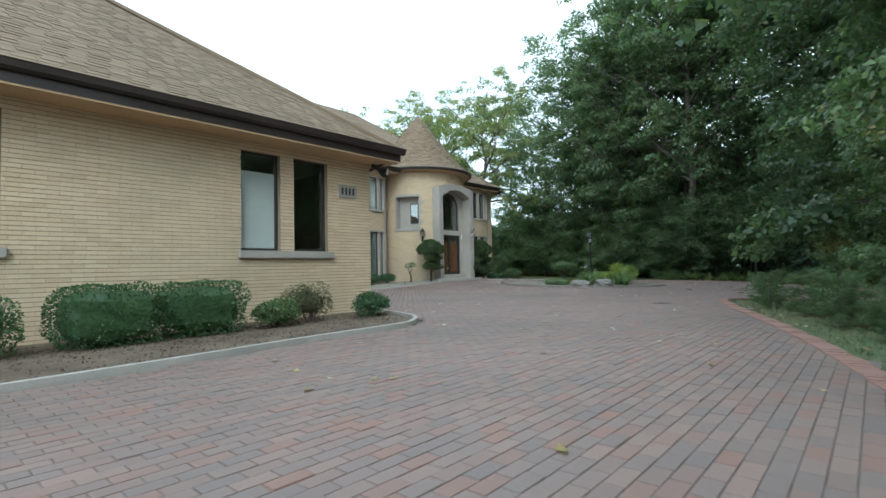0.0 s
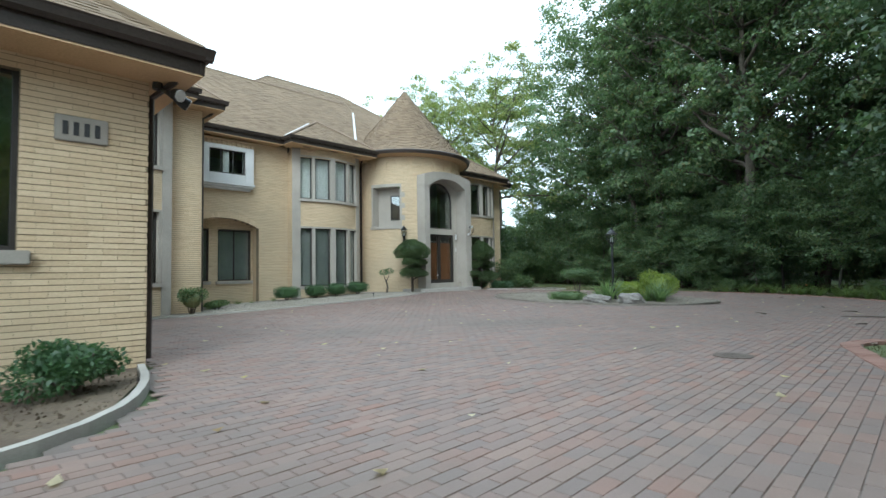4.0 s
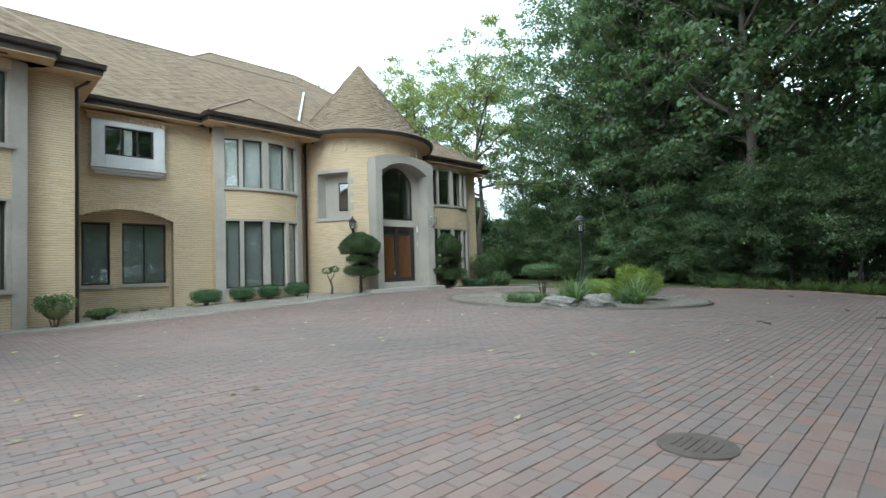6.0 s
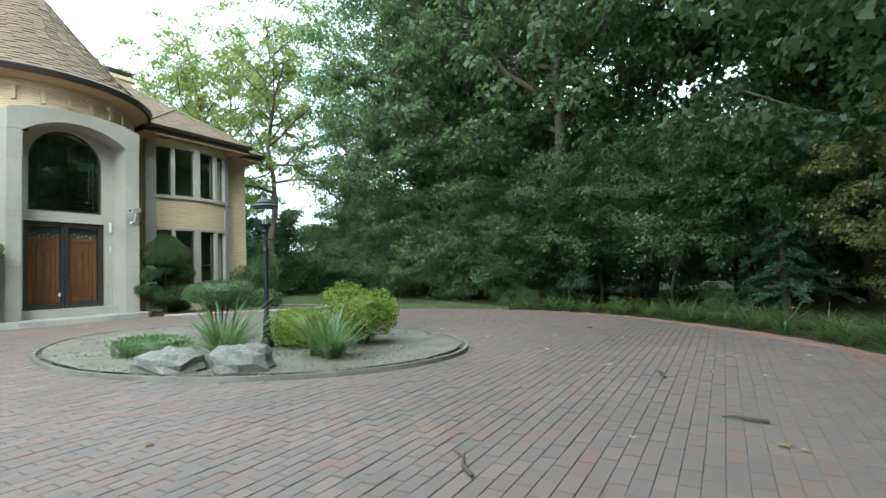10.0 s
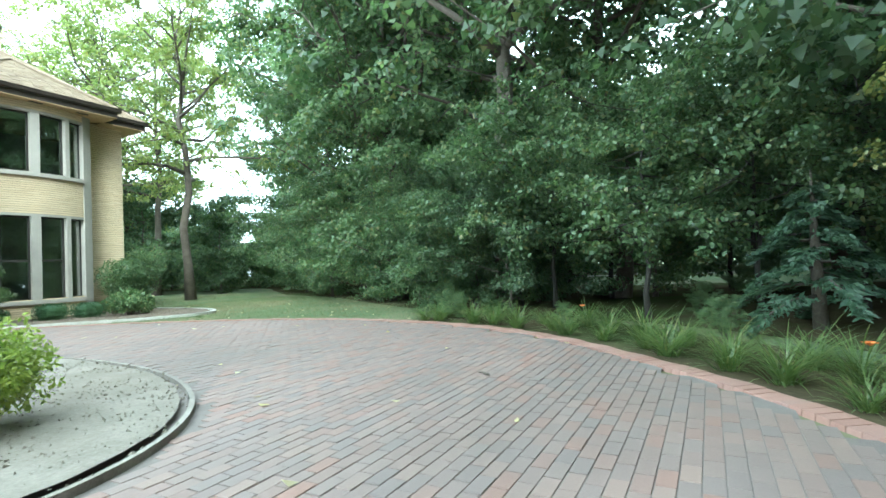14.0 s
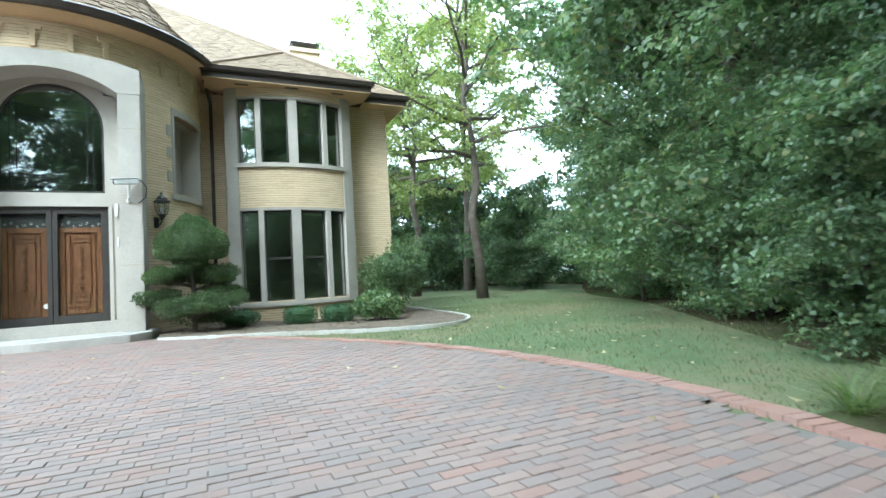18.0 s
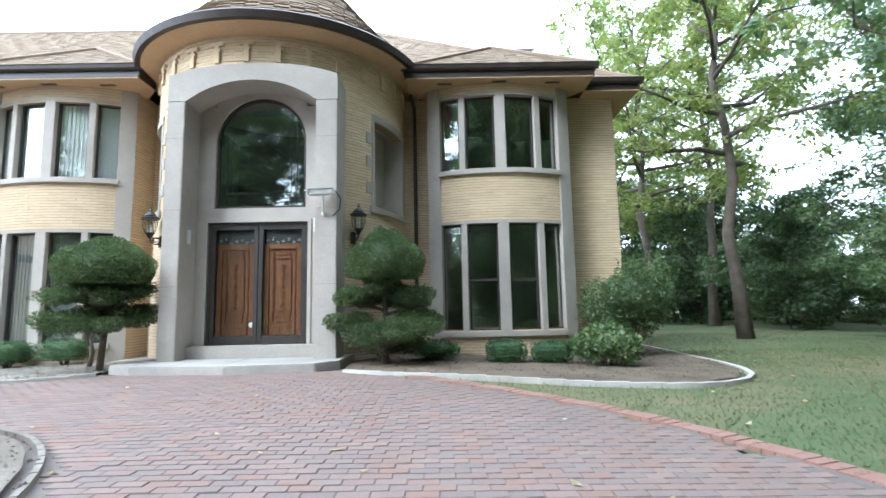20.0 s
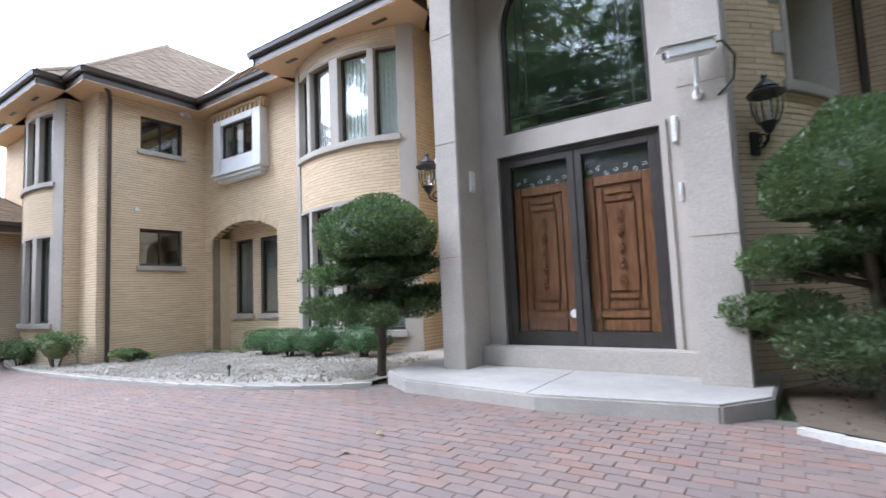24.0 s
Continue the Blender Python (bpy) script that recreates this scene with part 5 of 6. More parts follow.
def tree_parts(seed, h, crown_r, base, limbs, per, leaf, clump, tilt=0.55, girth=None, mat=None, sparse=1.0, name="tree", simple=False, twigs=3, stems=1):
    """Trunk with limbs, boughs and twigs; at the twigs' ends tight flat clumps of leaves with gaps between them."""
    r = np.random.default_rng(seed)
    g, tips = Geo(), []
    girth = girth or h * 0.0105
    for st in range(stems):
        lean = r.normal(0, 0.02 if stems == 1 else 0.16, 2)
        top = np.array([lean[0] * h, lean[1] * h, h * 0.92])
        k = 9
        tp = [np.array([0, 0, -0.15])] + [top * (i / k) + np.append(r.normal(0, h * 0.007, 2), 0) for i in range(1, k + 1)]
        g.tube(tp, [girth * 1.3] + [girth * (1 - 0.88 * i / k) for i in range(1, k + 1)], 9)
        for j in range(limbs // stems):
            f = base + (0.98 - base) * (j + r.uniform(0, 0.8)) / (limbs // stems)
            p = np.array([np.interp(f * k, range(k + 1), [q[i] for q in tp]) for i in range(3)])
            a = j * 2.4 + r.uniform(-0.5, 0.5)
            q = (f - base) / (1 - base)
            ln = crown_r * (0.55 + 0.75 * math.sin(math.pi * min(1, 0.22 + 0.72 * q))) * r.uniform(0.7, 1.15)
            d = np.array([math.cos(a), math.sin(a), tilt * r.uniform(0.3, 1.3)])
            d /= np.linalg.norm(d)
            pts = [p]
            for s in range(4):
                d = d + r.normal(0, 0.17, 3) + np.array([0, 0, 0.05])
                d /= np.linalg.norm(d)
                pts.append(pts[-1] + d * ln / 4)
            lr = girth * (0.45 - 0.3 * q)
            g.tube(pts, [lr, lr * 0.8, lr * 0.6, lr * 0.4, lr * 0.15], 6)
            for s in range(1, 5):
                for b in range(twigs if s < 4 else twigs + 1):
                    e = d * 0.5 + r.normal(0, 0.8, 3)
                    e[2] = e[2] * 0.5 + 0.08
                    e /= np.linalg.norm(e)
                    tl = crown_r * r.uniform(0.14, 0.34)
                    mid, end = pts[s] + e * tl * 0.55, pts[s] + e * tl + np.array([0, 0, -0.05 * tl])
                    if b == 0 or not simple:
                        g.tube([pts[s], mid, end], [lr * 0.28, lr * 0.17, lr * 0.05], 3)
                    if r.random() < sparse:
                        tips += [(end, e)] + ([(mid + r.normal(0, 0.1, 3), e)] if r.random() < 0.6 else [])
    C, O = [], []
    for p, e in tips:
        size = r.uniform(0.65, 1.35)
        m = max(4, int(per * size * r.uniform(0.8, 1.2)))
        off = unit(r.normal(0, 1, (m, 3))) * r.uniform(0, 1, (m, 1)) ** 0.4 * clump * size * np.array([1.15, 1.15, 0.52])
        off[:, 2] -= 0.35 * (off[:, 0] ** 2 + off[:, 1] ** 2) / (clump * size)
        C.append(p + off)
        O.append(e * 0.25 * clump + off)
    C, O = np.concatenate(C), np.concatenate(O)
    keep = C[:, 2] > 0.12
    Q = sprays(C[keep], O[keep], leaf, r)
    return g, (leaf_mesh(name + "_crown", Q[:, 1:], mat or LEAF) if simple else quads_mesh(name + "_crown", Q, mat or LEAF))


def tree(kind_name, label, seed, *args, bark=None, **kw):
    t = thing(kind_name, label, "tree")
    g, crown = tree_parts(seed, *args, **kw)
    part("trunk", g, bark or BARK, t, smooth=True)
    c = new("crown", crown)
    c.parent = t
    return t


def put(ob, x, y, s=1.0, rz=0.0, z=None, sz=None):
    m = pose(x, y, (g0(x, y) - 0.05) if z is None else z, 0, 0, rz) @ Matrix.Diagonal((s, s, sz or s, 1))
    ob.matrix_basis = m
    return ob


def again(ob, x, y, s=1.0, rz=0.0, z=None, sz=None):
    return copy_thing(ob, pose(x, y, (g0(x, y) - 0.05) if z is None else z, 0, 0, rz) @ Matrix.Diagonal((s, s, sz or s, 1)))


TALL, FULL, LOW = "tall forest maple with a dense green crown", "tall forest maple with a full heavy crown", "low understorey tree with foliage down to the ground"
tall = [tree("maple_tree", TALL, 21, 17, 4.4, 0.26, 26, 52, 0.24, 0.50, name="maple", mat=LEAF_WOOD, sparse=0.66, simple=True),
        tree("maple_tree", TALL, 22, 19, 4.7, 0.30, 26, 52, 0.25, 0.52, name="maple2", mat=LEAF_WOOD, sparse=0.66, simple=True),
        tree("maple_tree", TALL, 23, 15, 4.2, 0.22, 26, 52, 0.24, 0.48, name="maple3", mat=LEAF_WOOD, sparse=0.66, simple=True)]
dense = [tree("maple_tree", FULL, 24, 17, 4.8, 0.16, 30, 66, 0.28, 0.66, name="full_maple", mat=LEAF_SHADED, sparse=0.92, simple=True),
         tree("maple_tree", FULL, 25, 18, 5.0, 0.14, 30, 66, 0.28, 0.66, name="full_maple2", mat=LEAF_SHADED, sparse=0.92, simple=True)]
under = [tree("understorey_tree", LOW, 31, 6.2, 2.5, 0.05, 24, 46, 0.17, 0.40, 0.3, name="under", simple=True),
         tree("understorey_tree", LOW, 32, 7.5, 2.7, 0.06, 26, 46, 0.18, 0.42, 0.2, name="under2", mat=LEAF_WOOD, simple=True),
         tree("understorey_tree", LOW, 33, 5.0, 2.3, 0.04, 22, 46, 0.16, 0.38, 0.35, name="under3", simple=True)]
near_under = [tree("understorey_tree", "low understorey tree with drooping compound leaves", 34, 6.6, 2.6, 0.05, 26, 58, 0.115, 0.34, 0.25, name="near_under"),
              tree("understorey_tree", "low understorey tree with drooping compound leaves", 35, 5.6, 2.4, 0.05, 24, 58, 0.115, 0.33, 0.2, name="near_under2", mat=LEAF_WOOD),
              tree("understorey_tree", "low understorey tree with leaves turning yellow and orange", 38, 6.0, 2.4, 0.08, 24, 54, 0.115, 0.34, 0.25, name="gold_under", mat=LEAF_GOLD),
              tree("understorey_tree", "low understorey tree with drooping sprays, the wood's shade put into its leaf colour", 39, 6.4, 2.5, 0.05, 26, 58, 0.115, 0.34, 0.22, name="dark_under", mat=LEAF_SHADED)]
far = [tree("woodland_tree", "dense leafy tree deep in the wood", 36, 9.5, 3.6, 0.03, 24, 26, 0.42, 0.75, 0.3, name="far_tree", mat=LEAF_SHADED, simple=True)]
oak = tree("oak_tree", "tall open-crowned oak with yellowing leaves beside the lawn", 41, 18.5, 4.8, 0.36, 24, 48, 0.19, 0.48, 0.7, 0.24, LEAF_OAK, 0.7, name="oak")
big_oak = tree("oak_tree", "massive dark forest oak with long spreading limbs", 44, 21, 4.9, 0.34, 28, 60, 0.22, 0.56, 0.55, 0.34, LEAF_WOOD, 0.42, name="big_oak", twigs=4)
low_maple = tree("maple_tree", "broad-leaved maple hanging low over the drive's edge", 45, 11, 3.6, 0.14, 26, 60, 0.19, 0.55, 0.2, 0.16, LEAF_SHADED, name="low_maple", twigs=4)
EDGE = curve_points([(-8, -8), (0, -5.2), (6, -3.2), (10.5, -1.4), (13.6, -0.6), (14.2, -4), (14.0, -12)], 0.5)
EDGE2 = curve_points([(23.2, -12), (23.5, -4), (25.2, -0.8), (28.0, 0.6), (31.2, 2.6), (33.4, 5.8), (33.9, 8.8), (34.6, 12), (36.2, 16.5), (38.2, 20.0), (41.5, 24.0), (47, 28.5), (52, 36), (52, 44), (47, 53), (37, 58)], 0.5)


def along(line, step, offset, jitter, r):
    """Places along a line, moved outwards to its right."""
    out, acc = [], 0.0
    for i in range(1, len(line)):
        a, b = np.array(line[i - 1]), np.array(line[i])
        d = np.linalg.norm(b - a)
        acc += d
        if acc >= step:
            acc = 0.0
            n = np.array([(b - a)[1], -(b - a)[0]]) / d
            out.append(b + n * offset + r.normal(0, jitter, 2))
    return out


PATHWAY = [(METRES * x, METRES * y) for _, x, y, *_ in ROWS]
cs, sn = math.cos(radians(TURN)), math.sin(radians(TURN))
PATHWAY = [(x * cs - y * sn, x * sn + y * cs) for x, y in PATHWAY]


def clear(p, d):
    return min(math.dist(p, q) for q in PATHWAY) > d


rr2, used = np.random.default_rng(5), set()
for line in (EDGE, EDGE2):
    for protos, step, offset, jit, lo, hi in ((under, 2.1, 0.9, 0.35, 0.75, 1.15), (tall, 4.4, 3.7, 0.6, 1.05, 1.25), (under, 4.4, 4.6, 0.8, 0.95, 1.3), (tall, 8.5, 9.0, 1.0, 1.0, 1.25), (far, 4.2, 10.0, 1.0, 0.8, 1.2), (far, 5.0, 16.0, 1.5, 0.9, 1.25), (far, 5.5, 24.0, 2.0, 0.9, 1.3)):
        for x, y in along(line, step, offset, jit, rr2):
            if line is EDGE2 and protos is under and 30.0 < x < 37.5 and 0.5 < y < 7.6:
                continue
            if (line is EDGE2 and (y > 19.5 or y > 6 and offset > 8) or line is EDGE and x < 9.5) and protos is tall:
                continue
            if line is EDGE2 and (protos is not tall and 30.5 < x < 58 and abs(y - 6.6 - 0.09 * (x - 31)) < 1.4 + 0.05 * (x - 31) or 42.5 < x < 60 and -1 < y < 14):
                continue
            if line is EDGE2 and protos is under and 9.5 < y < 24:
                x, y = x + 1.2, y - 0.6
            if not clear((x, y), 14.0 if protos is far else 5.2 if protos is under else 3.8):
                continue
            ob = protos[int(rr2.integers(len(protos)))]
            if protos is under and not clear((x, y), 8.5):
                ob = near_under[int(rr2.choice(3, p=(0.44, 0.34, 0.22)))]
                # along this stretch the shade-darkened leaf colour stands in for canopy shade
                if 9.5 < y < 26:
                    ob = near_under[3 if rr2.random() < 0.9 else 2]
            s, a = rr2.uniform(lo, hi), rr2.uniform(0, 360)
            if protos is far and y > 18:
                s *= 0.75
            if ob in used:
                again(ob, x, y, s, a)
            else:
                put(ob, x, y, s, a)
                used.add(ob)
for k, ob in enumerate(tall + under + near_under + far):
    if ob not in used:
        put(ob, 39.0 + 3 * k, -6.0, 1.0, 50 * k)
for x, y, s, a, k in ((26.2, -4.2, 1.2, 40, 0), (29.8, -2.6, 1.25, 100, 1), (28.0, -8.0, 1.3, 250, 1), (33.5, -5.5, 1.35, 300, 0), (38.0, -1.5, 1.35, 60, 1),
                      (24.5, -15.0, 1.3, 10, 2), (28.2, -1.2, 0.95, 215, 0), (30.5, -12.0, 1.3, 35, 1), (19.5, -26.0, 1.3, 200, 0), (12.0, -7.5, 1.2, 130, 1)):
    ob = dense[k % 2]
    if ob in used:
        again(ob, x, y, s, a)
    else:
        put(ob, x, y, s, a)
        used.add(ob)
for x, y, s, a in ((44.5, 33.0, 0.6, 0), (48.0, 38.5, 0.75, 70), (44.0, 41.0, 0.9, 140), (46.5, 46.5, 0.95, 200), (40.5, 48.0, 1.1, 260), (36.0, 47.0, 1.0, 320), (43.0, 52.0, 1.1, 30)):
    again(far[0], x, y, s, a)
for x, y, s, a, k in ((33.4, -0.6, 1.0, 40, 0), (37.5, 1.0, 1.1, 190, 2), (49.0, 28.5, 0.95, 20, 0), (45.5, 24.2, 0.8, 140, 2), (54.5, 35.0, 1.1, 250, 1), (39.4, 16.9, 0.95, 40, 1), (47.0, 19.0, 0.9, 150, 0)):
    again(tall[k], x, y, s, a)
put(big_oak, 35.0, 8.9, 0.95, 0)
again(big_oak, 37.6, 14.2, 0.9, 130)
again(dense[1], 41.5, 11.5, 1.2, 310)
again(dense[0], 41.8, 16.4, 0.72, 40)
put(low_maple, 14.2, -1.9, 0.85, 60)
for x, y, s, a in ((34.5, 9.6, 0.6, 0), (36.0, 11.2, 0.75, 120), (37.3, 12.6, 0.75, 200)):
    again(near_under[1], x, y, s, a)
for x, y, s, a in ((34.0, 8.5, 0.6, 30), (36.0, 8.4, 0.8, 210), (35.6, 10.3, 0.7, 300)):
    again(near_under[3], x, y, s, a)
for x, y, s, a in [(61.5 + 3 * (k % 2), -8.0 + 2.9 * k, 1.2 + 0.1 * (k % 3), 67 * k) for k in range(10)] + [(53.0, 15.5, 1.0, 20), (48.0, 15.0, 0.9, 90), (50.0, -3.5, 1.0, 160), (55.0, -5.0, 1.1, 230)]:
    again(far[0], x, y, s, a)
put(oak, 38.8, 28.0, 1.0, 30)
again(oak, 38.3, 35.2, 1.0, 200)
for x, y, s, a in ((43.5, 38.5, 1.12, 120), (39.5, 44.0, 1.0, 260), (45.5, 45.0, 0.9, 310), (36.5, 50.0, 0.85, 10)):
    again(oak, x, y, s, a)
# saplings before the gap in the woods
sapling = tree("sapling", "young many-stemmed tree at the wood's edge", 51, 5.0, 2.3, 0.3, 22, 34, 0.10, 0.26, 0.12, 0.06, LEAF_WOOD, name="sapling", bark=DARK_BARK)
put(sapling, 32.6, 5.1, 1.0, 20)
for x, y, s, a in ((34.5, 7.5, 1.05, 140), (36.2, 3.0, 1.2, 250), (37.4, 6.6, 1.25, 80), (34.2, 1.4, 1.1, 10), (40.5, 8.6, 1.3, 200), (41.0, 3.4, 1.3, 310), (33.2, 3.2, 0.95, 120)):
    again(sapling, x, y, s, a)


for x, y, s, a in ((31.9, 6.6, 0.1, 0), (33.8, 4.2, 0.16, 320), (30.4, 3.9, 0.15, 200), (32.2, 9.2, 0.16, 100), (34.0, 10.2, 0.22, 15), (36.5, 3.2, 0.24, 170), (40.0, 2.6, 0.34, 280), (39.0, 10.6, 0.34, 130),
                   (4.5, -1.3, 0.13, 40), (6.4, -0.75, 0.15, 90), (8.2, -0.1, 0.14, 150), (9.6, 0.45, 0.17, 220), (11.2, 1.0, 0.16, 300), (12.8, 1.75, 0.17, 20), (14.2, 2.1, 0.14, 80), (7.4, -1.2, 0.22, 10), (10.2, -0.2, 0.25, 70), (12.2, 0.6, 0.24, 190)):
    ob = again(under[1 if x < 15 else 2], x, y, s * (0.7 if x < 15 else 1), a)
    ob.name = "undergrowth"
    tagged(ob, "low leafy undergrowth on the woodland floor", "shrub")


def spruce(seed, h, r0):
    t = thing("spruce", "blue-green spruce with drooping lower boughs", "tree")
    g, r = Geo(), np.random.default_rng(seed)
    g.tube([(0, 0, -0.1), (0.03, 0, h * 0.5), (0, 0, h)], [0.11, 0.07, 0.01], 8)
    C, O = [], []
    for k in range(int(h * 9)):
        z = 0.45 + (h - 0.6) * k / (h * 9)
        ln = r0 * (1 - z / h) * r.uniform(0.75, 1.1)
        a = k * 2.399
        e = np.array([math.cos(a), math.sin(a), 0.0])
        pts = [np.array([0, 0, z]) + e * ln * f + np.array([0, 0, -0.42 * ln * f * f + 0.1 * ln * f]) for f in (0, 0.35, 0.7, 1.0)]
        g.tube(pts, [0.025, 0.018, 0.012, 0.004], 5)
        side = np.array([-e[1], e[0], 0])
        for f in np.arange(0.25, 1.0, 0.06):
            c = np.array([np.interp(f, (0, 0.35, 0.7, 1.0), [q[i] for q in pts]) for i in range(3)])
            w = ln * 0.33 * (1.1 - f)
            m = 22
            u = r.uniform(-1, 1, (m, 1))
            C.append(c + side * u * w + e * np.abs(u) * w * 0.5 + r.normal(0, 0.03, (m, 3)))
            O.append(side * np.sign(u) * 0.8 + e)
    part("trunk", g, BARK, t, smooth=True)
    c = new("crown", quads_mesh("spruce_crown", leaves_at(np.concatenate(C), np.concatenate(O), 0.13, 0.35, 0.35, 0.4), SPRUCE))
    c.parent = t
    return t


put(spruce(61, 2.4, 2.0), 31.2, 2.6)


def foliage(name, C, O, size, mat, parent, **kw):
    c = new(name, quads_mesh(name, leaves_at(C, O, size, **kw), mat))
    c.parent = parent
    return c


def lump(n, rx, ry, rz, flat=0.0, rough=0.12, seed=0, shell=0.25, box=2.0):
    """Points in the outer shell of a lumpy rounded body, and their outward directions; box: 2 is an ellipsoid, more is boxier."""
    r = np.random.default_rng(seed)
    d = unit(r.normal(0, 1, (n, 3)))
    k = (np.abs(d) ** box).sum(1, keepdims=True) ** (-1 / box)
    wob = np.array([noise.noise(Vector(v) * 2.3 + Vector((seed, 0, 0))) for v in d.tolist()])[:, None]
    q = d * k * (1 + rough * wob) * (1 - shell * r.uniform(0, 1, (n, 1)) ** 2)
    P = q * np.array([rx, ry, rz])
    if flat:
        P[:, 2] = np.maximum(P[:, 2], -flat * rz)
    return P, d


def core(rx, ry, rz, box=2.0, seed=0):
    g, n, m = Geo(), 14, 9
    vs = []
    for i in range(m + 1):
        for j in range(n):
            t, a = math.pi * i / m, 2 * math.pi * j / n
            d = np.array([math.sin(t) * math.cos(a), math.sin(t) * math.sin(a), math.cos(t)])
            k = (np.abs(d) ** box).sum() ** (-1 / box)
            vs.append(tuple(d * k * np.array([rx, ry, rz]) * (0.98 + 0.1 * noise.noise(Vector(d) * 3 + Vector((seed, 1, 0))))))
    return g.add(vs, [(i * n + j, i * n + (j + 1) % n, (i + 1) * n + (j + 1) % n, (i + 1) * n + j) for i in range(m) for j in range(n)])


def lobed(n, rx, ry, rz, seed, lobes, rough=0.3):
    """Leaf places over several rounded lobes that make one loose, uneven body."""
    r = np.random.default_rng(seed)
    P, D = [], []
    for k in range(lobes):
        a, f = k * 2.4 + r.uniform(0, 1), 0.55 * math.sqrt((k + 0.5) / lobes)
        q = r.uniform(0.42, 0.62)
        c = np.array([rx * f * math.cos(a), ry * f * math.sin(a), rz * r.uniform(-0.35, 0.45)])
        p, d = lump(n // lobes, rx * q, ry * q, rz * q * 1.1, 0, rough, seed + k, 0.45)
        P.append(p + c)
        D.append(d)
    P, D = np.concatenate(P), np.concatenate(D)
    P[:, 2] = np.maximum(P[:, 2], -0.95 * rz)
    return P, D


def shrub(name, label, x, y, rx, ry, rz, mat=None, n=3200, leaf=0.045, seed=1, box=2.0, lift=0.0, rz_deg=0.0, lobes=0, rough=0.14, group=""):
    """A clipped or loose shrub on short stems."""
    mat = mat or BOX_LEAF
    t = thing(name, label, "shrub", (x, y, g0(x, y) + 0.02), rz_deg, group)
    zc = lift + rz
    P, d = lobed(n, rx, ry, rz, seed, lobes) if lobes else lump(n, rx, ry, rz, 0.92, rough, seed, 0.3, box)
    foliage("foliage", P + np.array([0, 0, zc]), d, leaf, mat, t, droop=0.0)
    inner = part("inner_foliage", core(*((rx * 0.5, ry * 0.5, rz * 0.55) if lobes else (rx * 0.8, ry * 0.8, rz * 0.8)), box, seed), mat, t)
    inner.matrix_local = pose(0, 0, zc)
    r = np.random.default_rng(seed)
    for k in range(5):
        a = k * 1.26 + r.uniform(0, 1)
        g = Geo().tube([(0.04 * math.cos(a), 0.04 * math.sin(a), -0.06), (rx * 0.25 * math.cos(a), ry * 0.25 * math.sin(a), zc * 0.6), (rx * 0.55 * math.cos(a), ry * 0.55 * math.sin(a), zc + rz * 0.3)], [0.022, 0.016, 0.006], 6)
        part("stem", g, BARK, t)
    return t


def topiary(name, label, x, y, pads, trunk_h, seed, point=0.2):
    """Cloud-pruned juniper: a bare leaning trunk that carries flat pads of foliage."""
    t = thing(name, label, "shrub", (x, y, g0(x, y) + 0.02))
    g, r = Geo(), np.random.default_rng(seed)
    g.tube([(0, 0, -0.06), (0.03, 0.02, trunk_h * 0.35), (-0.02, 0, trunk_h * 0.7), (0, 0, trunk_h)], [0.065, 0.055, 0.045, 0.02], 9)
    for k, (px_, py_, pz_, rx, ry, rz, n) in enumerate(pads):
        q = min(pz_ - 0.25, trunk_h * 0.9)
        if math.hypot(px_, py_) > 0.05:
            part("branch", Geo().tube([(0, 0, q), (px_ * 0.5, py_ * 0.5, q + 0.08), (px_, py_, pz_ - rz * 0.3)], [0.035, 0.028, 0.014], 6), BARK, t, smooth=True)
        tw = Geo()
        for j in range(7):
            a = j * 0.9 + k
            tw.tube([(px_ * 0.4, py_ * 0.4, pz_ - rz * 0.8), (px_ + rx * 0.5 * math.cos(a), py_ + ry * 0.5 * math.sin(a), pz_ - rz * 0.3)], [0.014, 0.005], 5)
        part("twig_spray", tw, BARK, t, kind="stuff")
        if k:
            P, d = lobed(int(n * 1.9), rx * 1.02, ry * 1.02, rz * 1.2, seed + 10 * k, 5, 0.3)
        else:
            P, d = lump(int(n * 2.2), rx, ry, rz, 0.5, 0.16, seed + k, 0.22)
            P[:, :2] *= 1.06 - point * np.clip(P[:, 2:] / rz, 0, 1) ** 1.5
        foliage("foliage_pad", P + np.array([px_, py_, pz_]), d + np.array([0, 0, 0.5]), 0.055, NEEDLE, t, droop=-0.3, wide=0.36)
        c = part("inner_foliage", core(*((rx * 0.45, ry * 0.45, rz * 0.5) if k else (rx * (0.85 - 0.4 * point), ry * (0.85 - 0.4 * point), rz * 0.7)), 2.0, seed + k), NEEDLE, t)
        c.matrix_local = pose(px_, py_, pz_ + rz * 0.05)
    part("trunk", g, BARK, t, smooth=True)
    return t


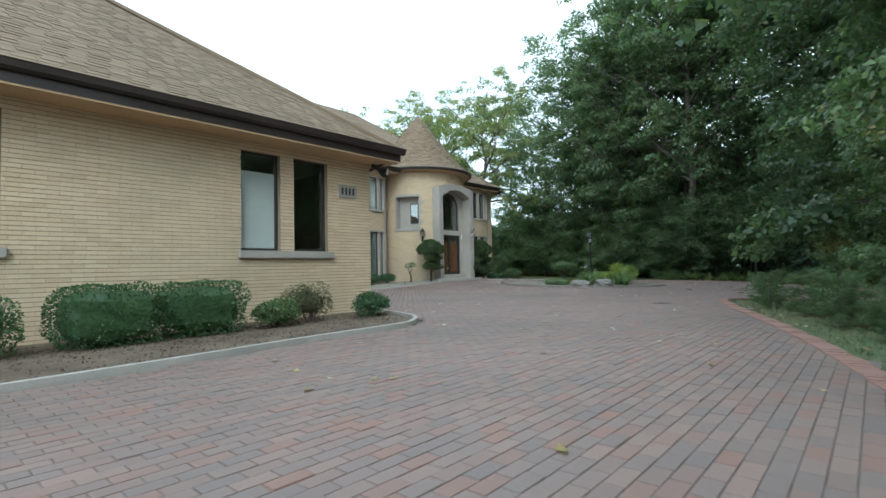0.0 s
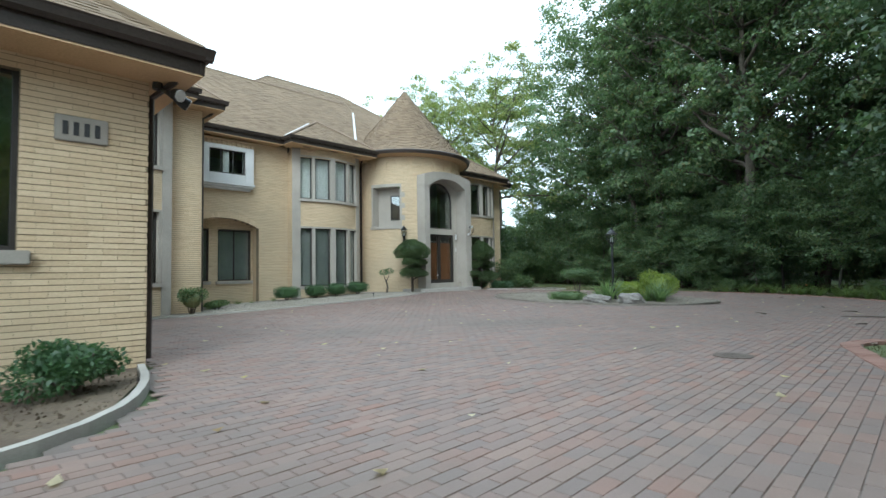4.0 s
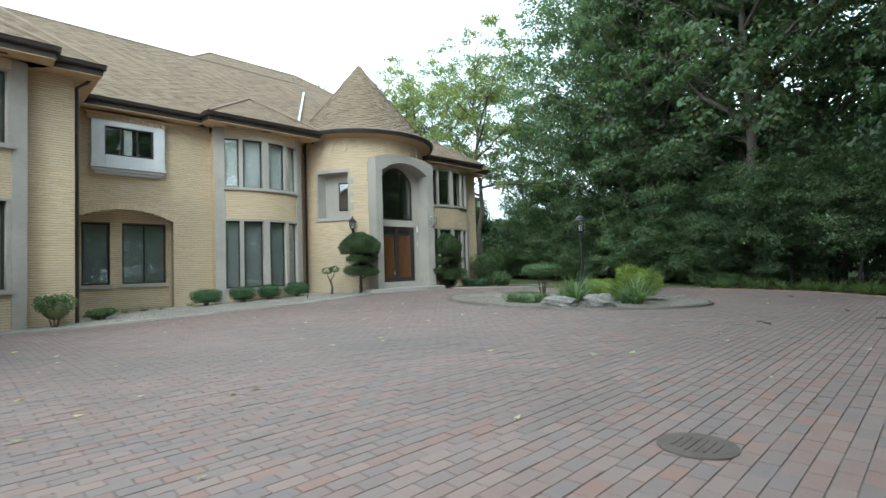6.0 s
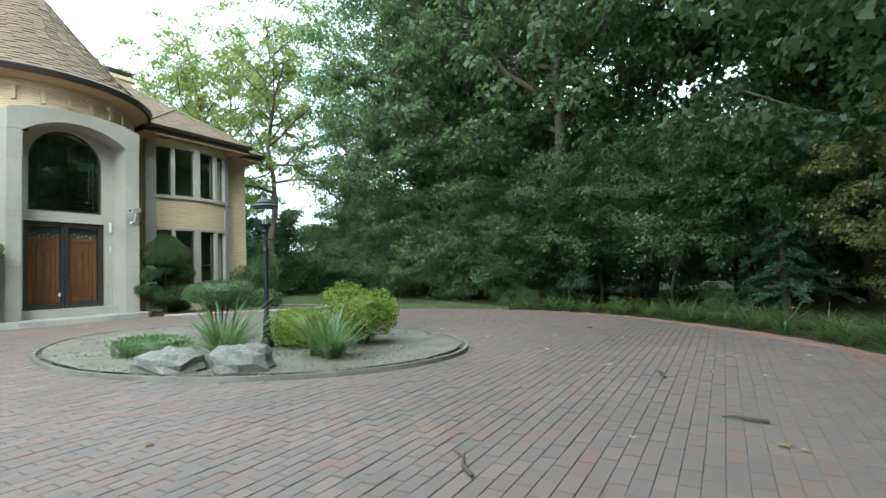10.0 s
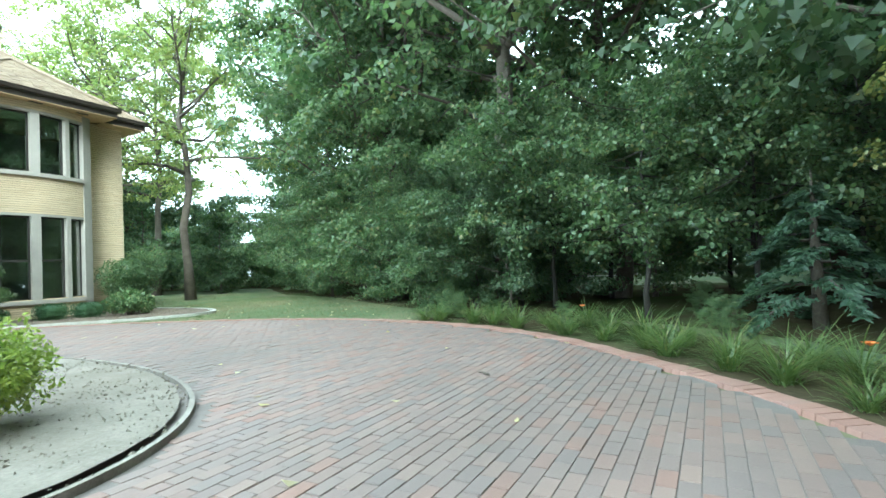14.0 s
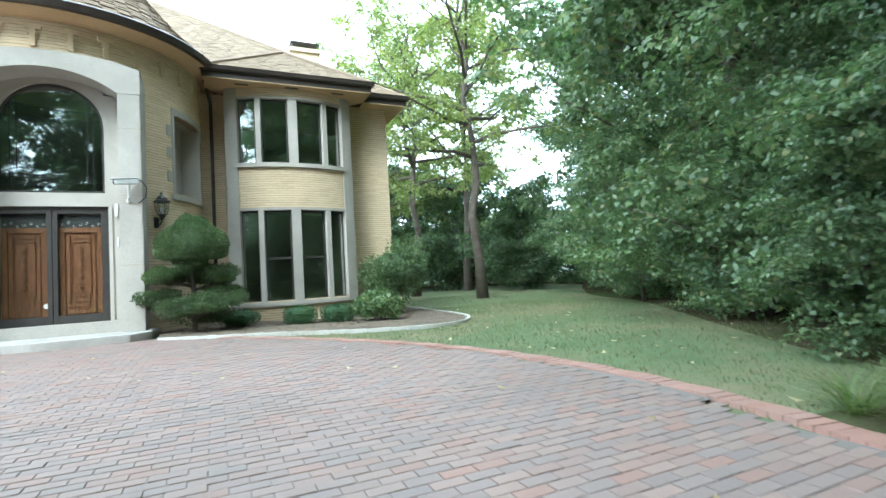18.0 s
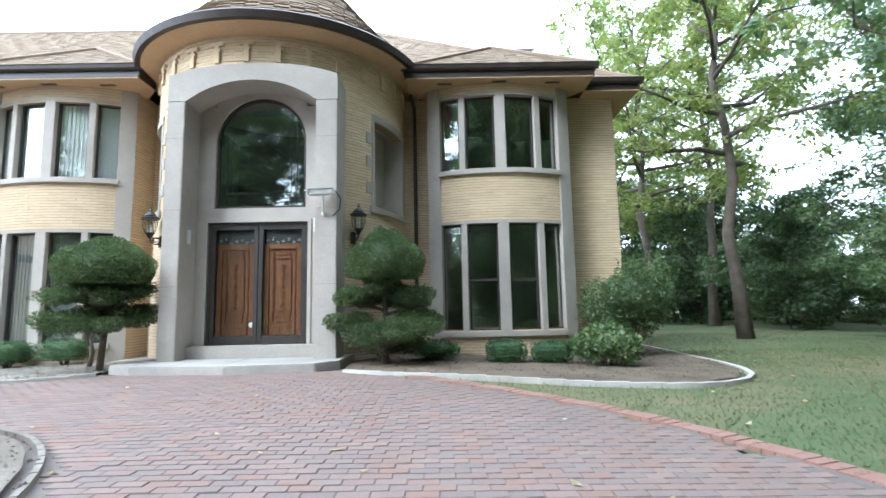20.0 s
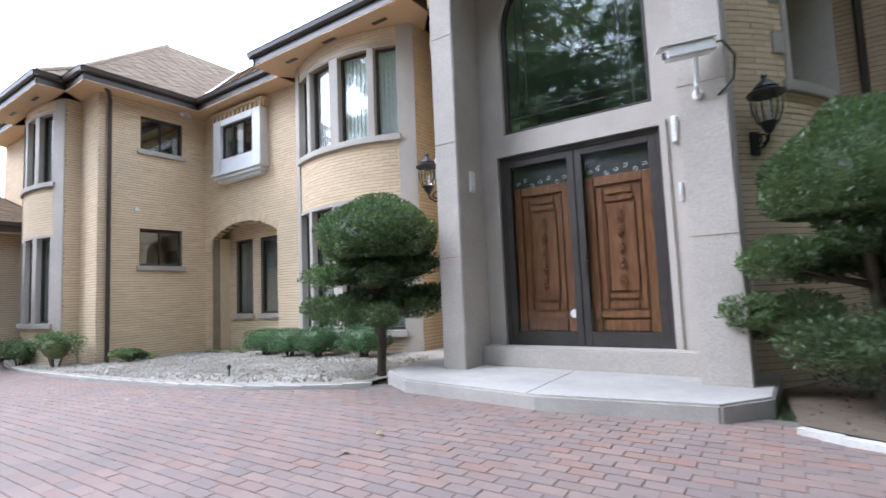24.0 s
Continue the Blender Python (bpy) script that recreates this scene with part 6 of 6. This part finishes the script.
topiary("topiary_juniper", "cloud-pruned juniper with a domed top beside the entrance slab", 21.72, 19.85,
        [(0, 0, 1.93, 0.8, 0.78, 0.58, 7500), (-0.34, -0.3, 1.42, 0.56, 0.5, 0.22, 2500), (0.36, 0.25, 1.46, 0.6, 0.5, 0.22, 2500), (0.15, -0.25, 1.3, 0.56, 0.48, 0.22, 2200), (-0.4, -0.32, 0.98, 0.62, 0.52, 0.27, 2800), (0.42, 0.3, 1.0, 0.62, 0.52, 0.25, 2600), (0.2, -0.3, 0.84, 0.5, 0.45, 0.2, 1900)], 1.9, 71)
topiary("topiary_juniper", "cloud-pruned juniper with a pointed top below the wall lantern", 27.02, 20.1,
        [(0, 0, 2.0, 0.72, 0.7, 0.66, 7500), (0.0, -0.12, 1.5, 0.52, 0.46, 0.22, 2400), (-0.5, -0.1, 1.28, 0.5, 0.46, 0.26, 2600), (0.52, 0.0, 1.2, 0.55, 0.46, 0.27, 2700), (0.05, 0.35, 1.25, 0.5, 0.4, 0.22, 1800), (-0.66, 0.0, 0.74, 0.62, 0.5, 0.27, 2900), (0.1, -0.42, 0.56, 0.75, 0.5, 0.27, 2900), (0.76, 0.0, 0.74, 0.62, 0.5, 0.28, 2900), (0.2, 0.3, 0.42, 0.8, 0.5, 0.26, 2400)], 1.9, 72, 0.5)
# small bare-stemmed tree on the turret's flank
bon = thing("dwarf_tree", "small twisted dwarf tree with two leafy tufts against the turret", "shrub", (20.9, 20.75, g0(20.9, 20.75) + 0.02))
part("trunk", Geo().tube([(0, 0, -0.05), (0.05, 0, 0.3), (-0.02, 0.02, 0.6)], [0.05, 0.045, 0.03], 8).tube([(0, 0, 0.45), (-0.14, 0, 0.75), (-0.18, 0, 0.95)], [0.03, 0.02, 0.01], 6).tube([(-0.02, 0.02, 0.55), (0.12, 0, 0.8), (0.16, 0, 1.0)], [0.03, 0.02, 0.01], 6), BARK, bon, smooth=True)
for k, (a, b) in enumerate(((-0.18, 0.98), (0.17, 1.04))):
    P, d = lump(420, 0.22, 0.2, 0.16, 0.6, 0.2, 80 + k)
    foliage("foliage_pad", P + np.array([a, 0, b]), d, 0.05, BOX_LEAF, bon, wide=0.5)

# garage bed
for k, (x, y, rx) in enumerate(((2.15, 7.95, 0.7), (3.4, 8.0, 0.64))):
    shrub("hedge", "clipped square yew hedge along the garage wall", x, y, rx, 0.42, 0.42, n=5200, leaf=0.045, seed=90 + k, box=5, group="garage hedge")
shrub("hedge", "clipped square yew hedge along the garage wall", 0.4, 7.9, 0.8, 0.42, 0.38, n=4200, leaf=0.045, seed=93, box=5, group="garage hedge")
shrub("hedge", "clipped square yew hedge along the garage wall", -1.4, 7.9, 0.8, 0.42, 0.38, n=3000, leaf=0.05, seed=94, box=5, group="garage hedge")
shrub("round_shrub", "low rounded bright green shrub by the garage", 4.6, 7.85, 0.48, 0.44, 0.28, LEAF, 3000, 0.06, 95, lobes=6)
shrub("barberry", "loose olive shrub with fine twiggy leaves by the garage", 5.4, 8.05, 0.55, 0.46, 0.38, LEAF_OLIVE, 3600, 0.04, 96, lobes=7)
shrub("round_shrub", "low rounded dark shrub at the garage corner", 6.88, 7.95, 0.54, 0.46, 0.3, BOX_LEAF, 3000, 0.06, 97, lobes=6)
# along the house front
for k, (x, y, rx, rz, m) in enumerate(((10.0, 19.15, 0.52, 0.36, LEAF_WOOD), (11.75, 19.35, 0.52, 0.42, LEAF_WOOD), (12.95, 20.5, 0.42, 0.16, LEAF_WOOD))):
    shrub("foundation_shrub", "small leafy shrub at the foot of the brick front", x, y, rx * 1.1, rx * 1.1, rz * 1.1, m, 1700, 0.07, 100 + k, lobes=5)
for k, (x, y, rx) in enumerate(((16.4, 21.9, 0.52), (17.6, 21.6, 0.44), (18.6, 21.5, 0.4), (19.8, 21.55, 0.5))):
    shrub("flared_shrub", "low clipped shrub flaring from a bare stem below the bay", x, y, rx, 0.4, 0.24, BOX_LEAF, 3000, 0.04, 110 + k, 3.5, 0.12)
# shrub bed below the east bay
for k, (x, y) in enumerate(((29.45, 20.9), (30.4, 20.85))):
    shrub("clipped_shrub", "low clipped square yew below the bay", x, y, 0.42, 0.36, 0.24, BOX_LEAF, 2600, 0.04, 120 + k, 4)
shrub("hydrangea", "broad-leaved bright green hydrangea at the bed's edge", 31.4, 20.4, 0.72, 0.64, 0.46, LEAF, 2400, 0.13, 125, lobes=7)
shrub("viburnum", "tall loose viburnum at the house corner", 32.55, 22.3, 1.2, 1.05, 1.05, LEAF_WOOD, 11000, 0.085, 126, lift=0.3, lobes=10)
shrub("low_shrub", "low dark shrub below the bay", 28.0, 21.0, 0.5, 0.4, 0.22, BOX_LEAF, 1500, 0.05, 127)

# island
shrub("mushroom_shrub", "mushroom-clipped shrub on a bare stem on the island", 23.05, 11.95, 0.54, 0.6, 0.22, LEAF_WOOD, 5200, 0.04, 130, 2.6, 0.68)
shrub("flat_shrub", "low flat clipped shrub at the island's edge", 21.55, 11.5, 0.42, 0.66, 0.16, LEAF, 2200, 0.045, 131, 4)
shrub("island_hedge", "clipped low hedge on the island", 23.1, 9.95, 0.42, 0.5, 0.32, LEAF_LIME, 3600, 0.045, 132, 4)
shrub("spirea", "bright yellow-green spirea bush on the island", 23.65, 9.1, 0.66, 0.66, 0.54, LEAF_LIME, 8500, 0.055, 133, lobes=9)


def blades(name, label, category, n, length, width, mat, seed, spread=0.5, arch=0.9, group="", colour_label=""):
    """A tuft of arching strap leaves."""
    r, t = np.random.default_rng(seed), thing(name, label, category, group=group)
    P = []
    for k in range(n):
        a, ln = r.uniform(0, 2 * math.pi), length * r.uniform(0.55, 1.1)
        e = np.array([math.cos(a), math.sin(a), 0])
        s = np.array([-e[1], e[0], 0]) * width * r.uniform(0.6, 1.1)
        p = np.append(r.normal(0, 0.05, 2), 0)
        up, lean, pts = 1.0, r.uniform(0.1, spread), []
        for i in range(6):
            f = i / 5
            pts.append((p, s * (1 - f) ** 0.6 * (0.5 + 0.5 * min(1, f * 4)) if i < 5 else s * 0.03))
            lean += arch * 0.25 * r.uniform(0.5, 1.3)
            d = e * math.sin(lean) + np.array([0, 0, math.cos(lean)])
            p = p + d * ln / 5
        for (p0, s0), (p1, s1) in zip(pts, pts[1:]):
            P.append([p0 - s0, p0 + s0, p1 + s1, p1 - s1])
    c = new("leaves", quads_mesh(name, np.array(P), mat))
    c.parent = t
    part("crown_base", Geo().lathe([(0.05, -0.05), (0.06, 0.02), (0.02, 0.08)], 0, 0, 8), STRAP, t)
    return t


lily = [blades("daylily", "clump of arching green daylily leaves along the drive", "plant", 120, 0.98, 0.013, STRAP, 140 + k, 0.7, 0.95, "daylily border") for k in range(3)]
first = set()
for row, (off, step) in enumerate(((0.42, 0.6), (1.02, 0.7))):
    for x, y in along([p for p in FAR if p[0] > 23.6 and p[1] < 10.3], step, off, 0.08, rr2):
        ob, s, a = lily[int(rr2.integers(3))], rr2.uniform(0.64, 1.04), rr2.uniform(0, 360)
        if ob in first:
            again(ob, x, y, s, a)
        else:
            put(ob, x, y, s, a)
            first.add(ob)
ORANGE = material("orange_petals", plain((0.62, 0.16, 0.03), (0.75, 0.24, 0.05), 8, 60, relief=0.1), 0.6)
for x, y, a in ((31.0, 5.95, 40), (27.6, 2.9, 200)):
    bloom = tagged(again(lily[0], x, y, 0.95, a), "daylily clump with one orange flower on a stalk", "plant", "daylily border")
    part("flower_stalk", Geo().tube([(0, 0, 0), (0.06, 0.02, 0.26), (0.14, 0.04, 0.5)], [0.008, 0.006, 0.004], 6), STRAP, bloom)
    for k in range(6):
        c, d = math.cos(k * 1.047), math.sin(k * 1.047)
        p = [(0.14 + r * c - w * d, 0.04 + r * d + w * c, 0.5 + z) for r, w, z in ((0.0, 0, 0.0), (0.045, 0.022, 0.045), (0.085, 0, 0.04), (0.045, -0.022, 0.045))]
        part("petal", Geo().slab(p, 0.003), ORANGE, bloom, "orange petal" if k == 0 else "")
for k, (x, y) in enumerate(((13.3, 22.3), (13.9, 22.2), (14.5, 22.35), (15.0, 22.2), (16.0, 22.3), (12.9, 21.0))):
    again(lily[k % 3], x, y, 0.45 + 0.1 * (k % 3), 50 * k)
for k, (x, y, ln, n) in enumerate(((21.75, 10.05, 1.1, 110), (22.35, 8.6, 0.9, 90), (22.0, 10.5, 0.65, 46), (22.5, 9.0, 0.7, 60))):
    put(blades("yucca", "stiff grey-green sword-leaved clump among the island rocks", "plant", n, ln, 0.028, YUCCA, 150 + k, 0.95, 0.45), x, y, 1.0, 0, g0(x, y) + 0.04)


def rock(x, y, rx, ry, rz, seed, a):
    t = core(rx, ry, rz, 3.4, seed)
    g = Geo()
    vs = [tuple(np.array(v) * (1 + 0.28 * noise.noise(Vector(v) * 4 + Vector((seed, 0, 0))) + 0.2 * noise.noise(Vector(v) * 10 + Vector((seed, 3, 0))))) for v in t.v]
    ob = part("rock", g.add(vs, t.f), ROCK)
    ob.matrix_world = pose(x, y, g0(x, y) + rz * 0.55, 0, 0, a)
    return tagged(ob, "rough grey field stone at the island's edge", "rock", "island rocks")


rock(20.95, 10.0, 0.33, 0.42, 0.2, 1, 10)
rock(21.25, 9.05, 0.3, 0.36, 0.23, 2, 40)
rock(21.6, 9.5, 0.16, 0.2, 0.1, 3, 70)

# lawn blades and fallen leaves
def chips(n, poly, lift, size, seed):
    """Small four-sided stones or chips strewn inside a polygon."""
    r = np.random.default_rng(seed)
    a = np.array(poly)
    x, y = r.uniform(a[:, 0].min(), a[:, 0].max(), n * 3), r.uniform(a[:, 1].min(), a[:, 1].max(), n * 3)
    ok = inside(poly, x, y)
    x, y = x[ok][:n], y[ok][:n]
    m = len(x)
    c = np.stack([x, y, gz(x, y) + lift], 1)[:, None]
    s = size * r.uniform(0.5, 1.4, (m, 1, 1))
    base = np.array([(1, 0, -0.3), (-0.5, 0.87, -0.3), (-0.5, -0.87, -0.3), (0, 0, 0.65)])[None]
    q = c + s * (base + r.normal(0, 0.3, (m, 4, 3)))
    return q[:, [(0, 1, 3), (1, 2, 3), (2, 0, 3)]].reshape(-1, 3, 3)


def tri_mesh(name, P, mat):
    n = len(P)
    me = bpy.data.meshes.new(name)
    me.from_pydata(P.reshape(-1, 3).tolist(), [], np.arange(3 * n).reshape(-1, 3).tolist())
    me.materials.append(mat)
    return me


def lawn(n, x0, x1, y0, y1, test, seed):
    r = np.random.default_rng(seed)
    x, y = r.uniform(x0, x1, n), r.uniform(y0, y1, n)
    ok = test(x, y)
    x, y = x[ok], y[ok]
    m = len(x)
    z = gz(x, y) - 0.036
    a, h, w = r.uniform(0, 6.28, m), r.uniform(0.03, 0.075, m), r.uniform(0.004, 0.008, m)
    lx, ly = r.normal(0, 0.03, m), r.normal(0, 0.03, m)
    return np.stack([np.stack([x - w * np.cos(a), y - w * np.sin(a), z], 1), np.stack([x + w * np.cos(a), y + w * np.sin(a), z], 1), np.stack([x + lx, y + ly, z + h], 1)], 1)


BEDS = [(26.4, 19.15), (27.1, 18.85), (28.8, 18.55), (30.4, 18.1), (31.9, 18.0), (33.0, 18.5), (33.6, 19.5), (33.95, 22.6), (34.1, 30.0), (32.8, 30), (27, 23)]
offdrive = lambda x, y: ~inside(DRIVE, x, y) & ~inside(BEDS, x, y) & (~inside(WOODS2, x, y) | ((x * 7919.0 + y * 1047.29) % 1 < 0.4)) & ~((x > 26) & (y < 9.6))
P = np.concatenate([lawn(66000, 26, 40, 7, 24, offdrive, 1), lawn(14000, 32, 44, 20, 32, offdrive, 2), lawn(26000, 2, 16, -3, 3.2, offdrive, 3)])
tagged(new("grass", tri_mesh("grass", P, BLADE)), "short mown grass with dry patches", "grass", kind="stuff")


def litter(n, x0, x1, y0, y1, test, seed, size):
    r = np.random.default_rng(seed)
    x, y = r.uniform(x0, x1, n), r.uniform(y0, y1, n)
    ok = test(x, y)
    x, y = x[ok], y[ok]
    m = len(x)
    a, s = r.uniform(0, 6.28, m), size * r.uniform(0.6, 1.3, m)
    z = gz(x, y) + 0.006
    q = []
    for ang, rad, up in ((0, 1, 0.02), (1.4, 0.55, 0.006), (3.14, 0.9, 0.03), (4.7, 0.6, 0.004)):
        q.append(np.stack([x + s * rad * np.cos(a + ang), y + s * rad * np.sin(a + ang), z + up * r.uniform(0.2, 1.2, m)], 1))
    return np.stack(q, 1)


on = lambda x, y: inside(DRIVE, x, y)
P = np.concatenate([litter(260, -2, 31, -2, 18, on, 1, 0.055), litter(70, 3, 16, -2, 3.4, lambda x, y: ~inside(DRIVE, x, y), 2, 0.06), litter(90, 26, 36, 8, 22, offdrive, 3, 0.05), litter(60, 20.5, 26, 7.3, 15.2, lambda x, y: inside(ISLAND, x, y), 4, 0.04)])
tagged(new("fallen_leaves", quads_mesh("fallen_leaves", P, LITTER)), "dry pale fallen leaves scattered on drive and grass", "leaves", kind="stuff")
for k, (x, y, ln, a) in enumerate(((19.6, 5.1, 0.42, 40), (21.3, 3.6, 0.3, 80), (20.0, 2.9, 0.9, 110), (22.6, 4.4, 0.35, 15), (26.9, 6.1, 0.16, 60), (18.2, 3.2, 0.25, 140))):
    tw = thing("twig", "dark dry twig lying on the pavers", "twig", (x, y, g0(x, y) + 0.016), a, "fallen twigs")
    part("stick", Geo().tube([(0, 0, 0), (ln * 0.35, 0.02, 0.006), (ln * 0.7, -0.015, 0.004), (ln, 0.02, 0)], [0.014, 0.013, 0.010, 0.006], 6), BARK, tw)

# loose pebbles and bark chips on the beds
GBED = [(8.8, 19.35), (11.0, 19.0), (14.0, 18.88), (17.0, 18.75), (19.7, 18.8), (21.1, 19.1), (21.8, 19.5), (21.3, 21.8), (12.4, 22.6), (12.3, 20.0)]
tagged(new("pebbles", leaf_mesh("pebbles", np.concatenate([chips(9000, GBED, 0.045, 0.022, 1), chips(5000, [(15, 19.2), (17, 19.4), (20, 19.6), (21.8, 19.5), (21.5, 21.0), (15, 20.5)], 0.045, 0.02, 2)]), GRAVEL)), "loose pale pebbles of the gravel strip", "gravel", kind="stuff")
tagged(new("bark_chips", leaf_mesh("bark_chips", np.concatenate([chips(4500, [(-2, 5.7), (4.1, 6.15), (5.7, 6.25), (6.9, 7.0), (7.5, 8.0), (7.6, 9.0), (-2, 9.0)], 0.034, 0.018, 4), chips(3000, BEDS, 0.042, 0.018, 5)]), SOIL)), "dry bark chips strewn on the soil beds", "mulch", kind="stuff")
tagged(new("soil_crumbs", leaf_mesh("soil_crumbs", chips(5000, ISLAND, 0.052, 0.016, 3), DRYSOIL)), "dry crumbs of tan soil on the island", "soil", kind="stuff")


# ---- lamps and fittings ----
def lantern(parent, x, y, z, r=0.13, h=0.42, cages=6):
    """A glazed lantern of iron bars with a domed cap and finial; its base at z."""
    part("base_cup", Geo().lathe([(0.02, z - 0.1), (0.05, z - 0.06), (r * 0.55, z), (r * 0.62, z + 0.02), (0.0, z + 0.02)], x, y, 12), IRON, parent)
    for k in range(cages):
        a = 2 * math.pi * k / cages
        c, s = math.cos(a), math.sin(a)
        part("bar", Geo().tube([(x + r * 0.6 * c, y + r * 0.6 * s, z), (x + r * 0.95 * c, y + r * 0.95 * s, z + h * 0.3), (x + r * c, y + r * s, z + h * 0.55), (x + r * 0.9 * c, y + r * 0.9 * s, z + h * 0.72)], 0.007, 5), IRON, parent)
    gl = part("glass", Geo().lathe([(r * 0.55, z + 0.02), (r * 0.88, z + h * 0.3), (r * 0.93, z + h * 0.55), (r * 0.84, z + h * 0.71)], x, y, 12), LANTERN_GLASS, parent)
    gl.visible_shadow = False
    part("cap", Geo().lathe([(r * 1.22, z + h * 0.68), (r * 1.26, z + h * 0.73), (r * 1.0, z + h * 0.79), (r * 0.78, z + h * 0.82), (r * 0.86, z + h * 0.85), (r * 0.6, z + h * 0.95), (r * 0.25, z + h * 1.05), (r * 0.16, z + h * 1.1), (r * 0.22, z + h * 1.14), (0.01, z + h * 1.24)], x, y, 14), IRON, parent, smooth=False)
    for k in range(3):
        a = 2 * math.pi * k / 3
        part("candle", Geo().tube([(x + 0.035 * math.cos(a), y + 0.035 * math.sin(a), z + 0.02), (x + 0.035 * math.cos(a), y + 0.035 * math.sin(a), z + h * 0.42)], 0.010, 8), PALE, parent)


post = thing("lamp_post", "black iron lamp post with a glazed lantern on the island", "lamp", (22.78, 10.38, g0(22.78, 10.38)))
part("pole", Geo().lathe([(0.11, -0.1), (0.11, 0.12), (0.075, 0.2), (0.06, 0.5), (0.042, 0.56), (0.038, 1.6), (0.05, 1.63), (0.035, 1.68), (0.033, 1.9), (0.06, 1.94), (0.03, 2.0)], 0, 0, 14), IRON, post)
part("ladder_rest", Geo().tube([(-0.16, 0, 1.82), (0.16, 0, 1.82)], 0.012, 6), IRON, post)
lantern(post, 0, 0, 2.04, 0.17, 0.44)


def wall_lantern(name, label, ang, z):
    s = ts(ang)
    x, y, nx, ny = turret.at(s)
    t = thing(name, label, "lamp", (x, y, 0), math.degrees(math.atan2(ny, nx)))
    part("backplate", Geo().box(0.0, 0.035, -0.06, 0.06, z - 0.28, z - 0.02), IRON, t, bevel=0.012)
    part("bracket", Geo().tube([(0.03, 0, z - 0.2), (0.12, 0, z - 0.22), (0.2, 0, z - 0.16), (0.22, 0, z - 0.08)], 0.014, 8), IRON, t)
    for sy in (-1, 1):
        part("scroll", Geo().tube([(0.03, 0.02 * sy, z - 0.08)] + [(0.1 + 0.05 * math.cos(q), 0.03 * sy, z - 0.12 + 0.05 * math.sin(q)) for q in np.linspace(2.5, -2.2, 8)], 0.008, 5), IRON, t)
    lantern(t, 0.22, 0, z, 0.145, 0.45)
    return t


wall_lantern("wall_lantern", "black iron wall lantern on a scrolled bracket by the entrance", 43, 2.92)
wall_lantern("wall_lantern", "black iron wall lantern on a scrolled bracket by the entrance", -43, 2.92)

# security camera on the portal
scam = thing("security_camera", "white security camera with a looped cable on the portal", "camera")
part("mount", Geo().lathe([(0.05, 0), (0.05, 0.02), (0.03, 0.03)], 0, 0, 14), ENAMEL, scam).matrix_local = pose(25.85, 19.95, 3.13, 90, 0, 0)
part("arm", Geo().tube([(25.85, 19.93, 3.13), (25.86, 19.82, 3.18), (25.88, 19.76, 3.44)], 0.022, 8), ENAMEL, scam)
hd = part("housing", Geo().box(-0.065, 0.065, -0.24, 0.22, -0.055, 0.06), ENAMEL, scam, bevel=0.015)
hd.matrix_local = pose(25.84, 19.74, 3.5, 8, 0, -62)
part("visor", Geo().box(-0.078, 0.078, -0.3, 0.23, 0.062, 0.074), ENAMEL, hd, bevel=0.004).matrix_local = pose(0, 0, 0)
part("lens", Geo().lathe([(0.0, 0), (0.035, 0), (0.035, 0.012), (0.0, 0.012)], 0, 0, 14), IRON, hd).matrix_local = pose(0, -0.24, 0, 90, 0, 0)
part("cable", Geo().tube([(26.0, 19.8, 3.54), (26.1, 19.82, 3.55), (26.19, 19.86, 3.4), (26.16, 19.92, 3.2), (26.02, 19.95, 3.08)], 0.012, 6), IRON, scam)
# entry panels and small boxes
box1 = thing("doorbell_box", "small cream intercom box on the portal's inner side", "intercom")
part("case", Geo().box(23.05, 23.09, 20.2, 20.32, 2.62, 2.9), PALE, box1, bevel=0.01)
part("button", Geo().box(23.09, 23.097, 20.24, 20.28, 2.67, 2.7), METAL, box1)
box2 = thing("alarm_sensor", "small white alarm sensor beside the entrance doors", "sensor")
part("case", Geo().box(25.5, 25.56, 20.52, 20.6, 2.86, 3.16), PALE, box2, bevel=0.012)
box3 = thing("door_bell", "slim pale doorbell beside the entrance doors", "bell")
part("case", Geo().box(25.52, 25.56, 20.57, 20.6, 2.2, 2.42), PALE, box3, bevel=0.008)
part("button", Geo().box(25.53, 25.55, 20.562, 20.571, 2.24, 2.28), METAL, box3)
box4 = thing("wall_box", "small white box on the brick side wall", "box")
part("case", Geo().box(12.25, 12.31, 20.85, 20.95, 3.8, 3.9), PALE, box4, bevel=0.008)
part("lid", Geo().box(12.31, 12.316, 20.86, 20.94, 3.81, 3.89), PALE, box4)
fl2 = thing("eave_floodlight", "twin white floodlight under the eave of the side wall", "lamp")
part("mount", Geo().box(12.3, 12.5, 22.0, 22.2, 6.78, 6.83), PALE, fl2)
for yy in (21.98, 22.22):
    part("lamp_head", Geo().tube([(12.45, (yy + 22.1) / 2, 6.76), (12.55, yy, 6.68)], [0.04, 0.06], 12), PALE, fl2)
# sprinkler head on the gravel
spr = thing("garden_stake", "small dark stake standing in the gravel", "stake", (19.0, 19.3, g0(19.0, 19.3)))
part("stick", Geo().tube([(0, 0, 0), (0.01, 0, 0.16)], 0.012, 6), IRON, spr)
part("head", Geo().lathe([(0.02, 0.14), (0.035, 0.17), (0.02, 0.21)], 0, 0, 8), IRON, spr)

# ---- single pavers along the way ----
pc = paver_corners(px[near], py[near])
for c in pc:
    part("paver", Geo().add(c.tolist(), [(4, 5, 6, 7), (0, 1, 5, 4), (1, 2, 6, 5), (2, 3, 7, 6), (3, 0, 4, 7)]), PAVER, road)
